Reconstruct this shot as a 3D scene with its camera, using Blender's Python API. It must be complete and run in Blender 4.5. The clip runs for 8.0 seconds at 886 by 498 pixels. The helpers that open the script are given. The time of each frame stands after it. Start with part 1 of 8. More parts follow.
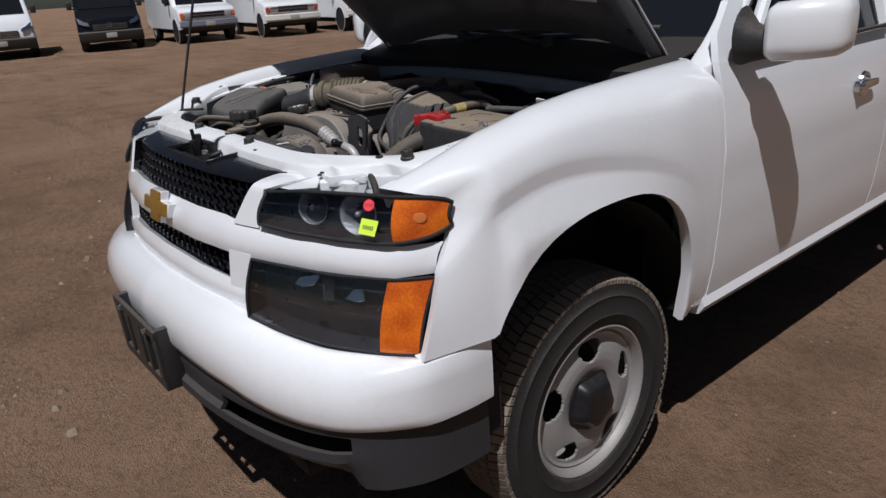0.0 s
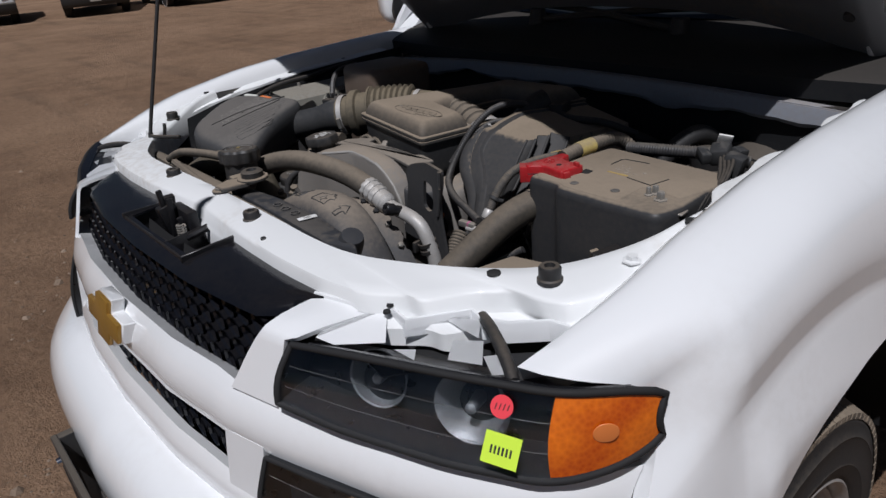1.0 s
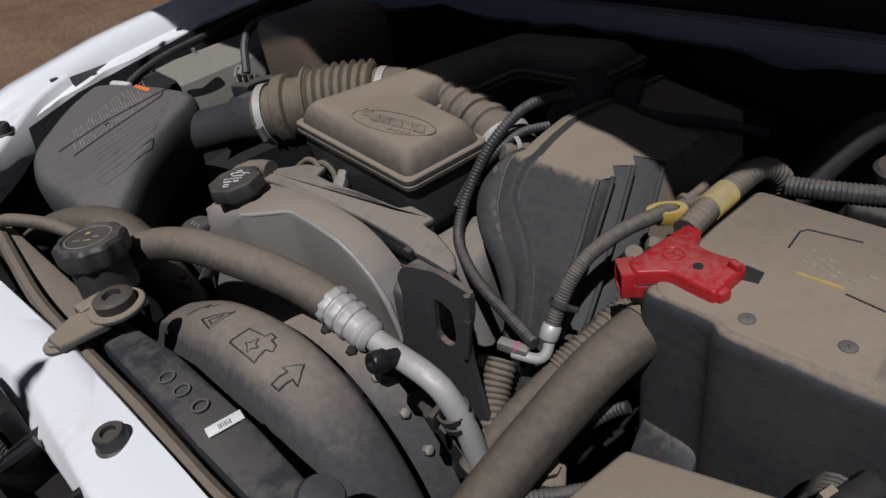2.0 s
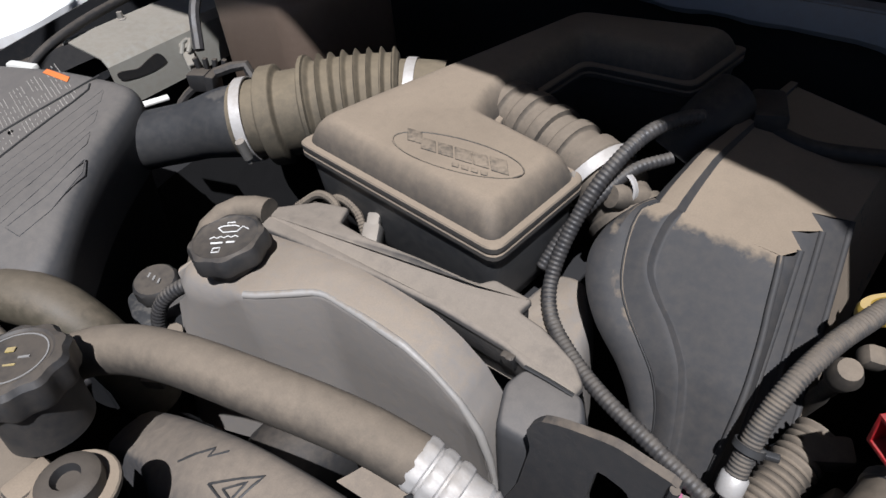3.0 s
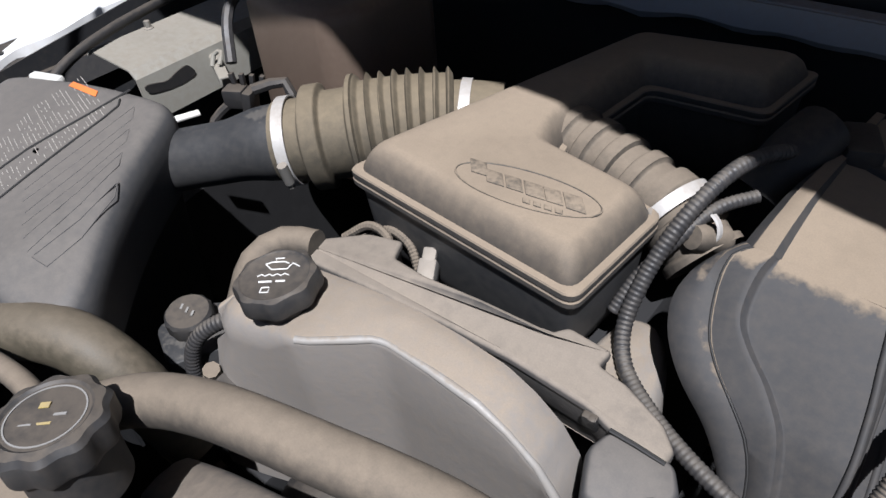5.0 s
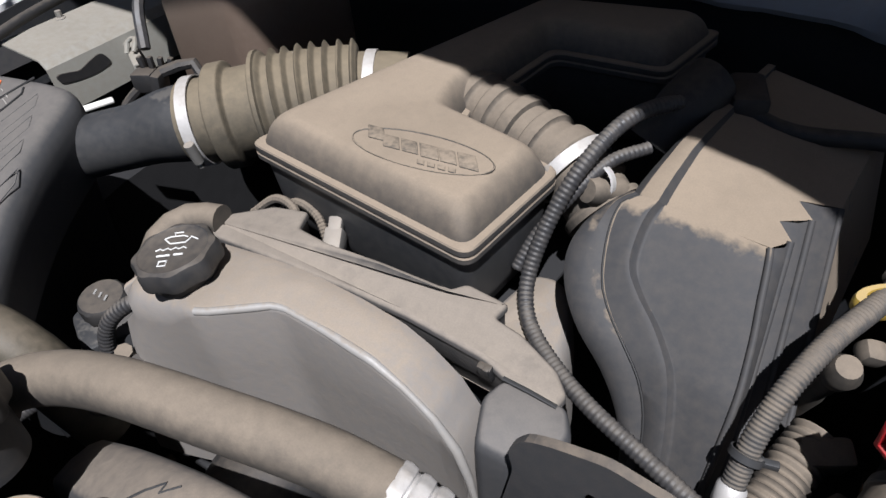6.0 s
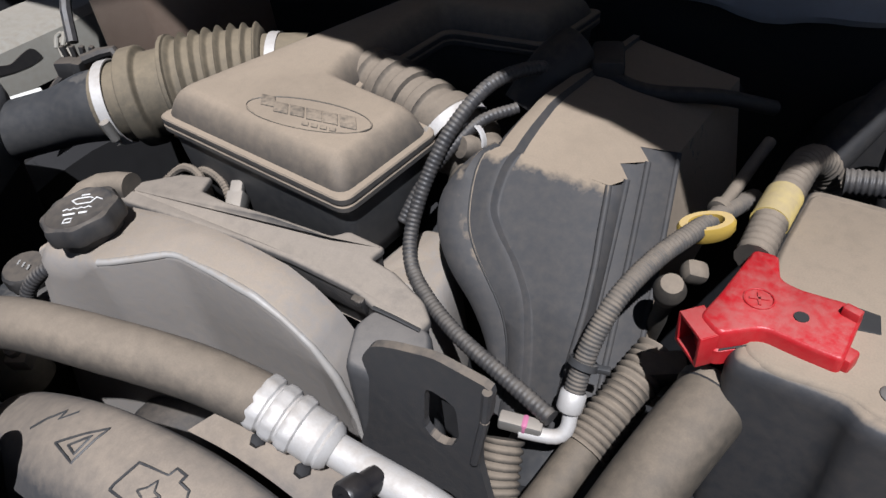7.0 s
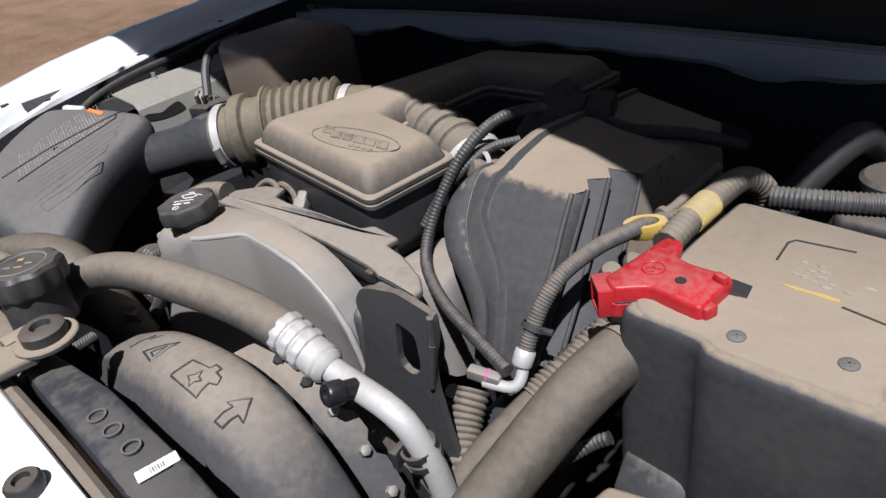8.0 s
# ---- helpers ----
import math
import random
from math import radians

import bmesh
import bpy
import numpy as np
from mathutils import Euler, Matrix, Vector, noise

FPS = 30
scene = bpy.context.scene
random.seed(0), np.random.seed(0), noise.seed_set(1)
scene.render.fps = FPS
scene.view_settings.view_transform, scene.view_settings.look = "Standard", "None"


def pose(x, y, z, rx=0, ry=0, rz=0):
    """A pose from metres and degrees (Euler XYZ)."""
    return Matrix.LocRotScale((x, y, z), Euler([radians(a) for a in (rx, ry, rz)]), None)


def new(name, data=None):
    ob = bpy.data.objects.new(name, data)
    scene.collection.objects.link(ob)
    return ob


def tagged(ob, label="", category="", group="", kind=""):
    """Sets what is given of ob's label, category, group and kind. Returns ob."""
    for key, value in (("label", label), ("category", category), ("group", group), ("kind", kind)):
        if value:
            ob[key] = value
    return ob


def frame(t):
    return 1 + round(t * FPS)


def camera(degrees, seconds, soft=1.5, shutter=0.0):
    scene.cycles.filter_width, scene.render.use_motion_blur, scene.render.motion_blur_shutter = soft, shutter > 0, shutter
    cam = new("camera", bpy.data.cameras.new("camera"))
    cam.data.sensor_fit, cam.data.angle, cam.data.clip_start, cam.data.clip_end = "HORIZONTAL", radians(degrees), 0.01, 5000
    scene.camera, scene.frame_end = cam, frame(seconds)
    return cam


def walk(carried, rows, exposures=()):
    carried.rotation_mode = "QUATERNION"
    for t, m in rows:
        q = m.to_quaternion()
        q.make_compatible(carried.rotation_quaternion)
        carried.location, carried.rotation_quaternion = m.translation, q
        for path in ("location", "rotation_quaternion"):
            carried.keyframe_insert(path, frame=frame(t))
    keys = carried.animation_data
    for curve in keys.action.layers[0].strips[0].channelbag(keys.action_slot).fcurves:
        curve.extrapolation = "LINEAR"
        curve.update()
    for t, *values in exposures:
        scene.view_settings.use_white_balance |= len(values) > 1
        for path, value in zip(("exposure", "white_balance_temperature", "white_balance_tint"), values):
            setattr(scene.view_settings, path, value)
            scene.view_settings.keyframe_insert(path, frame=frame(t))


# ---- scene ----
# Truck frame: x towards the driver's side, y towards the tail, origin on the ground under the front axle.
cam = camera(65.0, 8.0)
PATH = [
    (0, 1.8007, -1.2728, 1.4330, 68.930, 3.718, 50.173),
    (0.5, 1.4826, -1.0856, 1.4528, 68.276, 4.561, 51.740),
    (1, 1.1111, -0.9538, 1.4573, 65.618, 4.609, 49.645),
    (1.5, 0.8380, -0.8020, 1.4603, 61.292, 6.049, 45.795),
    (2, 0.6215, -0.6068, 1.4737, 55.280, 8.189, 43.195),
    (2.2, 0.5257, -0.5529, 1.4564, 52.852, 7.637, 40.987),
    (3.3, 0.3028, -0.5109, 1.4577, 49.279, 4.217, 36.427),
    (3.5, 0.2848, -0.5085, 1.4580, 49.647, 3.954, 36.730),
    (4, 0.2570, -0.5036, 1.4573, 49.694, 3.531, 37.334),
    (5.3, 0.2592, -0.5000, 1.4483, 49.803, 3.860, 37.081),
    (5.5, 0.2725, -0.4933, 1.4425, 49.762, 4.008, 36.600),
    (6, 0.3129, -0.4863, 1.4346, 49.016, 4.610, 33.508),
    (6.5, 0.3571, -0.4907, 1.4305, 49.304, 4.723, 31.761),
    (7, 0.4178, -0.5074, 1.4248, 49.874, 4.913, 31.036),
    (7.5, 0.5025, -0.5276, 1.4257, 52.349, 6.149, 34.494),
    (8, 0.6063, -0.5751, 1.4318, 57.962, 8.113, 41.427),
]
walk(cam, [(t, pose(x, y, z, rx, ry, rz)) for t, x, y, z, rx, ry, rz in PATH], [(0.0, -0.02, 6000, 13), (1.0, -0.14, 6000, 13), (1.5, -0.36, 6000, 13), (2.0, -0.07, 6050, 14), (2.2, 0.08, 6000, 13), (3.3, 0.96, 6000, 13), (4.0, 1.08, 6000, 13), (5.5, 0.97, 6000, 13), (6.5, 0.95, 6000, 13), (7.0, 0.92, 5950, 13), (8.0, 1.00, 5950, 13)])

# ---- light ----
LIGHT = Vector((-0.33, 0.43, -1.0)).normalized()
world = bpy.data.worlds.new("sky")
scene.world = world
world.use_nodes = True
wn = world.node_tree.nodes
sky = wn.new("ShaderNodeTexSky")
sky.sky_type = "NISHITA"
sky.sun_disc = False
sky.sun_elevation = math.asin(-LIGHT.z)
sky.sun_rotation = math.atan2(-LIGHT.x, -LIGHT.y)
sky.ground_albedo = 0.2
wn["Background"].inputs["Strength"].default_value = 0.016
world.node_tree.links.new(sky.outputs[0], wn["Background"].inputs["Color"])
sun = bpy.data.lights.new("sun", "SUN")
sun.energy, sun.angle, sun.color = 3.7, radians(0.53), (1.0, 0.97, 0.93)
sun_ob = new("sun", sun)
sun_ob.rotation_euler = LIGHT.to_track_quat("-Z", "Y").to_euler()
sun_ob.location = (3, -3, 8)

# ---- materials ----


def node_mat(name):
    m = bpy.data.materials.new(name)
    m.use_nodes = True
    return m, m.node_tree.nodes, m.node_tree.links, m.node_tree.nodes["Principled BSDF"]


def put(nodes, kind, **values):
    n = nodes.new(kind)
    for k, v in values.items():
        n.inputs[k].default_value = v
    return n


def coords(nodes, links):
    return nodes.new("ShaderNodeTexCoord").outputs["Object"]


def noise_tex(nodes, links, scale, detail=4.0, rough=0.55):
    n = put(nodes, "ShaderNodeTexNoise", Scale=scale, Detail=detail, Roughness=rough)
    links.new(coords(nodes, links), n.inputs["Vector"])
    return n.outputs["Fac"]


def ramp(nodes, links, src, lo, hi, a=(0, 0, 0, 1), b=(1, 1, 1, 1)):
    r = nodes.new("ShaderNodeValToRGB")
    r.color_ramp.elements[0].position, r.color_ramp.elements[0].color = lo, a
    r.color_ramp.elements[1].position, r.color_ramp.elements[1].color = hi, b
    links.new(src, r.inputs["Fac"])
    return r.outputs["Color"]


def mix(nodes, links, fac, a, b, kind="MIX"):
    m = nodes.new("ShaderNodeMix")
    m.data_type, m.blend_type = "RGBA", kind
    if isinstance(fac, float):
        m.inputs["Factor"].default_value = fac
    else:
        links.new(fac, m.inputs["Factor"])
    for v, s in ((a, m.inputs["A"]), (b, m.inputs["B"])):
        if isinstance(v, tuple):
            s.default_value = v
        else:
            links.new(v, s)
    return m.outputs["Result"]


def math_node(nodes, links, op, a, b=0.0):
    m = nodes.new("ShaderNodeMath")
    m.operation = op
    for v, s in ((a, m.inputs[0]), (b, m.inputs[1])):
        if isinstance(v, (int, float)):
            s.default_value = v
        else:
            links.new(v, s)
    return m.outputs[0]


def bump(nodes, links, bsdf, src, strength, distance):
    b = put(nodes, "ShaderNodeBump", Strength=strength, Distance=distance)
    links.new(src, b.inputs["Height"])
    links.new(b.outputs[0], bsdf.inputs["Normal"])


def rgb(c):
    return (c[0], c[1], c[2], 1.0)


DUST = (0.250, 0.202, 0.150)


def dusty(name, base, rough=0.5, dust=0.8, dust_colour=DUST, scale=1.0, metallic=0.0, grain=0.0006, low=0.25, spec=0.4, width=0.45, blotch=0.7, veil=0.10):
    """A surface with road dust lying on whatever faces up, thinner and blotchy on the sides."""
    m, n, l, b = node_mat(name)
    geo = n.new("ShaderNodeNewGeometry")
    sep = n.new("ShaderNodeSeparateXYZ")
    l.new(geo.outputs["Normal"], sep.inputs[0])
    big = noise_tex(n, l, 14 * scale, 5, 0.6)
    fine = noise_tex(n, l, 120 * scale, 3, 0.6)
    speck = noise_tex(n, l, 900, 2, 0.5)
    up = math_node(n, l, "ADD", sep.outputs["Z"], math_node(n, l, "MULTIPLY", math_node(n, l, "SUBTRACT", big, 0.5), blotch))
    up = math_node(n, l, "ADD", up, math_node(n, l, "MULTIPLY", math_node(n, l, "SUBTRACT", fine, 0.5), 0.7 * blotch))
    fac = ramp(n, l, up, low, low + width)
    fac = math_node(n, l, "MULTIPLY", fac, dust)
    fac = math_node(n, l, "ADD", fac, math_node(n, l, "MULTIPLY", ramp(n, l, fine, 0.35, 0.75), veil))
    tint = mix(n, l, ramp(n, l, speck, 0.3, 0.7), rgb(tuple(c * 0.94 for c in dust_colour)), rgb(tuple(c * 1.05 for c in dust_colour)))
    smear = noise_tex(n, l, 5.5, 4, 0.65)
    tint = mix(n, l, math_node(n, l, "MULTIPLY", ramp(n, l, smear, 0.48, 0.66), 0.35), tint, rgb(tuple(c * 0.62 for c in dust_colour)))
    l.new(mix(n, l, fac, rgb(base), tint), b.inputs["Base Color"])
    l.new(math_node(n, l, "ADD", math_node(n, l, "MULTIPLY", fac, 0.92 - rough), rough), b.inputs["Roughness"])
    if metallic:
        l.new(math_node(n, l, "MULTIPLY", math_node(n, l, "SUBTRACT", 1.0, fac), metallic), b.inputs["Metallic"])
    b.inputs["Specular IOR Level"].default_value = spec
    bump(n, l, b, math_node(n, l, "ADD", math_node(n, l, "MULTIPLY", speck, 0.5), math_node(n, l, "MULTIPLY", fine, 1.5)), 0.3, grain)
    return m


def paint(name, base, coat=1.0, rough=0.28, dirt=0.12):
    m, n, l, b = node_mat(name)
    big = noise_tex(n, l, 3.5, 5, 0.6)
    fine = noise_tex(n, l, 60, 4, 0.6)
    d = math_node(n, l, "MULTIPLY", ramp(n, l, big, 0.45, 0.75), ramp(n, l, fine, 0.4, 0.7))
    l.new(mix(n, l, math_node(n, l, "MULTIPLY", d, dirt), rgb(base), rgb((0.36, 0.29, 0.21))), b.inputs["Base Color"])
    l.new(math_node(n, l, "ADD", math_node(n, l, "MULTIPLY", d, 0.25), rough), b.inputs["Roughness"])
    b.inputs["Coat Weight"].default_value = coat
    b.inputs["Coat Roughness"].default_value = 0.06
    bump(n, l, b, noise_tex(n, l, 260, 2, 0.5), 0.05, 0.0004)
    return m


def plain(name, base, rough=0.5, metallic=0.0, vary=0.15, scale=40, emit=None, grain=0.0):
    m, n, l, b = node_mat(name)
    f = noise_tex(n, l, scale, 4, 0.6)
    l.new(mix(n, l, f, rgb(tuple(c * (1 - vary) for c in base)), rgb(tuple(min(1.0, c * (1 + vary)) for c in base))), b.inputs["Base Color"])
    l.new(math_node(n, l, "ADD", math_node(n, l, "MULTIPLY", f, 0.2), rough - 0.1), b.inputs["Roughness"])
    b.inputs["Metallic"].default_value = metallic
    if grain:
        bump(n, l, b, noise_tex(n, l, 700, 2, 0.5), 0.4, grain)
    return m


def glassy(name, colour, rough=0.02, ior=1.45):
    m, n, l, b = node_mat(name)
    b.inputs["Base Color"].default_value = rgb(colour)
    b.inputs["Transmission Weight"].default_value = 1.0
    b.inputs["Roughness"].default_value = rough
    b.inputs["IOR"].default_value = ior
    return m


def amber_lens():
    m, n, l, b = node_mat("amber lens")
    cells = n.new("ShaderNodeTexVoronoi")
    cells.inputs["Scale"].default_value = 190
    l.new(coords(n, l), cells.inputs["Vector"])
    f = math_node(n, l, "ADD", math_node(n, l, "MULTIPLY", cells.outputs["Distance"], 0.35), math_node(n, l, "MULTIPLY", ramp(n, l, noise_tex(n, l, 22, 0, 0.5), 0.30, 0.70), 0.40))
    l.new(mix(n, l, f, rgb((0.42, 0.050, 0.002)), rgb((0.92, 0.230, 0.008))), b.inputs["Base Color"])
    b.inputs["Roughness"].default_value = 0.25
    b.inputs["Coat Weight"].default_value = 1.0
    b.inputs["Coat Roughness"].default_value = 0.03
    bump(n, l, b, cells.outputs["Distance"], 0.15, 0.002)
    return m


def dirt_ground():
    m, n, l, b = node_mat("dirt ground")
    far = noise_tex(n, l, 0.35, 6, 0.62)
    mid = noise_tex(n, l, 2.6, 6, 0.62)
    near = noise_tex(n, l, 24, 5, 0.65)
    fine = noise_tex(n, l, 160, 4, 0.65)
    stretch = n.new("ShaderNodeMapping")
    stretch.inputs["Scale"].default_value = (0.25, 2.2, 1.0)
    stretch.inputs["Rotation"].default_value = (0, 0, 0.5)
    l.new(coords(n, l), stretch.inputs["Vector"])
    track = put(n, "ShaderNodeTexNoise", Scale=0.9, Detail=5.0, Roughness=0.6)
    l.new(stretch.outputs[0], track.inputs["Vector"])
    c = mix(n, l, ramp(n, l, mid, 0.3, 0.7), rgb((0.176, 0.107, 0.066)), rgb((0.3, 0.187, 0.116)))
    c = mix(n, l, ramp(n, l, far, 0.42, 0.68), c, rgb((0.335, 0.215, 0.136)))
    c = mix(n, l, math_node(n, l, "MULTIPLY", ramp(n, l, track.outputs["Fac"], 0.52, 0.72), 0.5), c, rgb((0.120, 0.080, 0.055)))
    c = mix(n, l, math_node(n, l, "MULTIPLY", ramp(n, l, near, 0.50, 0.72), 0.7), c, rgb((0.125, 0.078, 0.049)))
    c = mix(n, l, math_node(n, l, "MULTIPLY", ramp(n, l, fine, 0.56, 0.72), 0.7), c, rgb((0.330, 0.255, 0.185)))
    l.new(c, b.inputs["Base Color"])
    b.inputs["Roughness"].default_value = 0.95
    b.inputs["Specular IOR Level"].default_value = 0.15
    h = math_node(n, l, "ADD", math_node(n, l, "MULTIPLY", near, 1.6), fine)
    h = math_node(n, l, "ADD", h, math_node(n, l, "MULTIPLY", mid, 3.2))
    bump(n, l, b, h, 0.8, 0.028)
    return m


WHITE = paint("white paint", (0.80, 0.81, 0.82))
WHITE_IN = paint("white inner panel paint", (0.76, 0.77, 0.77), 0.12, 0.5, 0.75)
# White bonnet paint darkened to grey: its underside shade is in the colour.
BONNET_SHADED = paint("inner bonnet paint with shade", (0.14, 0.145, 0.155), 0.3, 0.4, 0.5)
BLACK_GLOSS = dusty("gloss black moulding", (0.006, 0.0065, 0.009), 0.14, 0.02, low=0.65, veil=0.006, spec=0.5)
BLACK = dusty("black plastic", (0.022, 0.022, 0.023), 0.5, 0.25, low=0.35, veil=0.04)
GREY_PLASTIC = dusty("charcoal bumper plastic", (0.028, 0.029, 0.032), 0.6, 0.14, low=0.3, veil=0.04)
BLACK_CLEAN = dusty("clean black plastic", (0.010, 0.010, 0.012), 0.35, 0.05, low=0.6, veil=0.015)
ENGINE_PLASTIC = dusty("dusty engine plastic", (0.046, 0.045, 0.044), 0.58, 0.95, low=0.10, width=0.85, blotch=0.26, veil=0.10, grain=0.0004)
SMOOTH_PLASTIC = dusty("dusty charcoal cover", (0.047, 0.047, 0.0485), 0.60, 0.95, low=0.79, width=0.07, blotch=0.20, veil=0.09, grain=0.0002, spec=0.22)
CHARCOAL = dusty("clean charcoal plastic", (0.034, 0.035, 0.037), 0.50, 0.30, (0.16, 0.145, 0.125), low=0.95, width=0.25, blotch=0.5, veil=0.12, grain=0.0002)
TROUGH_PLASTIC = dusty("dusty trough plastic", (0.055, 0.053, 0.052), 0.6, 0.88, (0.238, 0.205, 0.168), low=0.35, width=0.6, blotch=0.45, veil=0.12, grain=0.0004)
HOSE_BROWN = dusty("worn brown rubber", (0.046, 0.041, 0.034), 0.6, 0.55, (0.205, 0.165, 0.122), low=0.25, width=0.8, blotch=0.5, veil=0.15, grain=0.0003)
DARK_MARK = dusty("dark plastic of the raised marks", (0.06, 0.055, 0.048), 0.55, 0.85, low=0.70, width=0.5, blotch=0.9, veil=0.2, scale=2.0)
SHROUD = dusty("dusty shroud plastic", (0.055, 0.055, 0.058), 0.6, 0.90, (0.240, 0.200, 0.158), low=0.55, width=0.45, blotch=0.28, veil=0.12, grain=0.0004)
CAP_BLACK = dusty("worn black cap", (0.030, 0.030, 0.031), 0.5, 0.22, low=0.75, width=0.3, blotch=0.5, veil=0.09, grain=0.0002)
TANK_BLACK = dusty("scuffed black tank", (0.040, 0.042, 0.047), 0.38, 0.30, (0.17, 0.145, 0.115), low=0.90, width=0.4, blotch=0.6, veil=0.08, scale=0.6)
BELLOWS_RUBBER = dusty("dusty bellows rubber", (0.060, 0.053, 0.040), 0.7, 0.55, (0.225, 0.182, 0.122), low=0.05, width=0.8, blotch=0.4, veil=0.20, grain=0.0003)
BATTERY_BLACK = dusty("dusty battery box", (0.033, 0.034, 0.037), 0.48, 0.9, low=0.72, width=0.28, blotch=0.30, veil=0.07, grain=0.0003)
OLD_RUBBER = dusty("worn olive rubber", (0.062, 0.055, 0.040), 0.5, 0.25, low=0.4, blotch=0.8, veil=0.12)
DUSTY_SIDE = dusty("dust-caked side", (0.09, 0.085, 0.078), 0.7, 0.75, low=-0.9, width=0.8, blotch=0.9, veil=0.15)
AIRBOX = dusty("air box plastic", (0.056, 0.057, 0.060), 0.55, 0.40, (0.225, 0.200, 0.172), low=0.55, width=0.6, blotch=0.25, veil=0.08, grain=0.0003)
RUBBER = dusty("dusty rubber hose", (0.050, 0.045, 0.039), 0.72, 0.66, (0.232, 0.190, 0.144), low=0.08, width=0.8, blotch=0.45, veil=0.15, grain=0.0003)
LOOM = dusty("black corrugated loom", (0.030, 0.030, 0.032), 0.45, 0.40, (0.205, 0.180, 0.150), low=0.55, width=0.5, veil=0.14)
BRAID = dusty("braided hose cover", (0.055, 0.054, 0.053), 0.75, 0.35, low=0.4, veil=0.22)
# Rubber parts, and parts blackened in place of shade.
RUBBER_AND_SHADE = dusty("black rubber and bay shade", (0.020, 0.020, 0.021), 0.6, 0.2, low=0.6, veil=0.04)
METAL_COVER = dusty("dusty cast cover", (0.222, 0.208, 0.194), 0.68, 0.80, (0.275, 0.232, 0.185), low=0.60, width=0.34, blotch=0.5, metallic=0.05, veil=0.35, spec=0.3)
WORN_METAL = dusty("metal rubbed bare", (0.31, 0.30, 0.285), 0.55, 0.4, low=0.8, metallic=0.15, veil=0.30, blotch=1.2)
ALU = dusty("bare aluminium", (0.52, 0.51, 0.495), 0.46, 0.35, low=0.55, metallic=0.35, veil=0.22)
STEEL = dusty("dull steel", (0.34, 0.33, 0.31), 0.45, 0.5, low=0.3, metallic=0.7)
BRACKET = dusty("speckled painted steel", (0.040, 0.041, 0.044), 0.5, 0.5, low=0.6, blotch=0.8, veil=0.07)
# Dark parts, and near-black filler where only deep shade shows.
DARK = plain("dark metal and voids", (0.012, 0.012, 0.013), 0.8)
# Near-black that has the shade of the engine bay put into it.
BAY_SHADE = dusty("shaded_firewall", (0.010, 0.011, 0.013), 0.6, 0.1, veil=0.02)
RED = dusty("red plastic", (0.37, 0.009, 0.014), 0.40, 0.34, (0.30, 0.150, 0.130), low=0.90, blotch=0.28, width=0.25, veil=0.12, scale=1.3)
YELLOW = dusty("yellow plastic", (0.56, 0.38, 0.07), 0.5, 0.5, low=0.3, veil=0.15)
YELLOW_TAPE = dusty("yellow tape", (0.50, 0.39, 0.12), 0.6, 0.5, low=0.2, veil=0.25)
WHITE_PLASTIC = plain("off white plastic", (0.62, 0.62, 0.58), 0.5)
LABEL = plain("white label", (0.70, 0.70, 0.68), 0.6)
PRINT_AND_GAPS = plain("black print and gaps", (0.02, 0.02, 0.02), 0.7)
GREY_PRINT = plain("pale print", (0.36, 0.34, 0.31), 0.7)
DIM_PRINT = plain("worn grey print", (0.24, 0.235, 0.225), 0.7)
LABEL_FILM = dusty("dusty white label film", (0.33, 0.30, 0.26), 0.35, 0.8, low=0.6, width=0.6, blotch=1.8, veil=0.3)
ORANGE = plain("orange label", (0.75, 0.20, 0.05), 0.6)
ORANGE_PART = dusty("orange connector", (0.55, 0.14, 0.04), 0.5, 0.4)
LIME = plain("lime sticker", (0.62, 0.86, 0.05), 0.6, vary=0.03)
RED_STICKER = plain("red sticker", (0.80, 0.05, 0.07), 0.6, vary=0.04)
GOLD = plain("gold badge face", (0.36, 0.20, 0.035), 0.35, 0.4)
CHROME = plain("chrome", (0.75, 0.75, 0.76), 0.15, 1.0, 0.03)
AMBER = amber_lens()
BULB_GLINT = plain("pale bulb reflection on amber", (0.66, 0.20, 0.05), 0.35)
HAZY_CHROME = plain("hazy chrome", (0.11, 0.115, 0.125), 0.5, 0.4, 0.3)
LENS = glassy("clear lamp lens", (0.93, 0.95, 0.96))
LAMP_DARK = plain("dark lamp housing", (0.010, 0.011, 0.013), 0.3)
GLASS = plain("tinted window", (0.010, 0.012, 0.014), 0.06, vary=0.05)
TYRE = dusty("tyre rubber", (0.017, 0.017, 0.018), 0.7, 0.15, low=0.2, veil=0.06)
TREAD = dusty("dusty tyre tread", (0.085, 0.072, 0.058), 0.85, 0.85, low=-0.9, width=0.9, blotch=0.5, veil=0.45)
RIM = dusty("silver wheel paint", (0.38, 0.375, 0.37), 0.4, 0.3, metallic=0.4, low=0.1, veil=0.25)
CLEAR_TANK = dusty("milky tank plastic", (0.120, 0.088, 0.068), 0.5, 0.3, low=0.6, blotch=1.0)
TRUNK_GREY = dusty("grimy cream apron", (0.27, 0.265, 0.235), 0.55, 0.45, (0.22, 0.19, 0.15), low=0.3, blotch=1.2, veil=0.3)
# White scuttle paint with the bonnet's shade put into its bluish grey.
SCUTTLE_SHADED = dusty("scuttle paint with shade", (0.26, 0.275, 0.31), 0.4, 0.35, low=0.5, blotch=1.4, veil=0.25)
GROUND = dirt_ground()

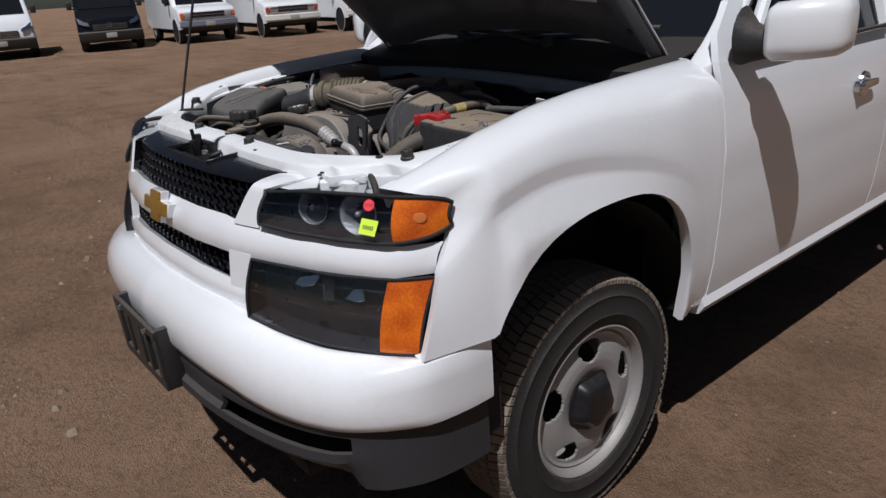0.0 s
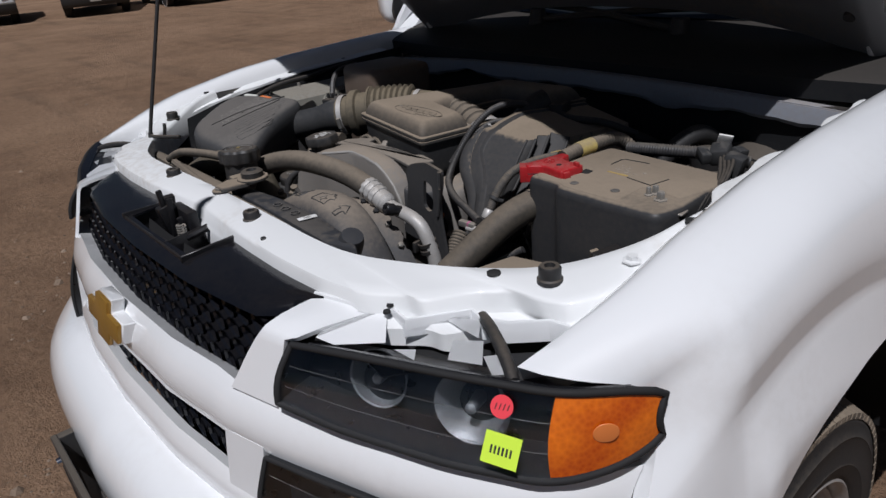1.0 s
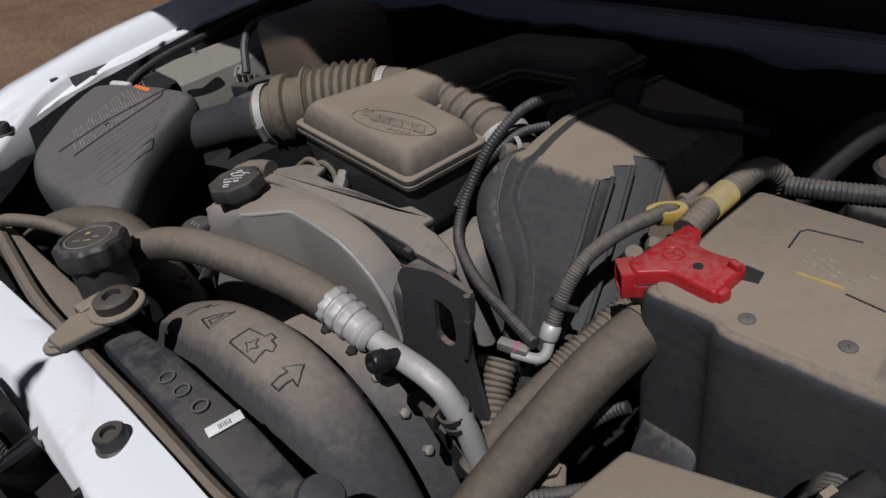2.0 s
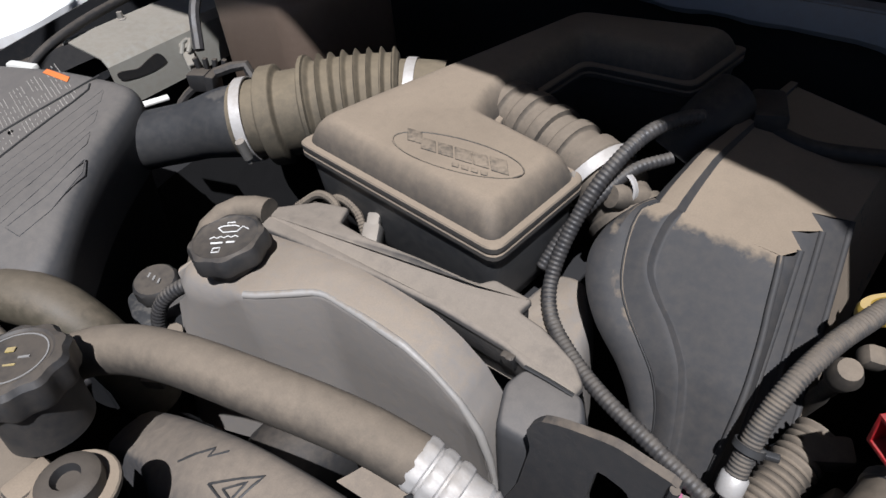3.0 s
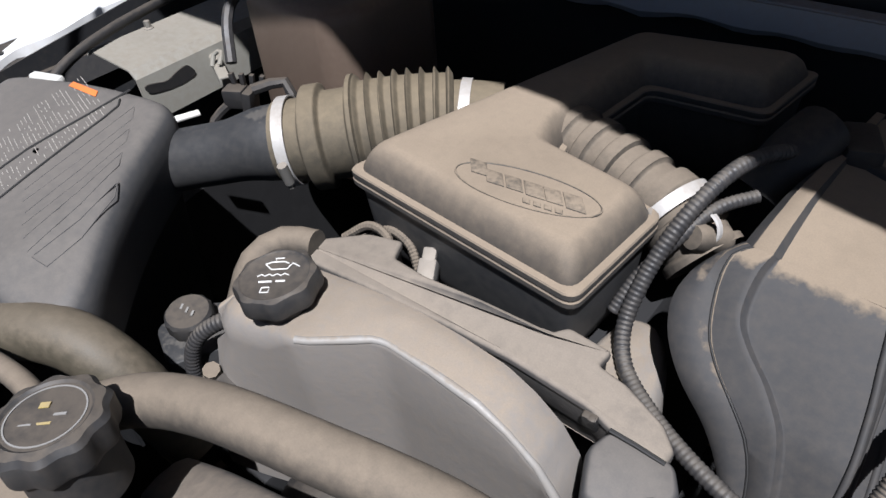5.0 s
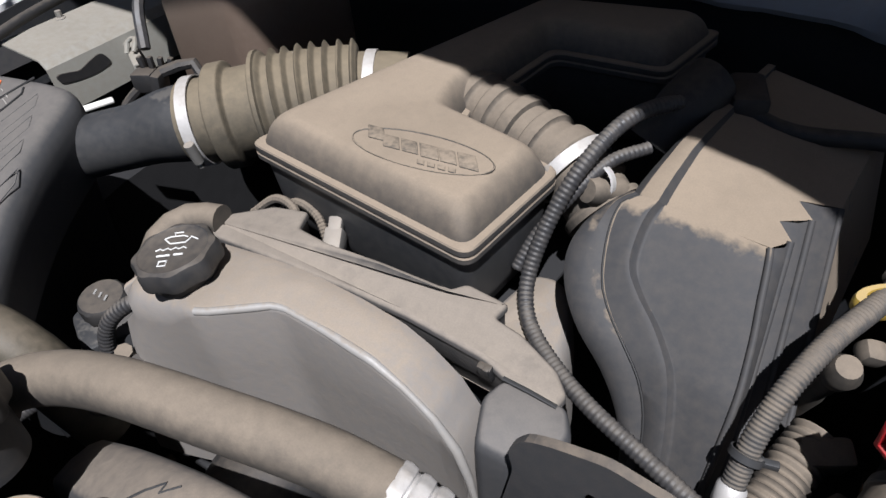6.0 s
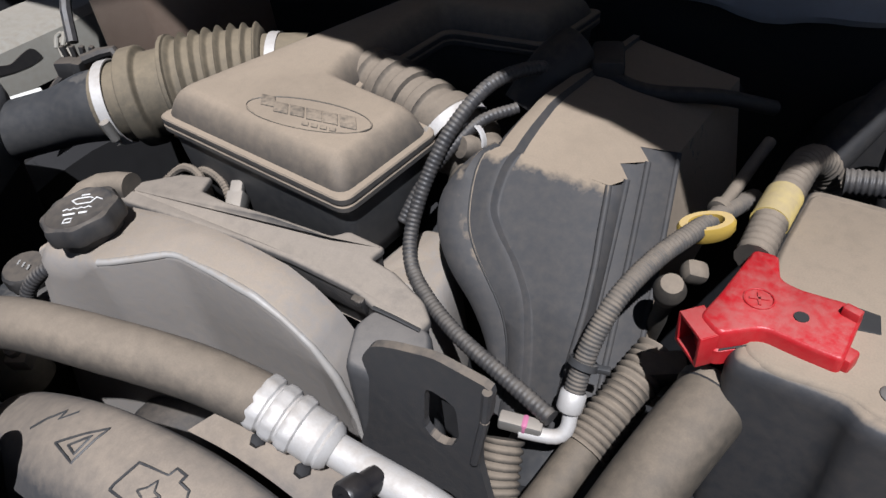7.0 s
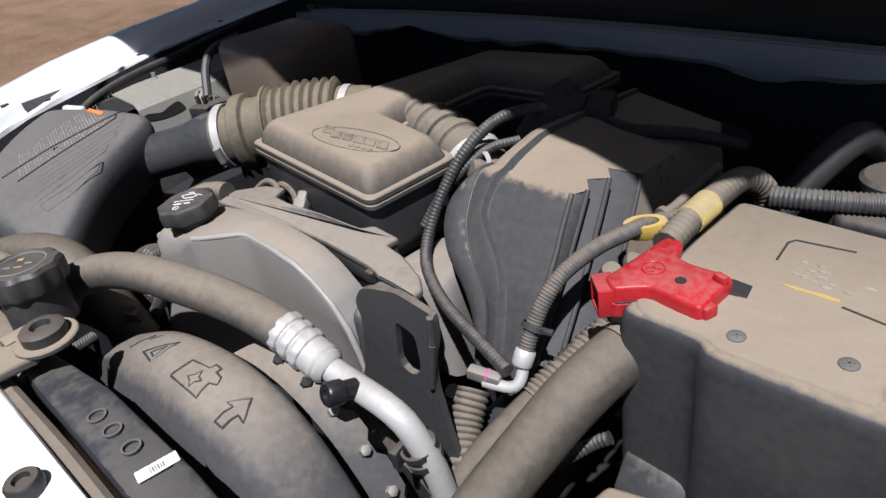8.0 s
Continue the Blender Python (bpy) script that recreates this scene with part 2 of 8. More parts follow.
# ---- mesh helpers ----


def mesh_of(name, bm, material, smooth=True, angle=38):
    bmesh.ops.recalc_face_normals(bm, faces=bm.faces)
    me = bpy.data.meshes.new(name)
    for f in bm.faces:
        f.smooth = smooth
    if smooth:
        for e in bm.edges:
            if len(e.link_faces) == 2 and e.calc_face_angle(0.0) > radians(angle):
                e.smooth = False
    bm.to_mesh(me)
    bm.free()
    me.materials.append(material)
    return me


def part(name, bm, material, parent, label="", smooth=True, angle=38):
    ob = new(name, mesh_of(name, bm, material, smooth, angle))
    ob.parent = parent
    if label:
        tagged(ob, label)
    return ob


def thing(name, label, category, group="", at=(0, 0, 0), kind=""):
    ob = new(name)
    ob.location = at
    ob.empty_display_size = 0.1
    return tagged(ob, label, category, group, kind)


def interp(table, v):
    """Piecewise-linear look-up in rows (v, a, b, ...)."""
    if v <= table[0][0]:
        return table[0][1:]
    for p, q in zip(table, table[1:]):
        if v <= q[0]:
            f = (v - p[0]) / (q[0] - p[0])
            return tuple(a + (b - a) * f for a, b in zip(p[1:], q[1:]))
    return table[-1][1:]


def smooth01(v):
    v = min(1.0, max(0.0, v))
    return v * v * (3 - 2 * v)


def curve(points, step=0.012):
    """A smooth run of points through the given ones."""
    p = [Vector(q) for q in points]
    p = [2 * p[0] - p[1]] + p + [2 * p[-1] - p[-2]]
    out = []
    for i in range(1, len(p) - 2):
        n = max(2, int((p[i + 1] - p[i]).length / step))
        for k in range(n):
            t = k / n
            a, b, c, d = p[i - 1], p[i], p[i + 1], p[i + 2]
            out.append(0.5 * (2 * b + (c - a) * t + (2 * a - 5 * b + 4 * c - d) * t * t + (3 * b - a - 3 * c + d) * t ** 3))
    out.append(p[-2])
    return out


def loft(bm, rows, closed=False, cap=False):
    vs = [[bm.verts.new(p) for p in row] for row in rows]
    n = len(vs[0])
    for a, b in zip(vs, vs[1:]):
        for i in range(n if closed else n - 1):
            j = (i + 1) % n
            try:
                bm.faces.new((a[i], a[j], b[j], b[i]))
            except ValueError:
                pass
    if cap:
        bm.faces.new(vs[0])
        bm.faces.new(list(reversed(vs[-1])))
    return vs


def tube(bm, points, radius, sides=14, step=0.012, cap=True, raw=False):
    """A pipe along the points; radius: a number or a function of the share along (0 to 1) and of the length so far."""
    pts = [Vector(p) for p in points] if raw else curve(points, step)
    up = Vector((0.13, 0.31, 0.94))
    rows, run = [], 0.0
    total = sum((b - a).length for a, b in zip(pts, pts[1:]))
    side = None
    for i, p in enumerate(pts):
        d = (pts[min(i + 1, len(pts) - 1)] - pts[max(i - 1, 0)]).normalized()
        side = (d.cross(up) if side is None else side - d * side.dot(d)).normalized()
        top = side.cross(d)
        if i:
            run += (p - pts[i - 1]).length
        r = radius(run / total, run) if callable(radius) else radius
        rows.append([p + (side * math.cos(a) + top * math.sin(a)) * r for a in (2 * math.pi * k / sides for k in range(sides))])
    loft(bm, rows, True, cap)
    return bm


def ribbed(radius, depth, pitch):
    return lambda f, s: radius + depth * (0.5 + 0.5 * math.cos(2 * math.pi * s / pitch))


def loom(name, points, radius, parent, material=None, label="", pitch=0.0042):
    bm = bmesh.new()
    tube(bm, points, ribbed(radius * 0.90, radius * 0.12, pitch), 12, pitch / 4)
    return part(name, bm, material or LOOM, parent, label, angle=75)


def pipe(name, points, radius, parent, material, label="", sides=16, step=0.012):
    bm = bmesh.new()
    tube(bm, points, radius, sides, step)
    return part(name, bm, material, parent, label, angle=60)


def prism(bm, outline, z0, z1, bevel=0.0, segments=2, m=None):
    """A solid over an outline in x, y between two heights (numbers or functions of x, y)."""
    h0 = z0 if callable(z0) else (lambda x, y: z0)
    h1 = z1 if callable(z1) else (lambda x, y: z1)
    fresh = bmesh.new()
    low = [fresh.verts.new((x, y, h0(x, y))) for x, y in outline]
    top = [fresh.verts.new((x, y, h1(x, y))) for x, y in outline]
    n = len(outline)
    fresh.faces.new(low)
    fresh.faces.new(list(reversed(top)))
    for i in range(n):
        fresh.faces.new((low[i], top[i], top[(i + 1) % n], low[(i + 1) % n]))
    bmesh.ops.recalc_face_normals(fresh, faces=fresh.faces)
    if bevel:
        bmesh.ops.bevel(fresh, geom=list(fresh.edges), offset=bevel, segments=segments, profile=0.5, affect="EDGES", clamp_overlap=True)
    add(bm, fresh, m)
    return bm


def add(bm, other, m=None):
    me = bpy.data.meshes.new("scratch")
    if m is not None:
        bmesh.ops.transform(other, matrix=m, verts=other.verts)
    other.to_mesh(me)
    other.free()
    bm.from_mesh(me)
    bpy.data.meshes.remove(me)


def box(bm, size, m=None, bevel=0.0, segments=2):
    x, y, z = (s / 2 for s in size)
    return prism(bm, [(-x, -y), (x, -y), (x, y), (-x, y)], -z, z, bevel, segments, m)


def lathe(bm, profile, m=None, sides=32, wave=None):
    """Spin rows of (radius, height) about z. wave(angle) scales the radius."""
    fresh = bmesh.new()
    rows = []
    for r, h in profile:
        rows.append([(max(r, 1e-5) * (wave(a, r) if wave else 1) * math.cos(a), max(r, 1e-5) * (wave(a, r) if wave else 1) * math.sin(a), h)
                     for a in (2 * math.pi * k / sides for k in range(sides))])
    loft(fresh, rows, True)
    bmesh.ops.remove_doubles(fresh, verts=fresh.verts, dist=1e-4)
    add(bm, fresh, m)
    return bm


def sheet(bm, rows, thickness):
    """A lofted sheet, given a thickness inwards along its normals."""
    fresh = bmesh.new()
    loft(fresh, rows)
    bmesh.ops.recalc_face_normals(fresh, faces=fresh.faces)
    bmesh.ops.solidify(fresh, geom=list(fresh.faces), thickness=thickness)
    add(bm, fresh)
    return bm


def along(a, b, roll=0.0):
    """A pose whose z runs from a towards b, at a."""
    d = (Vector(b) - Vector(a)).normalized()
    return Matrix.Translation(a) @ d.to_track_quat("Z", "Y").to_matrix().to_4x4() @ Matrix.Rotation(roll, 4, "Z")


def fillet(outline, r, n=5):
    """The outline with every corner rounded off."""
    out = []
    m = len(outline)
    for i in range(m):
        p, q, w = (Vector(outline[(i + k) % m]) for k in (-1, 0, 1))
        a, b = min(r, (p - q).length * 0.45), min(r, (w - q).length * 0.45)
        u, v = q + (p - q).normalized() * a, q + (w - q).normalized() * b
        for k in range(n + 1):
            t = k / n
            out.append(tuple(u * (1 - t) ** 2 + q * 2 * t * (1 - t) + v * t * t))
    return out


def grown(outline, d):
    """The outline moved outwards by d."""
    out = []
    n = len(outline)
    for i in range(n):
        p, q, r = (Vector(outline[(i + k) % n]) for k in (-1, 0, 1))
        n1, n2 = (q - p).normalized(), (r - q).normalized()
        a, b = Vector((n1.y, -n1.x)), Vector((n2.y, -n2.x))
        m = (a + b) / max(0.35, 1 + a.dot(b))
        out.append(tuple(q + m * d))
    return out


def stack(bm, outline, levels, height, cap_low=False, r=0.0):
    """A moulded lid: the outline grown by each level's d, its corners rounded by r, at height(x, y) plus its h, closed on top."""
    rows = []
    for d, h in levels:
        ring = grown(outline, d)
        rows.append([(x, y, height(x, y) + h) for x, y in (fillet(ring, r) if r else ring)])
    fresh = bmesh.new()
    vs = loft(fresh, rows, True)
    top = fresh.faces.new(vs[-1])
    ends = [top]
    if cap_low:
        ends.append(fresh.faces.new(vs[0]))
    for f in ends:
        f.normal_update()
    bmesh.ops.triangulate(fresh, faces=ends, ngon_method="EAR_CLIP")
    add(bm, fresh)
    return bm


def disc_outline(cx, cy, r, n=24, sq=1.0):
    return [(cx + r * math.cos(2 * math.pi * k / n), cy + r * sq * math.sin(2 * math.pi * k / n)) for k in range(n)]


def mirrored(bm):
    bmesh.ops.scale(bm, vec=(-1, 1, 1), verts=bm.verts)
    bmesh.ops.reverse_faces(bm, faces=bm.faces)
    return bm


# ---- ground ----
bm = bmesh.new()
rings = [0.0, 1.0, 2.0, 3.0, 4.0, 5.0, 6.5, 8, 10, 13, 17, 22, 30, 50, 100, 300, 900, 3000]
for r0, r1 in zip(rings, rings[1:]):
    for k in range(48):
        a0, a1 = 2 * math.pi * k / 48, 2 * math.pi * (k + 1) / 48
        q = [(r0, a0), (r1, a0), (r1, a1), (r0, a1)] if r0 else [(0, 0), (r1, a0), (r1, a1)]
        bm.faces.new([bm.verts.new((r * math.cos(a), r * math.sin(a), 0.012 * noise.noise(Vector((r * math.cos(a), r * math.sin(a), 0))) if 0 < r < 40 else 0)) for r, a in q])
bmesh.ops.remove_doubles(bm, verts=bm.verts, dist=0.001)
ground = new("ground", mesh_of("ground", bm, GROUND))
tagged(ground, "bare brown packed dirt lot with scattered gravel", "dirt ground", kind="structure")

# ---- the pickup's body ----
truck = thing("pickup_truck", "white compact pickup truck with open bonnet parked on dirt", "pickup truck")

CROWN = [(-0.60, 1.045), (-0.55, 1.066), (-0.45, 1.098), (-0.33, 1.134), (-0.15, 1.166), (0.0, 1.180), (0.2, 1.190), (0.36, 1.196), (0.45, 1.199)]


def arch_z(y):
    a, n = (0.385, 2.5) if y < -0.055 else (0.378, 3.0)
    f = (abs(y + 0.055) / a) ** n
    return 0.5 + 0.44 * (1 - f) ** (1 / n) if f < 1 else 0.0


CREST = [(-0.60, 0.74), (-0.575, 0.79), (-0.511, 0.90), (-0.434, 0.968), (-0.356, 1.006), (-0.27, 1.027), (-0.188, 1.033), (-0.09, 1.027), (0.006, 1.012), (0.12, 0.988), (0.236, 0.948), (0.31, 0.898), (0.36, 0.83), (0.40, 0.72), (0.44, 0.52)]


def side_x(y, z, crown):
    """The fender's side: rounded shoulder, upright flank, then a flare leaning out to the arch."""
    crest = min(interp(CREST, y)[0] - 0.010, crown - 0.07)
    foot = crest + 0.038
    shoulder = crown - 0.45 * (crown - foot)
    flank = 0.828 + 0.026 * smooth01((y + 0.15) / 0.5)
    if z > shoulder:
        f = (crown - z) / (crown - shoulder)
        x = 0.735 + (flank - 0.735) * (0.75 * math.sqrt(max(0.0, 1 - (1 - f) ** 2)) + 0.25 * f)
    elif z > foot:
        f = (shoulder - z) / max(1e-4, shoulder - foot)
        x = flank + 0.018 * (1 - (1 - f) ** 1.5)
    elif z > crest:
        x = flank + 0.018 - 0.001 * (foot - z) / 0.038
    else:
        x = flank + 0.017 + (0.876 - flank - 0.017) * min(1.0, (crest - z) / 0.09)
    return x - 0.03 * smooth01((-0.40 - y) / 0.18)


def cab_x(z):
    return interp([(0.45, 0.80), (0.52, 0.842), (0.62, 0.858), (0.80, 0.868), (0.95, 0.868), (1.05, 0.860), (1.15, 0.842), (1.20, 0.825), (1.64, 0.66)], z)[0]


# edge of the fender from its tip, over the lamp, down to the bumper
NOSE = [(0.0, 0.692, -0.530, 1.020), (0.10, 0.697, -0.542, 1.052), (0.16, 0.701, -0.551, 1.066), (0.24, 0.728, -0.543, 1.065), (0.33, 0.757, -0.518, 1.058), (0.42, 0.782, -0.478, 1.046),
        (0.50, 0.793, -0.450, 1.030), (0.58, 0.800, -0.455, 0.998), (0.66, 0.808, -0.470, 0.965), (0.80, 0.824, -0.512, 0.905), (1.0, 0.836, -0.575, 0.742)]
REAR_EDGE = [(0.50, 0.436), (0.60, 0.440), (0.90, 0.4435), (1.00, 0.4425), (1.10, 0.438), (1.16, 0.437), (1.20, 0.442), (1.26, 0.470)]


def fender_row(y):
    """One section across the fender: inner lip, crown, shoulder, flank, flare, folded edge."""
    crown = interp(CROWN, y)[0]
    bottom = max(arch_z(y), 0.74 if y < -0.3 else 0.50)
    crest = min(max(interp(CREST, y)[0] - 0.010, bottom + 0.01), crown - 0.07)
    foot = max(crest + 0.038, bottom + 0.02)
    shoulder = crown - 0.45 * (crown - foot)
    zs = [crown - (crown - shoulder) * (k / 9) ** 1.8 for k in range(10)] + [shoulder + (foot - shoulder) * k / 4 for k in range(1, 5)] \
        + [foot + (crest - foot) * k / 6 for k in range(1, 7)] + [crest + (bottom - crest) * k / 8 for k in range(1, 9)]
    row = [(0.700, y, crown - 0.060), (0.701, y, crown - 0.036), (0.706, y, crown - 0.022), (0.714, y, crown - 0.010), (0.725, y, crown - 0.002)]
    back = smooth01((y - 0.16) / 0.27)
    for z in zs:
        f = back * smooth01((crown - z) / 0.07)
        x = side_x(y, z, crown) * (1 - f) + cab_x(z) * f
        yy = y
        if y > 0.36:
            yy = 0.36 + (y - 0.36) / 0.08 * (interp(REAR_EDGE, z)[0] - 0.36)
        row.append((x, yy, z))
    last = row[-1]
    row += [(last[0] - 0.012, last[1], last[2] - 0.004), (last[0] - 0.03, last[1], last[2] + 0.004)]
    return [Vector(p) for p in row]


def fender_mesh():
    bm = bmesh.new()
    start = -0.36
    ref, ahead = fender_row(start), fender_row(start + 0.02)
    n = 16
    count = len(ref)
    # place of each strand along the front edge
    marks = [0.0, 0.05, 0.09, 0.125, 0.15] + [0.16 + 0.34 * k / 9 for k in range(10)] + [0.50 + 0.12 * k / 4 for k in range(1, 5)] + [0.62 + 0.18 * k / 6 for k in range(1, 7)]
    rows = []
    for i in range(-1, n):
        u = max(0, i) / n
        y_foot = -0.575 + (start + 0.575) * u
        row = []
        for k, m in enumerate(marks):
            f = Vector(interp(NOSE, m))
            r = ref[k]
            slope = (ahead[k] - r) * 50 * (r.y - f.y)
            h0, h1, h3 = 2 * u ** 3 - 3 * u ** 2 + 1, 3 * u ** 2 - 2 * u ** 3, u ** 3 - u ** 2
            h2 = u ** 3 - 2 * u ** 2 + u
            row.append(f * h0 + r * h1 + slope * h3 + (r - f) * h2)
        crest = row[-1]
        low = Vector((0.836 + (ref[-3].x - 0.836) * u, y_foot, max(arch_z(y_foot), 0.742)))
        for k in range(1, 9):
            p = crest.lerp(low, k / 8)
            p.x += 0.004 * math.sin(math.pi * k / 8)
            row.append(p)
        row += [low + Vector((-0.012, 0, -0.004)), low + Vector((-0.03, 0, 0.004))]
        if i < 0:
            row = [p + Vector((-0.004, 0.022, -0.012)) if k < 15 else p + Vector((-0.020, 0.006, 0)) for k, p in enumerate(row)]
        rows.append(row)
    for y in [start] + [-0.32 + 0.04 * k for k in range(14)] + [0.23, 0.25, 0.27, 0.285, 0.297, 0.307, 0.314, 0.319, 0.324, 0.34, 0.36, 0.38, 0.40, 0.41, 0.42, 0.43, 0.44]:
        rows.append(fender_row(y))
    rows.append([p + Vector((-0.016, 0.003, 0)) for p in rows[-1]])
    loft(bm, rows)
    bmesh.ops.recalc_face_normals(bm, faces=bm.faces)
    return bm


part("fender", fender_mesh(), WHITE, truck, "white front wing with flared wheel arch", angle=50)
part("fender", mirrored(fender_mesh()), WHITE, truck, "white front wing with flared wheel arch", angle=50)

for s in (1, -1):
    bm = bmesh.new()
    rows = []
    for k in range(60):
        y = -0.40 + 0.70 * k / 59
        c = interp(CROWN, y)[0]
        tooth = 0.010 * smooth01(math.sin(y * 21) * 1.6) + 0.004 * math.sin(y * 60)
        rows.append([(s * x, y, z) for x, z in ((0.704, c - 0.034), (0.700, c - 0.038), (0.690, c - 0.040), (0.676 + tooth, c - 0.040), (0.670 + tooth, c - 0.042), (0.669 + tooth, c - 0.056))])
    sheet(bm, rows, 0.0015)
    part("wing_flange", bm, WHITE_IN, truck, "white inner wing flange with an uneven edge")
    for y in (-0.20, -0.02, 0.16):
        # Flange holes are black discs; the dark inside them is painted on.
        bm = bmesh.new()
        lathe(bm, [(0.006, 0.0), (0.006, 0.001), (0.0, 0.001)], pose(s * 0.692, y, interp(CROWN, y)[0] - 0.0395), 14)
        part("flange_hole", bm, PRINT_AND_GAPS, truck)

# ---- wheel housings ----
for s in (1, -1):
    bm = bmesh.new()
    rows = []
    for x in (0.822, 0.70, 0.55, 0.50):
        rows.append([(s * x, -0.055 + 0.46 * math.cos(a), 0.46 + 0.47 * math.sin(a)) for a in (math.pi * (0.01 + 0.98 * k / 24) for k in range(25))])
    loft(bm, rows)
    bm.faces.new([bm.verts.new(p) for p in rows[-1]])
    part("wheel_arch_liner", bm, DARK, truck, "black wheel arch liner")

# ---- doors, sills, cab ----


def side_panel(y0, y1, z0, z1, steps=8, inset=0.0):
    bm = bmesh.new()
    rows = []
    for k in range(13):
        z = z0 + (z1 - z0) * k / 12
        crease = 0.006 * math.exp(-((z - 0.985) / 0.02) ** 2)
        rows.append([(cab_x(z) + crease - inset, y0 + (y1 - y0) * j / steps, z) for j in range(steps + 1)])
    loft(bm, rows + [[(x - 0.02, y, z) for x, y, z in row] for row in reversed(rows)] + [rows[0]])
    for end in (0, -1):
        loft(bm, [[row[end] for row in rows], [(row[end][0] - 0.02, row[end][1], row[end][2]) for row in rows]])
    bmesh.ops.remove_doubles(bm, verts=bm.verts, dist=0.0001)
    return bm


for s in (1, -1):
    bm = bmesh.new()
    box(bm, (0.08, 0.09, 0.64), pose(s * 0.775, 0.47, 0.81), 0.004)
    part("hinge_pillar", bm, WHITE, truck)
    def flip(b):
        return b if s > 0 else mirrored(b)
    door = part("front_door", flip(side_panel(0.447, 1.56, 0.525, 1.19)), WHITE, truck, "white front door")
    bm = bmesh.new()
    tube(bm, [(0.835, 0.60, 1.19), (0.80, 0.70, 1.30), (0.70, 1.10, 1.60), (0.66, 1.56, 1.645)], 0.018, 8, 0.05)
    tube(bm, [(0.83, 1.52, 1.19), (0.67, 1.53, 1.645)], 0.03, 8, 0.05)
    corner = [(cab_x(1.17) - 0.001, 0.449, 1.17), (cab_x(1.19) - 0.002, 0.450, 1.19), (0.814, 0.462, 1.225), (0.800, 0.478, 1.258), (0.772, 0.57, 1.335)]
    inner = [(cab_x(1.17) - 0.001, 0.60, 1.17), (cab_x(1.19) - 0.002, 0.60, 1.19), (0.818, 0.60, 1.225), (0.806, 0.60, 1.258), (0.774, 0.64, 1.345)]
    loft(bm, [corner, inner, [(x - 0.02, y, z) for x, y, z in inner], [(x - 0.02, y, z) for x, y, z in corner], corner])
    part("window_frame", flip(bm), WHITE, door)
    bm = bmesh.new()
    bm.faces.new([bm.verts.new(p) for p in ((0.818, 0.58, 1.19), (0.818, 1.52, 1.19), (0.655, 1.52, 1.62), (0.69, 1.12, 1.60))])
    part("window", flip(bm), GLASS, door, "dark side window glass")
    bm = bmesh.new()
    lathe(bm, [(0, 0.002), (0.020, 0.003), (0.036, 0.008), (0.040, 0.008), (0.043, 0.0)], pose(0.864, 1.31, 1.022, 0, 90, 0), 32)
    prism(bm, [(-0.012, -0.072), (0.012, -0.072), (0.018, -0.058), (0.012, 0.06), (0.0, 0.068), (-0.012, 0.06), (-0.018, -0.058)], 0.012, 0.024, 0.004, 3, pose(0.866, 1.31, 1.024, 0, 90, 0))
    lathe(bm, [(0, 0.028), (0.010, 0.026), (0.018, 0.018), (0.020, 0.0)], pose(0.866, 1.25, 1.020, 0, 90, 0), 20)
    part("door_handle", flip(bm), CHROME, door, "chrome door handle")
    bm = bmesh.new()
    box(bm, (0.02, 0.95, 0.012), pose(0.845, 1.02, 1.196), 0.004)
    part("belt_moulding", flip(bm), BLACK, door)
    bm = bmesh.new()
    rows = [[(x, y, z) for x, z in ((0.79, 0.545), (0.843, 0.535), (0.852, 0.505), (0.835, 0.478), (0.79, 0.47))] for y in (0.425, 0.6, 1.0, 1.5, 2.3)]
    loft(bm, rows)
    bm.faces.new([bm.verts.new(p) for p in rows[0]])
    part("sill", flip(bm), WHITE, truck, "white door sill")
    part("cab_side", flip(side_panel(1.566, 2.20, 0.525, 1.19, 6)), WHITE, truck)
    bm = bmesh.new()
    tube(bm, [(0.72, 2.2, 1.19), (0.665, 2.16, 1.62)], 0.05, 8, 0.05)
    part("cab_corner", flip(bm), WHITE, truck)
    bm = bmesh.new()
    bm.faces.new([bm.verts.new(p) for p in ((0.815, 1.56, 1.19), (0.79, 2.18, 1.19), (0.655, 2.14, 1.60), (0.655, 1.56, 1.62))])
    part("rear_side_window", flip(bm), GLASS, truck)
    # load bed
    bm = bmesh.new()
    rows = [[(x, y, z) for x, z in ((0.74, 1.14), (0.80, 1.15), (0.845, 1.12), (0.868, 0.95), (0.862, 0.75), (0.84, 0.52))] for y in (2.24, 2.5, 3.0, 3.5, 4.05)]
    sheet(bm, rows, -0.02)
    part("bed_side", flip(bm), WHITE, truck)
    # windscreen pillar, spreading into the wing at its foot
    bm = bmesh.new()
    rows = []
    for x, y, z, w, d in ((0.772, 0.478, 1.13, 0.036, 0.046), (0.773, 0.478, 1.175, 0.037, 0.046), (0.773, 0.482, 1.197, 0.037, 0.045), (0.772, 0.500, 1.213, 0.036, 0.042), (0.770, 0.532, 1.237, 0.034, 0.042), (0.764, 0.577, 1.270, 0.034, 0.043), (0.745, 0.70, 1.365, 0.034, 0.045), (0.70, 0.93, 1.54, 0.036, 0.04), (0.655, 1.13, 1.65, 0.04, 0.04)):
        rows.append([(x + w * math.copysign(abs(math.cos(a)) ** 0.7, math.cos(a)), y + d * math.copysign(abs(math.sin(a)) ** 0.7, math.sin(a)), z + 0.02 * math.sin(a)) for a in (2 * math.pi * k / 20 for k in range(20))])
    loft(bm, rows, True, True)
    part("windscreen_pillar", flip(bm), WHITE, truck)

bm = bmesh.new()
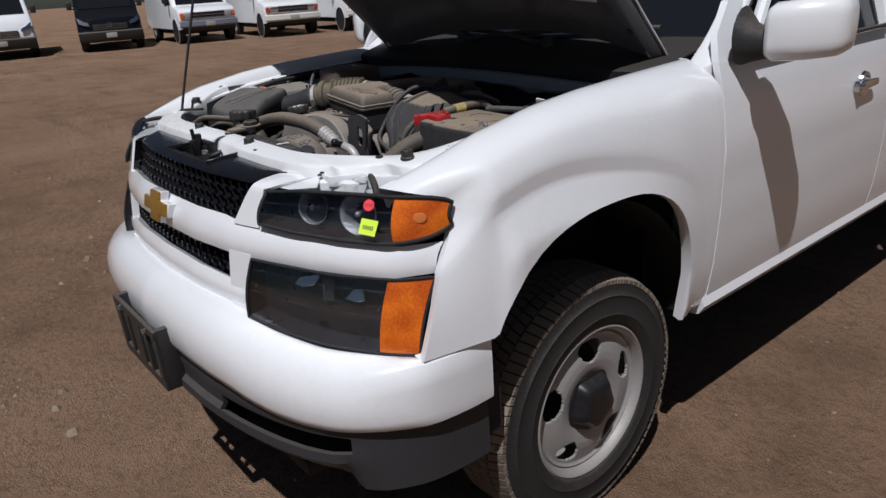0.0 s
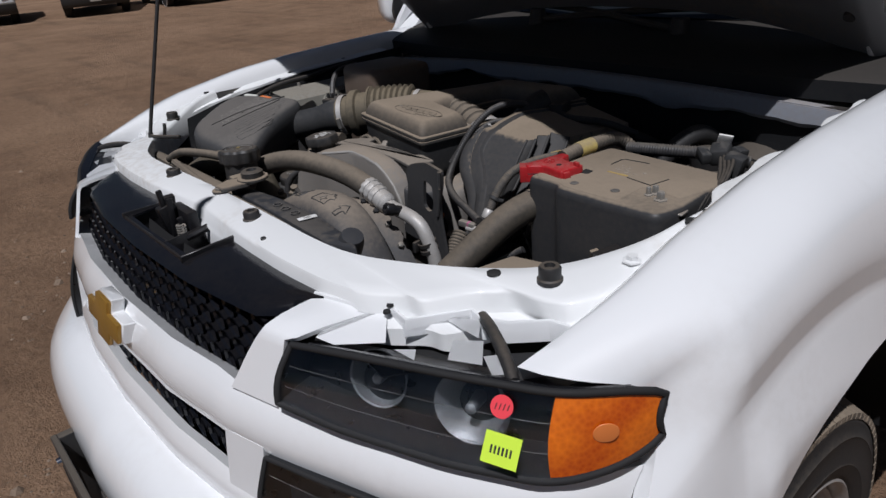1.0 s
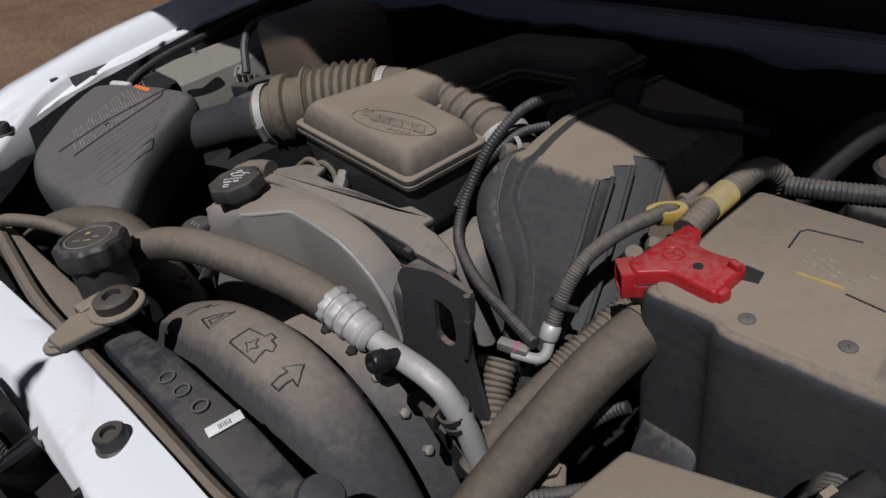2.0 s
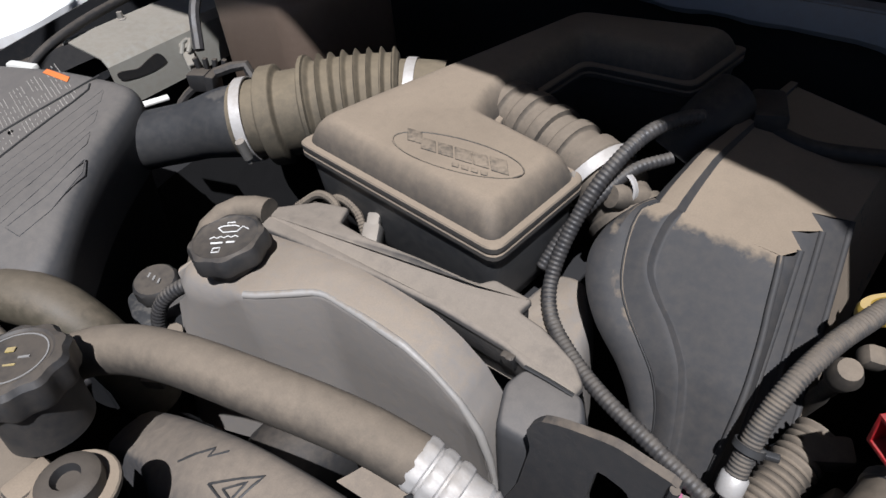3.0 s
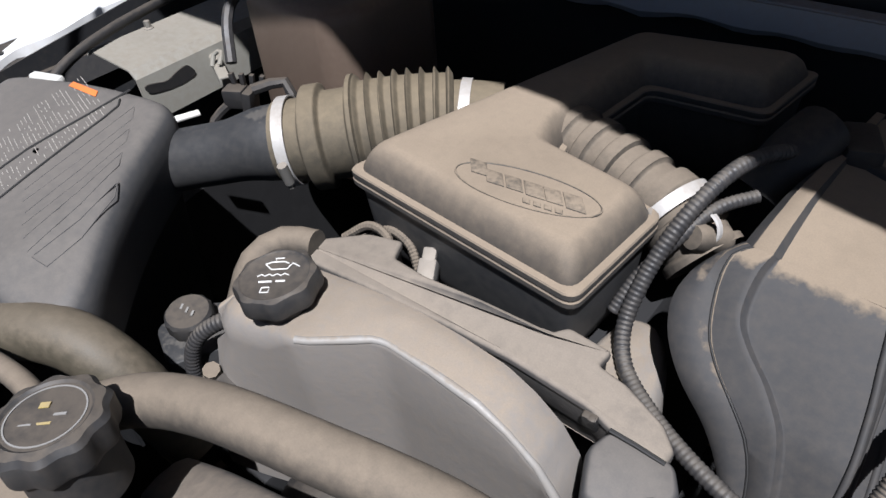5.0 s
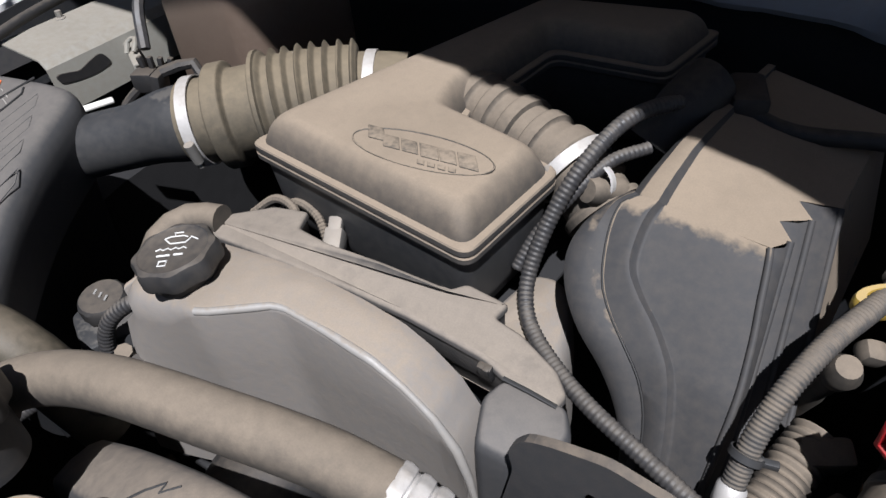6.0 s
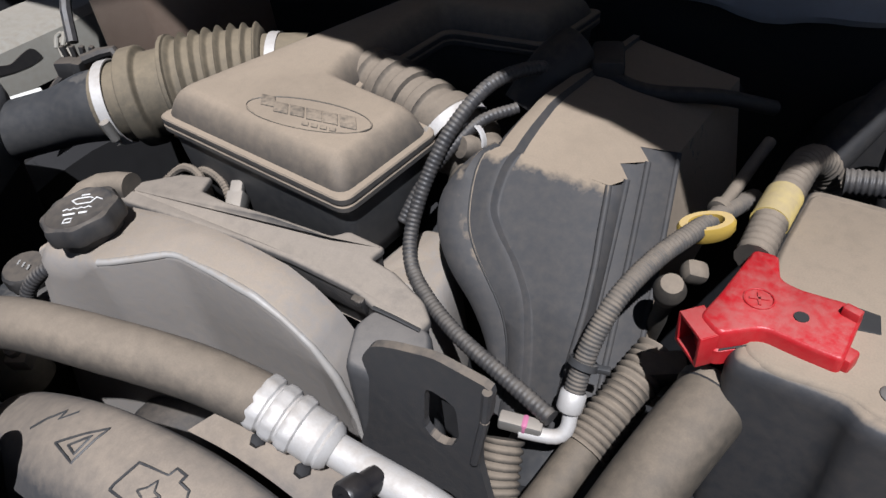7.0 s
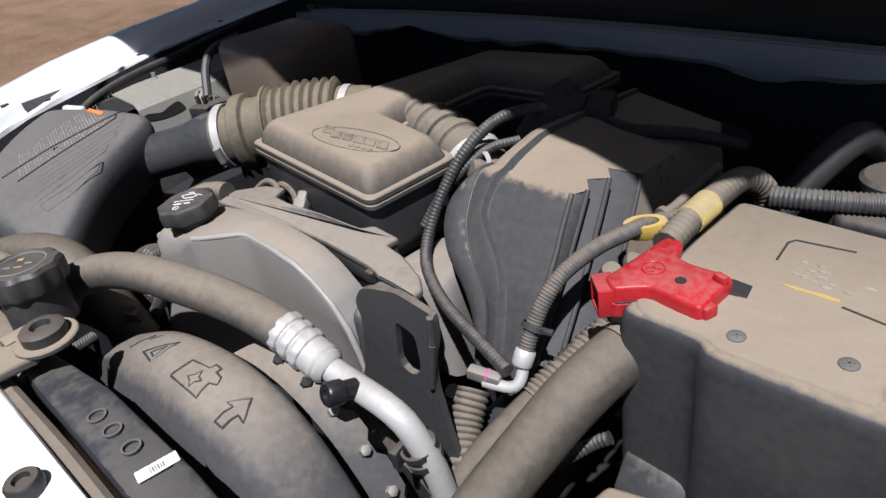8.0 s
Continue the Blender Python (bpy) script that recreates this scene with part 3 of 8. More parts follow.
rows = [[(x, y + 0.05 * (abs(x) / 0.66) ** 2, z - 0.035 * (abs(x) / 0.66) ** 2) for x in (-0.66, -0.5, -0.25, 0, 0.25, 0.5, 0.66)]
        for y, z in ((1.10, 1.64), (1.3, 1.69), (1.7, 1.70), (2.12, 1.65), (2.18, 1.60))]
sheet(bm, rows, -0.03)
part("roof", bm, WHITE, truck)
bm = bmesh.new()
rows = [[(x * (1 - 0.13 * f), 0.56 + 0.58 * f + 0.10 * (abs(x) / 0.74) ** 2, 1.235 + 0.42 * f - 0.02 * (abs(x) / 0.74) ** 2) for x in (-0.74, -0.55, -0.3, 0, 0.3, 0.55, 0.74)] for f in (0, 0.33, 0.66, 1)]
sheet(bm, rows, 0.006)
part("windscreen", bm, GLASS, truck, "dark curved windscreen")
bm = bmesh.new()
box(bm, (1.4, 0.03, 0.9), pose(0, 2.19, 1.15), 0.01)
part("cab_back", bm, WHITE, truck)
bm = bmesh.new()
box(bm, (1.55, 1.85, 0.04), pose(0, 3.15, 0.72), 0.005)
box(bm, (1.55, 0.05, 0.45), pose(0, 4.05, 0.92), 0.01)
part("bed_floor", bm, WHITE, truck)
bm = bmesh.new()
box(bm, (1.5, 3.6, 0.06), pose(0, 2.2, 0.50), 0.005)
for s in (1, -1):
    box(bm, (0.08, 4.5, 0.12), pose(0.42 * s, 1.6, 0.42), 0.01)
box(bm, (1.0, 1.0, 0.04), pose(0, -0.2, 0.36), 0.005)
part("underbody", bm, DARK, truck, "dark underbody and frame rails")

# ---- mirrors ----
for s in (1, -1):
    bm = bmesh.new()
    rows = []
    for f, w, h in ((0.0, 0.030, 0.050), (0.03, 0.050, 0.066), (0.12, 0.063, 0.078), (0.5, 0.068, 0.082), (0.85, 0.064, 0.078), (0.96, 0.05, 0.064), (1.0, 0.025, 0.042)):
        x, y = 0.905 + 0.168 * f, 0.545 + 0.085 * f
        row = []
        for k in range(28):
            a = 2 * math.pi * k / 28
            cu, sn = math.cos(a), math.sin(a)
            row.append((x - 0.1 * w * cu, y + w * math.copysign(abs(cu) ** 0.6, cu), 1.258 + 0.92 * h * math.copysign(abs(sn) ** 0.55, sn) + 0.012 * f))
        rows.append(row)
    loft(bm, rows, True, True)
    housing = part("side_mirror", bm if s > 0 else mirrored(bm), WHITE, truck, "white door mirror on a black foot", angle=60)
    bm = bmesh.new()
    rows = []
    for x, y, z, w, h in ((0.845, 0.53, 1.25, 0.06, 0.075), (0.875, 0.53, 1.235, 0.045, 0.05), (0.915, 0.55, 1.23, 0.035, 0.036)):
        rows.append([(x, y + w * math.cos(a), z + h * math.sin(a)) for a in (2 * math.pi * k / 16 for k in range(16))])
    loft(bm, rows, True, True)
    part("mirror_foot", bm if s > 0 else mirrored(bm), BLACK, housing, "black plastic mirror foot")

# ---- wheels ----


def wheel(s, y):
    hub = new("wheel")
    hub.location = (0.69 * s, y, 0.355)
    hub.rotation_euler = (0, radians(90 * s), 0)
    hub.scale = (0.955, 0.955, 0.955)
    hub.parent = truck
    tagged(hub, "silver steel wheel with a dusty black tyre")
    bm = bmesh.new()
    lathe(bm, [(0.222, -0.10), (0.235, -0.112), (0.29, -0.118), (0.335, -0.112), (0.352, -0.098), (0.362, -0.085), (0.3625, 0.0), (0.362, 0.085), (0.352, 0.098), (0.343, 0.106),
               (0.340, 0.1075), (0.337, 0.1065), (0.318, 0.114), (0.315, 0.1165), (0.312, 0.1145), (0.29, 0.118), (0.265, 0.117), (0.262, 0.119), (0.258, 0.117), (0.240, 0.114), (0.226, 0.106), (0.222, 0.090)], None, 72)
    part("tyre", bm, TYRE, hub, "black tyre sidewall", angle=50)
    bm = bmesh.new()
    n = 84
    for k in range(n):
        a = 2 * math.pi * k / n
        for w0, w1, off, lean in ((-0.108, -0.066, 0.0, 0.3), (-0.060, -0.022, 0.5, -0.4), (-0.017, 0.017, 0.2, 0.35), (0.022, 0.060, 0.6, 0.4), (0.066, 0.108, 0.1, -0.3)):
            aa = a + off * 2 * math.pi / n
            out = 0.372
            in_r = 0.36
            drop0 = 0.014 if w0 < -0.1 else 0.0
            drop1 = 0.014 if w1 > 0.1 else 0.0
            ha = 0.42 * 2 * math.pi / n
            q = []
            for w, d in ((w0, drop0), (w1, drop1)):
                for da in (-ha, ha):
                    ang = aa + da + lean * (w - (w0 + w1) / 2)
                    q.append([bm.verts.new((r * math.cos(ang), r * math.sin(ang), w)) for r in (out - d, in_r - d)])
            (a0, a1, b0, b1) = q
            for f in ((a0[0], a1[0], b1[0], b0[0]), (a0[0], a0[1], a1[1], a1[0]), (b0[0], b1[0], b1[1], b0[1]), (a0[0], b0[0], b0[1], a0[1]), (a1[0], a1[1], b1[1], b1[0])):
                bm.faces.new(f)
    tread = part("tread", bm, TREAD, hub, "dusty tread blocks", smooth=False)
    tagged(tread, kind="stuff")
    # rim: barrel, face with five slots, lip
    bm = bmesh.new()
    lathe(bm, [(0.20, -0.10), (0.208, -0.03), (0.212, 0.06), (0.218, 0.088), (0.228, 0.102), (0.230, 0.108), (0.225, 0.111), (0.218, 0.107), (0.212, 0.095), (0.207, 0.082)], None, 72)
    fresh = bmesh.new()
    rad = [0.060 + 0.148 * k / 34 for k in range(35)]
    face = [(0.060, 0.072), (0.085, 0.082), (0.105, 0.089), (0.125, 0.092), (0.145, 0.090), (0.165, 0.084), (0.185, 0.076), (0.198, 0.074), (0.208, 0.083)]
    height = [interp(face, r)[0] for r in rad]
    m = 200
    vs = [[fresh.verts.new((r * math.cos(2 * math.pi * k / m), r * math.sin(2 * math.pi * k / m), h)) for k in range(m)] for r, h in zip(rad, height)]
    for i in range(len(rad) - 1):
        for k in range(m):
            ang = (k + 0.5) % 40
            rm = (rad[i] + rad[i + 1]) / 2
            if (abs(ang - 20) / (7.0 + 60 * (rm - 0.13))) ** 2.6 + (abs(rm - 0.156) / 0.030) ** 2.6 < 1.0:
                continue
            fresh.faces.new((vs[i][k], vs[i][(k + 1) % m], vs[i + 1][(k + 1) % m], vs[i + 1][k]))
    bmesh.ops.recalc_face_normals(fresh, faces=fresh.faces)
    bmesh.ops.solidify(fresh, geom=list(fresh.faces), thickness=0.008)
    add(bm, fresh)
    part("rim", bm, RIM, hub, "silver painted steel rim with oval slots", angle=45)
    bm = bmesh.new()
    lathe(bm, [(0.092, 0.074), (0.091, 0.090), (0.086, 0.096), (0.080, 0.097), (0.072, 0.112), (0.063, 0.126), (0.054, 0.132), (0.030, 0.135), (0.0, 0.135)], None, 60,
          lambda a, r: 1.0 + (0.10 * max(-0.55, math.cos(5 * a)) if 0.050 < r < 0.090 else 0.0))
    part("hub_cap", bm, BLACK_CLEAN, hub, "black plastic hub cap", angle=30)
    bm = bmesh.new()
    lathe(bm, [(0.0, -0.02), (0.15, -0.02), (0.15, 0.0), (0.0, 0.0)], None, 32)
    part("brake_disc", bm, DARK, hub)
    return hub


for s in (1, -1):
    for y in (0.005, 3.2):
        wheel(s, y)

# ---- front end ----
FRONT = [(0.0, -0.757), (0.2, -0.750), (0.36, -0.728), (0.45, -0.705), (0.60, -0.652), (0.70, -0.605), (0.765, -0.562), (0.792, -0.52), (0.805, -0.47)]


def front_y(x, z=0.95):
    """Plan of the nose; the upper part leans back."""
    return interp(FRONT, abs(x))[0] + max(0.0, z - 0.90) * 0.32 - max(0.0, 0.90 - z) * 0.12


def band(x0, x1, top, bottom, n=24, out=0.0, rows=5, thick=0.012):
    """A strip of the nose between two heights, each a number or a function of x."""
    t = top if callable(top) else (lambda x: top)
    b = bottom if callable(bottom) else (lambda x: bottom)
    grid = []
    for j in range(rows + 1):
        row = []
        for k in range(n + 1):
            x = x0 + (x1 - x0) * k / n
            z = t(x) + (b(x) - t(x)) * j / rows
            roll = 0.010 * (1 - (2 * j / rows - 1) ** 2)
            row.append((x, front_y(x, z) - out - roll, z))
        grid.append(row)
    bm = bmesh.new()
    sheet(bm, grid, thick)
    return bm


nose = new("grille_surround")
nose.parent = truck
tagged(nose, "white moulded grille surround with a broad centre bar")
bm = band(-0.80, 0.80, lambda x: 0.970 - 0.012 * smooth01((abs(x) - 0.4) / 0.4) + (0.004 if abs(x) < 0.36 else 0), lambda x: 0.897, 40, 0.006, 6, 0.03)
part("centre_bar", bm, WHITE, nose)
for s in (1, -1):
    bm = bmesh.new()
    rows = []
    for f, z in ((0, 0.965), (0.25, 0.99), (0.5, 1.015), (0.75, 1.036), (0.9, 1.046)):
        rows.append([(s * x, front_y(x, z) - 0.014, z) for x in (0.365 + 0.045 * f, 0.38 + 0.042 * f, 0.41 + 0.03 * f, 0.435 + 0.012 * f, 0.446)])
    # folds back over the top to meet the panel behind
    for g, z in ((0.04, 1.053), (0.3, 1.058), (0.65, 1.061), (1.0, 1.062)):
        rows.append([(s * (x + 0.010 * g * k), front_y(x, 1.05) - 0.012 + (-0.600 + 0.012 * k - front_y(x, 1.05) + 0.012) * g, z - (0.004 if k > 2 else 0)) for k, x in enumerate((0.408, 0.420, 0.438, 0.450, 0.456))])
    sheet(bm, rows, 0.006)
    part("grille_upright", bm, WHITE, nose)
    bm = bmesh.new()
    rows = [[(s * x, front_y(x, z) - 0.010, z) for x in (0.355, 0.37, 0.395, 0.415, 0.426)] for z in (0.905, 0.87, 0.83, 0.79, 0.755)]
    sheet(bm, rows, 0.02)
    part("lower_upright", bm, WHITE, nose)
bm = band(-0.42, 0.42, lambda x: 0.842 - 0.01 * (abs(x) / 0.4) ** 2, lambda x: 0.775, 20, 0.004, 4, 0.02)
part("lower_lip", bm, WHITE, nose)

# honeycomb grilles


def honeycomb(name, x0, x1, top, bottom, back):
    g = new(name)
    g.parent = truck
    tagged(g, "black honeycomb grille mesh")
    bm = bmesh.new()
    bm.faces.new([bm.verts.new((x0 + (x1 - x0) * k / 16, front_y(x0 + (x1 - x0) * k / 16, bottom(0)) + back + 0.05, bottom(0))) for k in range(17)]
                 + [bm.verts.new((x1 + (x0 - x1) * k / 16, front_y(x1 + (x0 - x1) * k / 16, top(0)) + back + 0.05, top(0))) for k in range(17)])
    part("backing", bm, DARK, g)
    w, h = 0.034, 0.0215
    cells = bmesh.new()
    j = 0
    z = bottom(0) + 0.006
    while z < top(0) + 0.01:
        x = x0 + (w / 2 if j % 2 else 0.0)
        while x < x1:
            if bottom(x) - 0.002 < z < top(x) + 0.002:
                ring = []
                for r, d in ((1.0, 0.0), (0.80, 0.003), (0.70, 0.028)):
                    ring.append([(x + r * 0.5 * w * c, front_y(x, z) + back + d, z + r * 0.667 * h * sn) for c, sn in
                                 ((1, 0.45), (0.28, 1.0), (-0.28, 1.0), (-1, 0.45), (-1, -0.45), (-0.28, -1.0), (0.28, -1.0), (1, -0.45))])
                loft(cells, ring, True)
            x += w
        z += h * 1.0
        j += 1
    part("mesh", cells, BLACK_GLOSS, g, smooth=False)
    return g


def up_top(x):
    return 1.046 - 0.004 * (abs(x) / 0.4) ** 2


honeycomb("upper_grille", -0.405, 0.405, up_top, lambda x: 0.962, 0.018)
honeycomb("lower_grille", -0.37, 0.37, lambda x: 0.902, lambda x: 0.838 - 0.006 * (abs(x) / 0.4) ** 2, 0.014)

# cross badge on the bar
bm = bmesh.new()
o = [(-0.105, -0.018), (-0.038, -0.018), (-0.046, -0.042), (0.034, -0.042), (0.042, -0.018), (0.100, -0.018), (0.108, 0.018), (0.040, 0.018), (0.048, 0.042), (-0.032, 0.042), (-0.040, 0.018), (-0.098, 0.018)]
badge = new("badge")
badge.parent = truck
tagged(badge, "gold cross badge edged in white on the grille bar")
at_badge = pose(0.0, -0.762, 0.944, 80, 0, 0)
prism(bm, [(x * 0.79, y * 1.00) for x, y in o], -0.012, 0.009, 0.002, 1, at_badge)
part("badge_edge", bm, WHITE, badge)
bm = bmesh.new()
prism(bm, [(x * 0.75, y * 0.93) for x, y in o], 0.008, 0.016, 0.002, 2, at_badge)
part("badge_face", bm, GOLD, badge, "gold badge face")

# gloss black panel over the grille
bm = bmesh.new()
rows = []
for k in range(33):
    x = -0.42 + 0.84 * k / 32
    fade = smooth01((abs(x) - 0.37) / 0.05)
    yf, yb = front_y(x, 1.05) + 0.008 + 0.05 * fade, -0.592 - 0.004 * (abs(x) / 0.4) ** 2
    rows.append([(x, yf, 1.046 - 0.006 * fade), (x, yf + 0.006, 1.053), (x, yf + 0.3 * (yb - yf), 1.060), (x, yf + 0.7 * (yb - yf), 1.064), (x, yb, 1.062)])
# opening round the bonnet latch
keep = bmesh.new()
vs = [[keep.verts.new(p) for p in row] for row in rows]
for k in range(32):
    x = (rows[k][0][0] + rows[k + 1][0][0]) / 2
    for i in range(4):
        if -0.112 < x < 0.150 and i in (2, 3):
            continue
        keep.faces.new((vs[k][i], vs[k + 1][i], vs[k + 1][i + 1], vs[k][i + 1]))
bmesh.ops.recalc_face_normals(keep, faces=keep.faces)
bmesh.ops.solidify(keep, geom=list(keep.faces), thickness=0.004)
add(bm, keep)
part("grille_top_panel", bm, BLACK_GLOSS, truck, "gloss black panel over the grille with a latch opening")
bm = bmesh.new()
for sx in (-0.114, 0.153):
    box(bm, (0.004, 0.090, 0.06), pose(sx, -0.634, 1.036), 0.001)
box(bm, (0.003, 0.085, 0.05), pose(0.052, -0.634, 1.035, 0, 0, 14), 0.001)
box(bm, (0.26, 0.004, 0.055), pose(0.02, -0.676, 1.034), 0.001)
box(bm, (0.28, 0.10, 0.004), pose(0.02, -0.634, 1.006), 0.001)
prism(bm, [(0.150, -0.592), (0.156, -0.592), (0.156, -0.680), (0.150, -0.680)], 1.055, lambda x, y: 1.066 + 0.10 * max(0.0, y + 0.64), 0.001, 1)
part("latch_well", bm, BLACK_CLEAN, truck)

# ---- lamps ----


def eased(table, n=60, w=0.055):
    """The table with its corners drawn into smooth bends."""
    out = []
    for k in range(n + 1):
        f = k / n
        r = min(w, f, 1 - f)
        near = [interp(table, f + r * (j - 4) / 4) for j in range(9)]
        out.append((f,) + tuple(sum(p[i] for p in near) / 9 for i in range(3)))
    return out


def lamp_rows(outline_top, outline_bottom, out=0.0, n=44, m=6):
    rows = []
    for k in range(n + 1):
        f = k / n
        a, b = interp(outline_top, f), interp(outline_bottom, f)
        rows.append([tuple(p + (q - p) * j / m + (0 if i != 1 else -out - 0.008 * math.sin(math.pi * j / m)) for i, (p, q) in enumerate(zip(a, b))) for j in range(m + 1)])
    return rows


UP_T = [(0, 0.452, -0.668, 1.040), (0.25, 0.545, -0.640, 1.052), (0.55, 0.660, -0.592, 1.056), (0.78, 0.750, -0.545, 1.055), (0.92, 0.788, -0.490, 1.049), (0.97, 0.799, -0.466, 1.044), (1.0, 0.805, -0.452, 1.034)]
UP_B = [(0, 0.457, -0.700, 0.978), (0.25, 0.545, -0.672, 0.972), (0.55, 0.665, -0.622, 0.968), (0.78, 0.762, -0.568, 0.967), (0.92, 0.797, -0.503, 0.972), (0.97, 0.804, -0.474, 0.980), (1.0, 0.807, -0.457, 0.991)]
LO_T = [(0, 0.437, -0.722, 0.898), (0.25, 0.53, -0.692, 0.898), (0.55, 0.64, -0.648, 0.896), (0.80, 0.752, -0.580, 0.894), (0.93, 0.790, -0.535, 0.894), (1.0, 0.806, -0.507, 0.894)]
LO_B = [(0, 0.437, -0.750, 0.770), (0.25, 0.53, -0.726, 0.760), (0.55, 0.64, -0.684, 0.750), (0.80, 0.748, -0.614, 0.742), (0.93, 0.788, -0.580, 0.740), (1.0, 0.806, -0.560, 0.740)]


UP_T, UP_B, LO_T, LO_B = (eased(t) for t in (UP_T, UP_B, LO_T, LO_B))


def sub(rows, f0, f1, n=44):
    return rows[int(round(f0 * n)):int(round(f1 * n)) + 1]


for s in (1, -1):
    def flip(b):
        return b if s > 0 else mirrored(b)
    for kind, T, B, amber_from in (("headlamp", UP_T, UP_B, 0.773), ("turn_lamp", LO_T, LO_B, 0.80)):
        unit = new(kind)
        unit.parent = truck
        tagged(unit, "dark headlamp with clear lens and amber corner" if kind == "headlamp" else "dark lower driving lamp with amber corner marker")
        rows = lamp_rows(T, B)
        bm = bmesh.new()
        sheet(bm, sub(rows, 0, amber_from), 0.003)
        lens = part("lens", flip(bm), LENS, unit, "clear lamp lens")
        lens.visible_shadow = False
        bm = bmesh.new()
        sheet(bm, sub(rows, amber_from, 1.0), 0.004)
        part("amber_corner", flip(bm), AMBER, unit, "amber corner lens")
        bm = bmesh.new()
        back = [[(x - 0.02, y + 0.055, z - (0.026 if kind == "headlamp" else 0.0) * (1 - j / 6)) for j, (x, y, z) in enumerate(row)] for row in sub(rows, 0, 0.96)]
        loft(bm, back)
        for edge in (0, -1):
            loft(bm, [[r[edge] for r in sub(rows, 0, amber_from)], [r[edge] for r in sub(back, 0, amber_from)]])
        loft(bm, [rows[0], back[0]])
        part("housing", flip(bm), LAMP_DARK, unit, "dark inner housing")
        # rim round the lens
        bm = bmesh.new()
        ring = [r[0] for r in rows] + rows[-1][1:] + [r[-1] for r in reversed(rows[:-1])] + list(reversed(rows[0][1:-1]))
        ring.append(ring[0])
        tube(bm, [Vector(p) + Vector((0, -0.001, 0)) for p in ring], 0.0042 if kind == "headlamp" else 0.0034, 10, raw=True)
        part("rim", flip(bm), DARK, unit, "black lamp edge")
        # fine horizontal lines of the lens
        bm = bmesh.new()
        for j in ((2, 4) if kind == "headlamp" else (1, 3)):
            tube(bm, [Vector(r[j]) + Vector((0, 0.004, 0)) for r in sub(rows, 0.03, amber_from)], 0.0004, 6, raw=True)
        part("lens_line", flip(bm), CHARCOAL, unit)
        if kind == "headlamp":
            for cx, cy, cz, r in ((0.540, -0.607, 1.008, 0.034), (0.655, -0.570, 1.008, 0.040)):
                bm = bmesh.new()
                lathe(bm, [(0.008, -0.03), (0.020, -0.024), (0.030, -0.008), (r, 0.008), (r + 0.002, 0.009)], pose(cx, cy, cz, 80, 0, 28), 28)
                part("reflector", flip(bm), HAZY_CHROME, unit, "hazy lamp reflector bowl")
                bm = bmesh.new()
                lathe(bm, [(0, 0.016), (0.006, 0.012), (0.008, -0.02)], pose(cx, cy, cz, 80, 0, 28), 14)
                part("bulb", flip(bm), HAZY_CHROME, unit)
            # The bulb's reflection is laid on the amber lens as a pale disc.
            m0 = Matrix.Translation(Vector(interp(UP_T, 0.885)).lerp(Vector(interp(UP_B, 0.885)), 0.46) + Vector((0.002, -0.0085, 0.0)))
            bm = bmesh.new()
            lathe(bm, [(0.0105, 0.0), (0.0100, 0.0008), (0.007, 0.0013), (0.0, 0.0015)], m0 @ pose(0, 0, 0, 86, 0, 54), 26, lambda a, r: 1.0 + 0.25 * abs(math.cos(a)) ** 2)
            part("bulb_glint", flip(bm), BULB_GLINT, unit, "pale disc painting the bulb's reflection on the amber lens")
        else:
            for cx, cy, cz, shape in ((0.545, -0.648, 0.856, ((-0.034, -0.012), (-0.012, -0.016), (0.016, -0.010), (0.030, 0.012), (0.024, 0.016), (-0.022, 0.004))), (0.655, -0.602, 0.838, ((-0.024, -0.010), (0.004, -0.014), (0.024, -0.008), (0.018, 0.016), (-0.006, 0.012)))):
                bm = bmesh.new()
                prism(bm, shape, 0, 0.004, 0.001, 1, pose(cx, cy, cz, 68, 0, 24))
                part("reflector", flip(bm), CHROME, unit, "small bright reflector")
            bm = bmesh.new()
            for k in range(7):
                tube(bm, [(0.598 + 0.0035 * k, -0.640 + 0.0016 * k, 0.872), (0.596 + 0.0035 * k, -0.645 + 0.0016 * k, 0.825)], 0.0010, 6)
            part("ribbed_patch", flip(bm), SMOOTH_PLASTIC, unit, "finely ribbed lens patch")

# stickers on the driver's headlamp


def on_lamp(u, v, lift=0.004):
    """A place on the headlamp's lens: u along, v down."""
    a, b = Vector(interp(UP_T, u)), Vector(interp(UP_B, u))
    return a.lerp(b, v) + Vector((0.35, -0.9, 0.25)).normalized() * (0.010 * math.sin(math.pi * v) + lift)


p0 = on_lamp(0.665, 0.20)
e1 = (on_lamp(0.72, 0.2) - on_lamp(0.61, 0.2)).normalized()
e2 = (on_lamp(0.665, 0.05) - on_lamp(0.665, 0.4)).normalized()
nrm = e1.cross(e2).normalized()
e2 = nrm.cross(e1)
face = Matrix((e1, e2, nrm)).transposed().to_4x4()
sticker = new("round_sticker")
sticker.parent = truck
tagged(sticker, "round red sticker with black scrawl on the headlamp")
bm = bmesh.new()
prism(bm, disc_outline(0, 0, 0.0115), 0, 0.0008, 0, 1, Matrix.Translation(p0) @ face)
part("sticker_face", bm, RED_STICKER, sticker)
bm = bmesh.new()
for k in range(4):
    prism(bm, [(-0.007 + 0.0042 * k, -0.003), (-0.006 + 0.0042 * k, -0.003), (-0.0045 + 0.0042 * k, 0.003), (-0.0055 + 0.0042 * k, 0.003)], 0.0008, 0.0012, 0, 1, Matrix.Translation(p0) @ face)
part("scrawl", bm, PRINT_AND_GAPS, sticker)
sticker = new("square_sticker")
sticker.parent = truck
tagged(sticker, "square lime sticker with black bars on the headlamp")
p1 = on_lamp(0.675, 0.66)
m1 = Matrix.Translation(p1) @ face @ pose(0, 0, 0, 0, 0, -6)
bm = bmesh.new()
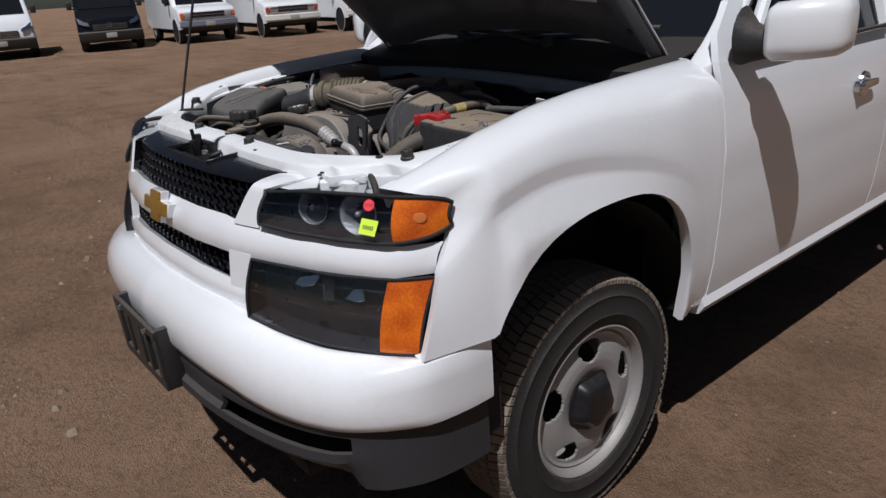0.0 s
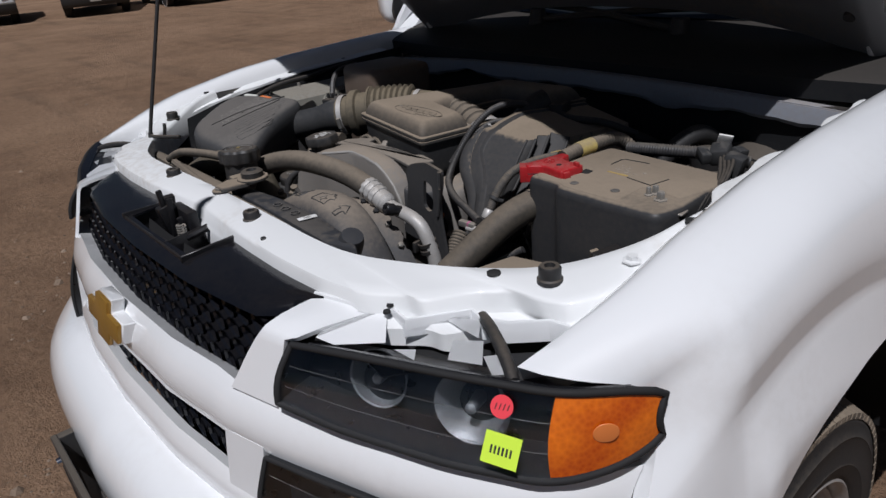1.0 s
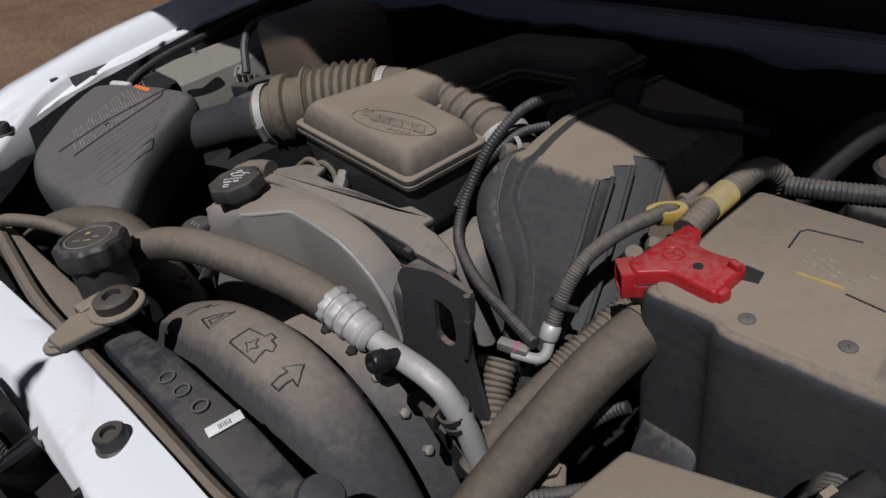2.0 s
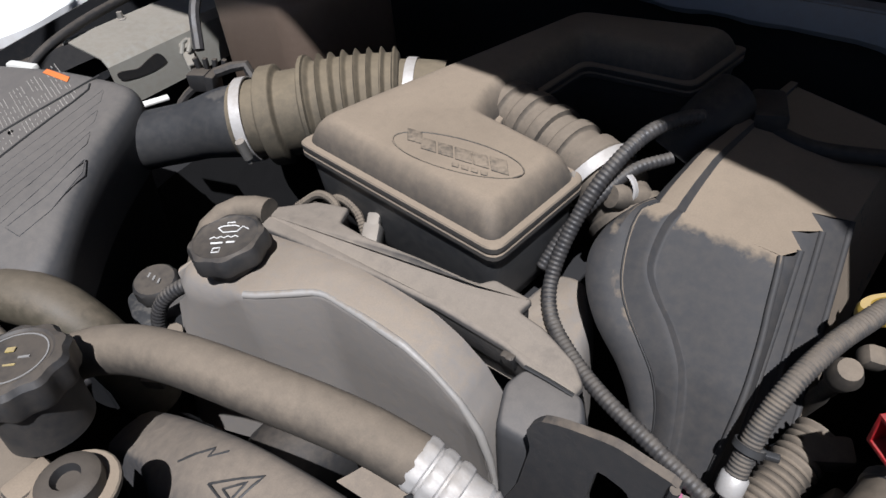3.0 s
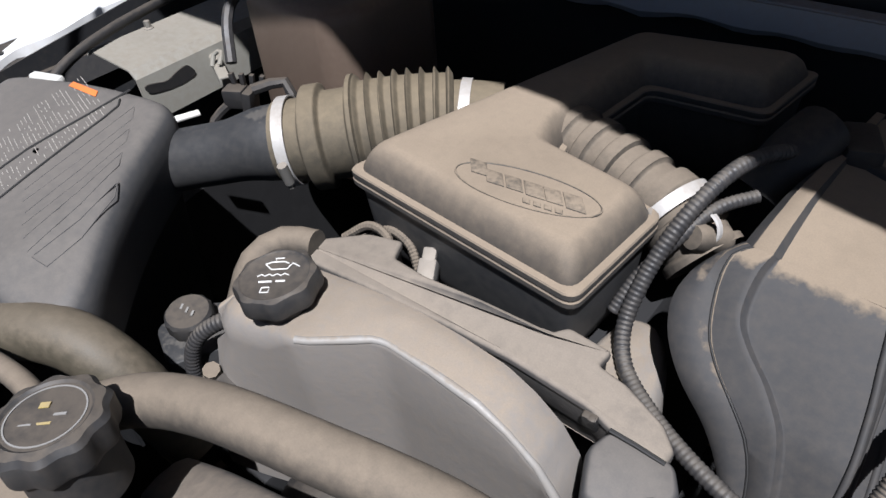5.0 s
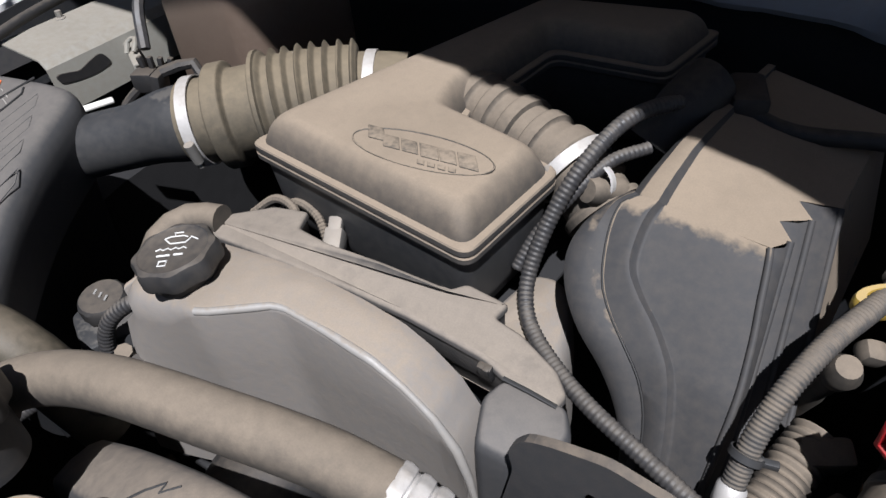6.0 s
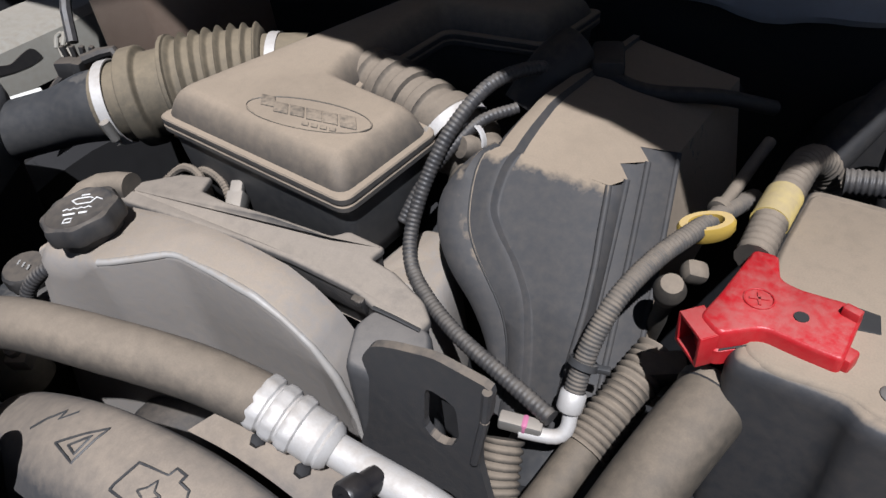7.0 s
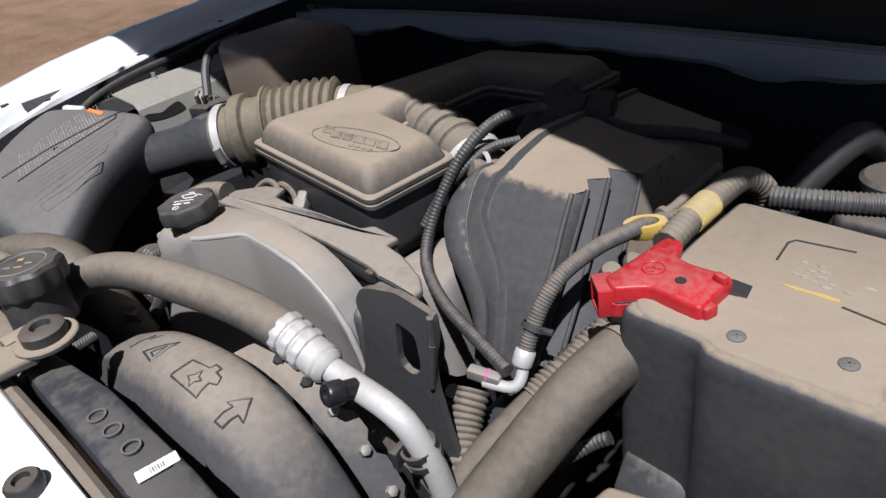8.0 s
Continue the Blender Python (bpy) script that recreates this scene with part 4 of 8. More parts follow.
prism(bm, [(-0.0185, -0.0155), (0.0185, -0.0155), (0.0185, 0.0155), (-0.0185, 0.0155)], 0, 0.0008, 0, 1, m1)
part("sticker_face", bm, LIME, sticker)
bm = bmesh.new()
for k in range(6):
    prism(bm, [(-0.011 + 0.004 * k, -0.005), (-0.009 + 0.004 * k, -0.005), (-0.009 + 0.004 * k, 0.003), (-0.011 + 0.004 * k, 0.003)], 0.0008, 0.0012, 0, 1, m1)
part("bars", bm, PRINT_AND_GAPS, sticker)

# ---- bumper ----
BUMP_TOP = [(0.0, -0.790), (0.40, -0.762), (0.62, -0.698), (0.755, -0.622), (0.824, -0.568), (0.846, -0.48), (0.848, -0.41)]
BUMP_OUT = [(0.0, -0.862), (0.30, -0.850), (0.50, -0.818), (0.66, -0.762), (0.77, -0.690), (0.832, -0.60), (0.851, -0.50), (0.853, -0.41)]


def plan_points(table, n=46):
    """Even steps along a half plan, mirrored to the whole width."""
    pts = curve([(x, y, 0) for x, y in table], 0.02)
    half = [pts[int(round(i * (len(pts) - 1) / n))] for i in range(n + 1)]
    return [(-p.x, p.y) for p in reversed(half[1:])] + [(p.x, p.y) for p in half]


top_plan, out_plan = plan_points(BUMP_TOP), plan_points(BUMP_OUT)
rows = []
for f, z in ((-0.6, -0.030), (-0.5, -0.004), (0.0, 0.0), (0.25, -0.004), (0.55, -0.018), (0.8, -0.042), (0.96, -0.075), (1.0, -0.105), (0.98, -0.135), (0.9, -0.155), (0.7, -0.165)):
    row = []
    for (ax, ay), (bx, by) in zip(top_plan, out_plan):
        edge = abs(ax) / 0.85
        top_z = 0.780 - 0.040 * smooth01((abs(ax) - 0.30) / 0.40)
        foot = 1.0 - 0.12 * smooth01((edge - 0.6) / 0.4)
        side = smooth01((abs(ax) - 0.70) / 0.09)
        flat = 1.0 - 0.85 * side * smooth01((-0.09 - z) / -0.05)
        row.append((ax + (bx - ax) * f, ay + (by - ay) * f, top_z + z * foot * flat))
    rows.append(row)
bm = bmesh.new()
sheet(bm, rows, 0.004)
part("bumper_cover", bm, WHITE, truck, "rounded white front bumper skin", angle=60)

VAL = [(0.0, -0.848), (0.30, -0.836), (0.50, -0.804), (0.66, -0.750), (0.76, -0.675), (0.815, -0.585), (0.832, -0.50), (0.835, -0.41)]
val_plan = plan_points(VAL)
section = [(0.030, 0.622), (0.006, 0.605), (0.002, 0.590), (0.006, 0.570), (0.006, 0.548), (-0.006, 0.536), (-0.008, 0.515), (0.008, 0.492), (0.035, 0.462), (0.060, 0.440)]
rows = []
for inset, z in section:
    row = []
    for x, y in val_plan:
        side = smooth01((abs(x) - 0.70) / 0.06)
        i = inset * (1 - side) + 0.004 * side if inset < 0.03 or z < 0.6 else inset
        row.append((x * (1 - i * abs(x) / 0.84), y + i * (1 - 0.7 * side) + 0.02 * side * max(0.0, 0.5 - z), z))
    rows.append(row)
bm = bmesh.new()
fresh = bmesh.new()
vs = [[fresh.verts.new(p) for p in row] for row in rows]
for j in range(len(rows) - 1):
    for k in range(len(val_plan) - 1):
        x = (abs(val_plan[k][0]) + abs(val_plan[k + 1][0])) / 2
        if 0.36 < x < 0.735 and j in (3, 4):
            continue
        fresh.faces.new((vs[j][k], vs[j][k + 1], vs[j + 1][k + 1], vs[j + 1][k]))
bmesh.ops.recalc_face_normals(fresh, faces=fresh.faces)
bmesh.ops.solidify(fresh, geom=list(fresh.faces), thickness=0.012)
add(bm, fresh)
valance = part("bumper_valance", bm, GREY_PLASTIC, truck, "charcoal textured lower bumper with fog lamp slots", angle=28)
bm = bmesh.new()
loft(bm, [[(x * 0.97, y + 0.06, z) for x, y in val_plan] for z in (0.62, 0.46)])
part("slot_backing", bm, DARK, valance)
bm = bmesh.new()
rows = []
for f, z in ((0, 0.47), (0.5, 0.44), (1.0, 0.405)):
    rows.append([(x * (0.95 - 0.03 * f), y + 0.06 + 0.04 * f, z) for x, y in val_plan if abs(x) < 0.66])
sheet(bm, rows, 0.008)
part("air_dam", bm, BLACK, truck, "black air dam under the bumper")

bracket = new("plate_bracket")
bracket.parent = truck
tagged(bracket, "empty black plate bracket with slots")
bm = bmesh.new()
plate_pose = pose(0.0, -0.885, 0.60, 92, 0, 0)
fresh = bmesh.new()
for x0, x1, y0, y1 in ((-0.165, 0.165, 0.060, 0.085), (-0.165, 0.165, -0.085, -0.055), (-0.165, -0.135, -0.06, 0.065), (0.135, 0.165, -0.06, 0.065), (-0.03, 0.03, -0.06, 0.065), (-0.085, -0.065, -0.06, 0.065), (0.065, 0.085, -0.06, 0.065)):
    prism(fresh, [(x0, y0), (x1, y0), (x1, y1), (x0, y1)], -0.006, 0.006, 0.002, 1)
add(bm, fresh, plate_pose)
for s in (1, -1):
    box(bm, (0.02, 0.05, 0.17), pose(s * 0.155, -0.858, 0.60), 0.003)
part("bracket_frame", bm, BLACK, bracket)
for bx in (-0.1, 0.1):
    bm = bmesh.new()
    lathe(bm, [(0, 0.014), (0.008, 0.013), (0.009, 0.0)], plate_pose @ pose(bx, 0.068, 0), 12)
    part("bolt", bm, CHROME, bracket)

# ---- bonnet, held open ----
OPEN = 45.5
hinge = Matrix.Translation((0, 0.485, 1.205)) @ Matrix.Rotation(radians(-OPEN), 4, "X")
bonnet = new("bonnet")
bonnet.parent = truck
bonnet.matrix_local = hinge
tagged(bonnet, "raised white bonnet showing its pressed inner panel")


def bonnet_front(x):
    return -1.16 + 0.10 * (abs(x) / 0.66) ** 2.5


def bonnet_crown(x, f):
    return 0.010 + (0.085 - 0.03 * f) * (1 - (abs(x) / 0.665) ** 2.2) - 0.035 * (abs(x) / 0.66) ** 3 - 0.10 * f ** 3


xs = [-0.665 + 1.33 * k / 26 for k in range(27)]
rows = []
for j in range(15):
    f = j / 14
    rows.append([(x, -0.005 + f * bonnet_front(x), 0.012 + bonnet_crown(x, f)) for x in xs])
bm = bmesh.new()
sheet(bm, rows, 0.003)
part("outer_skin", bm, WHITE, bonnet)
xs = [-0.655 + 1.31 * k / 60 for k in range(61)]
rows = []
for j in range(49):
    f = j / 48
    row = []
    for x in xs:
        y = -0.01 + f * (bonnet_front(x) + 0.02)
        frame_edge = max(smooth01((abs(x) - 0.53) / 0.03), smooth01((0.12 - f) / 0.03), smooth01((f - 0.86) / 0.03))
        rib = max(0.0, 1 - abs(abs(x) - (0.14 + 0.28 * f)) / 0.045)
        cross = max(0.0, 1 - abs(f - 0.52) / 0.04)
        pull = max(frame_edge, smooth01(rib * 1.6), smooth01(cross * 1.6))
        edge = smooth01((0.655 - abs(x)) / 0.02)
        row.append((x, y, bonnet_crown(x, f) - 0.026 * pull * edge))
    rows.append(row)
bm = bmesh.new()
sheet(bm, rows, 0.002)
part("inner_panel", bm, BONNET_SHADED, bonnet, "pressed inner bonnet panel with ribs", angle=60)
for x, y in ((0.595, -0.30), (0.595, -0.62), (-0.595, -0.30), (0.60, -0.12)):
    bm = bmesh.new()
    lathe(bm, [(0, -0.003), (0.010, -0.003), (0.011, 0.004)], pose(x, y, -0.028), 16)
    part("plug", bm, BLACK, bonnet)
bm = bmesh.new()
box(bm, (0.09, 0.03, 0.006), pose(0.50, -0.25, -0.02, 0, 0, 8), 0.002)
part("caution_label", bm, LABEL, bonnet)
for s in (1, -1):
    bm = bmesh.new()
    tube(bm, [(s * 0.625, 0.50, 1.17), (s * 0.625, 0.45, 1.20), (s * 0.62, 0.40, 1.28)], 0.010, 8)
    part("bonnet_hinge", bm, WHITE_IN, truck)
# ---- scuttle, firewall, inner panels ----
bm = bmesh.new()
rows = [[(x, y + 0.035 * (abs(x) / 0.7) ** 2, z) for x in (-0.72, -0.5, -0.25, 0, 0.25, 0.5, 0.72)] for y, z in ((0.60, 1.235), (0.50, 1.215), (0.42, 1.200), (0.33, 1.178), (0.315, 1.170), (0.315, 1.135))]
sheet(bm, rows, 0.006)
part("scuttle_panel", bm, BAY_SHADE, truck, "black plastic scuttle panel below the windscreen")
bm = bmesh.new()
lip_x = [-0.665 + 1.33 * k / 60 for k in range(61)]


def lip_foot(x):
    return 0.020 * noise.noise(Vector((x * 5.0, 3.1, 0.0))) + 0.012 * noise.noise(Vector((x * 17.0, 1.7, 0.0)))


def lip_rise(x):
    return 0.026 * (1 - (x / 0.62) ** 2)


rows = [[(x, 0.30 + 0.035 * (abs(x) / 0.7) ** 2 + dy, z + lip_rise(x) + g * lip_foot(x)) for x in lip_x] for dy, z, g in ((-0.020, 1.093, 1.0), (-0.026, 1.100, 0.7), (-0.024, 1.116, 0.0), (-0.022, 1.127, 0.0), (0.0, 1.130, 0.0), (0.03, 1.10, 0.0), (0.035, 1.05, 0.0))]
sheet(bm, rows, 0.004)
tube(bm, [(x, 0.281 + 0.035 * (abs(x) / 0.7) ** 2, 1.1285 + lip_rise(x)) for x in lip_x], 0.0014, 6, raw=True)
# The flange takes the paint that is darkened for shade.
part("scuttle_lip", bm, SCUTTLE_SHADED, truck, "pale painted scuttle flange, grimy, bonnet shade put into its grey")
bm = bmesh.new()
rows = [[(x, 0.33, z) for x in (-0.72, 0, 0.72)] for z in (1.13, 0.9, 0.40)]
sheet(bm, rows, 0.02)
part("shaded_firewall", bm, BAY_SHADE, truck, "engine bay back wall, shade put into its near-black")
for a, b in (((-0.25, 0.52, 1.225), (0.55, 0.60, 1.262)), ((0.20, 0.50, 1.215), (-0.45, 0.60, 1.26))):
    bm = bmesh.new()
    a, b = Vector(a), Vector(b)
    tube(bm, [a, a.lerp(b, 0.5) + Vector((0, 0, 0.012)), b], 0.009, 8)
    lathe(bm, [(0, 0.03), (0.02, 0.028), (0.024, 0.0), (0.024, -0.02)], Matrix.Translation(a), 16)
    part("wiper", bm, BLACK, truck, "black windscreen wiper")
for s in (1, -1):
    bm = bmesh.new()
    top = ((0.655, 1.12), (0.64, 1.04)) if s < 0 else ((0.675, 1.04), (0.665, 1.02))
    rows = [[(s * x, y, z) for y in (-0.46, -0.25, 0.0, 0.2, 0.34)] for x, z in top + ((0.625, 1.0), (0.56, 0.90), (0.54, 0.55), (0.50, 0.45))]
    rows = [[(x, y, z + (interp(CROWN, y)[0] - 1.16) * (1.0 if abs(x) > 0.61 else 0.0)) for x, y, z in r] for r in rows]
    sheet(bm, rows, 0.004)
    # Inner wings are coloured near-black in place of their shade.
    part("inner_wing", bm, BAY_SHADE, truck, "inner wing panel")

# ---- front panel of the engine bay ----
BACK_EDGE = [(0.0, -0.532), (0.20, -0.538), (0.30, -0.541), (0.37, -0.536), (0.429, -0.519), (0.52, -0.471), (0.604, -0.40), (0.650, -0.350), (0.682, -0.30), (0.698, -0.24)]
FRONT_EDGE = [(0.0, -0.582), (0.173, -0.596), (0.30, -0.600), (0.41, -0.594), (0.475, -0.582), (0.517, -0.550), (0.545, -0.545), (0.572, -0.492), (0.605, -0.462), (0.642, -0.456), (0.672, -0.444), (0.704, -0.400), (0.715, -0.31), (0.718, -0.24)]
# rear edge of the moulding over the lamp
LEDGE = [(0.400, -0.600), (0.465, -0.580), (0.501, -0.558), (0.541, -0.564), (0.580, -0.499), (0.603, -0.506), (0.631, -0.492), (0.662, -0.458), (0.700, -0.452)]


def support_half():
    bm = bmesh.new()
    back = curve([(x, y, 0) for x, y in BACK_EDGE], 0.01)
    front = [Vector((x, y, 0)) for x, y in FRONT_EDGE]
    dense = []
    for p, q in zip(front, front[1:]):
        dense += [p.lerp(q, k / 10) for k in range(10)]
    dense.append(front[-1])
    for turn in range(6):
        dense = [dense[0]] + [(dense[k - 1] + 2 * dense[k] + dense[k + 1]) / 4 for k in range(1, len(dense) - 1)] + [dense[-1]]
    n = 90
    rows = []
    for i in range(n + 1):
        b = back[int(i * (len(back) - 1) / n)]
        j = i * (len(dense) - 1) / n
        f = dense[int(j)].lerp(dense[min(int(j) + 1, len(dense) - 1)], j % 1)
        rise = 0.042 * smooth01((b.y + 0.43) / 0.2)
        d = (f - b).normalized()
        outer = smooth01((f.x - 0.40) / 0.03) * smooth01((0.70 - f.x) / 0.03)
        q = [(b - d * 0.002, 1.030), (b - d * 0.001, 1.082), (b + d * 0.003, 1.0875), (b + d * 0.006, 1.089), (b.lerp(f, 0.35), 1.0885), (b.lerp(f, 0.62), 1.086), (b.lerp(f, 0.85), 1.083),
             (f - d * 0.004, 1.081), (f + d * 0.002, 1.077), (f + d * 0.008, 1.062), (f + d * 0.013, 1.056), (f + d * (0.016 + 0.024 * outer), 1.051), (f + d * (0.017 + 0.026 * outer), 1.030)]
        rows.append([(p.x, p.y, z + rise) for p, z in q])
    sheet(bm, rows, 0.003)
    return bm


bm = support_half()
other = mirrored(support_half())
add(bm, other)
bmesh.ops.remove_doubles(bm, verts=bm.verts, dist=0.0008)
support = part("radiator_support", bm, WHITE_IN, truck, "white painted panel across the front of the engine bay", angle=45)

# moulding over the lamps: upstand, plates, openings, seal
for s in (1, -1):
    def flip(b):
        return b if s > 0 else mirrored(b)
    bm = bmesh.new()
    wall = []
    for (x0, y0), (x1, y1) in zip(LEDGE, LEDGE[1:]):
        wall += [(x0 + (x1 - x0) * k / 3, y0 + (y1 - y0) * k / 3) for k in range(3)]
    wall.append(LEDGE[-1])
    sheet(bm, [[(x, y + 0.002, 1.050), (x, y, 1.064), (x + 0.001, y - 0.0015, 1.0655), (x + 0.003, y - 0.005, 1.0655), (x + 0.0035, y - 0.006, 1.063), (x + 0.004, y - 0.0065, 1.040)] for x, y in wall], 0.001)
    part("lamp_flange", flip(bm), WHITE, nose, "white moulded flange over the headlamp")
    # plates sloping to the lens
    for shape in (((0.452, -0.582, 1.060), (0.500, -0.563, 1.060), (0.545, -0.600, 1.050), (0.500, -0.640, 1.047), (0.470, -0.646, 1.047)),
                  ((0.533, -0.566, 1.060), (0.540, -0.570, 1.058), (0.585, -0.507, 1.058), (0.578, -0.501, 1.060)),
                  ((0.540, -0.570, 1.060), (0.583, -0.508, 1.060), (0.588, -0.512, 1.046), (0.545, -0.576, 1.046)),
                  ((0.560, -0.530, 1.058), (0.604, -0.508, 1.062), (0.622, -0.530, 1.056)),
                  ((0.600, -0.548, 1.052), (0.630, -0.530, 1.056), (0.655, -0.556, 1.049), (0.618, -0.572, 1.047)),
                  ((0.645, -0.545, 1.050), (0.664, -0.534, 1.056), (0.690, -0.550, 1.052), (0.676, -0.562, 1.049)),
                  ((0.560, -0.600, 1.048), (0.585, -0.588, 1.053), (0.594, -0.598, 1.048))):
        bm = bmesh.new()
        vs = [bm.verts.new(p) for p in shape]
        bm.faces.new(vs)
        bmesh.ops.solidify(bm, geom=list(bm.faces), thickness=0.003)
        part("lamp_tab", flip(bm), WHITE, nose)
    # Flat dark sheet stands in for the shaded gap below the tabs.
    bm = bmesh.new()
    rows = [[(x, y, 1.022), (x + 0.02, y - 0.055, 1.022)] for x, y in LEDGE[2:]]
    sheet(bm, rows, 0.002)
    part("lamp_gap_shade", flip(bm), DARK, nose)
    # seal from the flange down to the lens
    bm = bmesh.new()
    tube(bm, [(0.597, -0.500, 1.060), (0.622, -0.513, 1.064), (0.655, -0.530, 1.062), (0.684, -0.546, 1.056), (0.700, -0.556, 1.050)], 0.0070, 10, 0.006)
    part("rubber_seal", flip(bm), RUBBER_AND_SHADE, nose)
    bm = bmesh.new()
    rows = []
    for k in range(17):
        p = interp(UP_T, 0.06 + 0.86 * k / 16)
        wide = 0.016 if k < 13 else 0.010
        rows.append([(p[0], p[1] - 0.001, p[2] - 0.002), (p[0] - 0.001, p[1] + 0.003, p[2] + 0.003), (p[0] - 0.003, p[1] + 0.007, p[2] + 0.002), (p[0] - 0.006, p[1] + wide, p[2] - 0.004)])
    sheet(bm, rows, 0.002)
    part("lamp_gasket", flip(bm), BLACK_GLOSS, nose)
    for x, y, z in ((0.506, -0.562, 1.067), (0.512, -0.572, 1.064)):
        bm = bmesh.new()
        lathe(bm, [(0, 0.003), (0.004, 0.003), (0.005, 0.0)], pose(x, y, z), 10)
        part("clip", flip(bm), DARK, nose)

# rubber buffers


def buffer(x, y, z, r, h):
    bm = bmesh.new()
    lathe(bm, [(r * 1.15, -0.002), (r * 1.15, h * 0.15), (r, h * 0.25), (r, h * 0.85), (r * 0.86, h), (r * 0.5, h), (r * 0.42, h * 0.75), (0, h * 0.75)], pose(x, y, z), 24)
    part("bonnet_buffer", bm, BLACK, truck, "black rubber and bay shade bonnet buffer")


buffer(0.632, -0.425, 1.089, 0.0132, 0.019)
buffer(-0.640, -0.385, 1.092, 0.0135, 0.020)
buffer(-0.184, -0.556, 1.085, 0.0125, 0.015)
buffer(0.152, -0.561, 1.085, 0.0125, 0.015)
# Holes in the panel, their inner shade put in as black discs.
for x, y, z, r in ((0.571, -0.455, 1.088, 0.0085), (0.709, -0.262, 1.127, 0.009), (-0.56, -0.47, 1.088, 0.006), (-0.706, -0.262, 1.127, 0.007), (0.235, -0.585, 1.083, 0.004)):
    bm = bmesh.new()
    lathe(bm, [(r, 0.0), (r, 0.003), (r * 0.9, 0.0035), (0, 0.0035)], pose(x, y, z), 18)
    part("hole_disc", bm, PRINT_AND_GAPS, truck)
bm = bmesh.new()
lathe(bm, [(0.012, 0.0), (0.012, 0.002), (0.007, 0.003), (0.007, 0.008), (0.0, 0.008)], pose(0.690, -0.352, 1.104), 6)
part("wing_bolt", bm, WHITE_IN, truck, "white painted hexagonal bolt")

# bonnet prop with its hooked foot
bm = bmesh.new()
ROD = Vector((-0.01, 0.30, 0.95)).normalized()
foot = Vector((-0.482, -0.494, 1.104))
top = foot + ROD * 0.62
tube(bm, [foot + Vector((0.10, 0.03, 0.004)), foot + Vector((0.055, 0.01, 0.002)), foot + Vector((0.012, 0.0, 0.0)), foot + ROD * 0.02, foot + ROD * 0.25, top], 0.0042, 10, 0.008)
tube(bm, [foot + Vector((0.055, 0.012, 0.0)), foot + Vector((0.06, 0.016, 0.02)), foot + Vector((0.058, 0.018, 0.03))], 0.004, 8, 0.006)
part("prop_rod", bm, BLACK, truck, "thin black bonnet prop rod")

# bonnet latch
latch = new("bonnet_latch")
latch.parent = truck
tagged(latch, "black bonnet latch with springs behind the grille panel")
bm = bmesh.new()
box(bm, (0.075, 0.018, 0.07), pose(-0.012, -0.607, 1.045), 0.003)
box(bm, (0.020, 0.030, 0.055), pose(-0.03, -0.625, 1.060, 12, 0, 0), 0.003)
box(bm, (0.012, 0.022, 0.085), pose(-0.055, -0.618, 1.055, 0, 14, 0), 0.003)
for x, y, h, lean in ((-0.028, -0.632, 0.085, 6), (-0.014, -0.628, 0.070, -4), (0.012, -0.622, 0.045, 10)):
    box(bm, (0.006, 0.010, h), pose(x, y, 1.03 + h / 2, lean, lean * 0.6, 0), 0.002)
part("latch_plate", bm, BLACK_CLEAN, latch)
bm = bmesh.new()
tube(bm, [(0.02 + 0.007 * math.cos(k * 0.9), -0.628 + 0.007 * math.sin(k * 0.9), 1.035 + 0.0006 * k) for k in range(50)], 0.0016, 6, raw=True)
part("spring", bm, STEEL, latch)
bm = bmesh.new()
tube(bm, [(-0.07, -0.64, 1.02), (0.01, -0.645, 1.03), (0.05, -0.63, 1.05), (0.06, -0.60, 1.06)], 0.006, 8)
part("release_lever", bm, BLACK_CLEAN, latch)

# ---- radiator and fan shroud ----
radiator = new("radiator")
radiator.parent = truck
tagged(radiator, "radiator with a dusty black plastic end tank")
bm = bmesh.new()
prism(bm, [(-0.015, -0.482), (0.08, -0.474), (0.22, -0.478), (0.315, -0.486), (0.345, -0.50), (0.30, -0.522), (0.20, -0.520), (0.10, -0.516), (-0.01, -0.512)], 1.02, lambda x, y: 1.078 - 0.06 * max(0, x - 0.25), 0.006, 2)
lathe(bm, [(0.0, 0.012), (0.016, 0.010), (0.019, 0.0), (0.019, -0.03)], pose(0.312, -0.488, 1.070, 0, 30, 0), 16)
part("end_tank", bm, TANK_BLACK, radiator, "dusty black end tank")
bm = bmesh.new()
prism(bm, [(-0.50, -0.475), (-0.02, -0.482), (-0.02, -0.518), (-0.50, -0.500)], 0.60, 1.062, 0.008, 2)
part("core_top", bm, RUBBER, radiator, "dusty brown radiator top")
bm = bmesh.new()
tube(bm, [(-0.35, -0.497, 1.066), (-0.15, -0.522, 1.070), (-0.02, -0.528, 1.074), (0.12, -0.530, 1.075), (0.25, -0.534, 1.072), (0.30, -0.530, 1.07)], 0.008, 8)
part("foam_seal", bm, RUBBER, radiator, "crumbling foam seal")
bm = bmesh.new()
box(bm, (0.0115, 0.030, 0.0012), pose(0.200, -0.494, 1.0788, 0, 0, -12), 0.0004)
part("barcode_label", bm, LABEL, radiator, "white barcode label")
for k in range(6):
    bm = bmesh.new()
    box(bm, (0.0055, 0.0008 + 0.0006 * (k % 2), 0.0008), pose(0.200 + 0.0004 * k, -0.499 + 0.0018 * k, 1.0794, 0, 0, -12))
    part("label_bar", bm, DIM_PRINT, radiator)
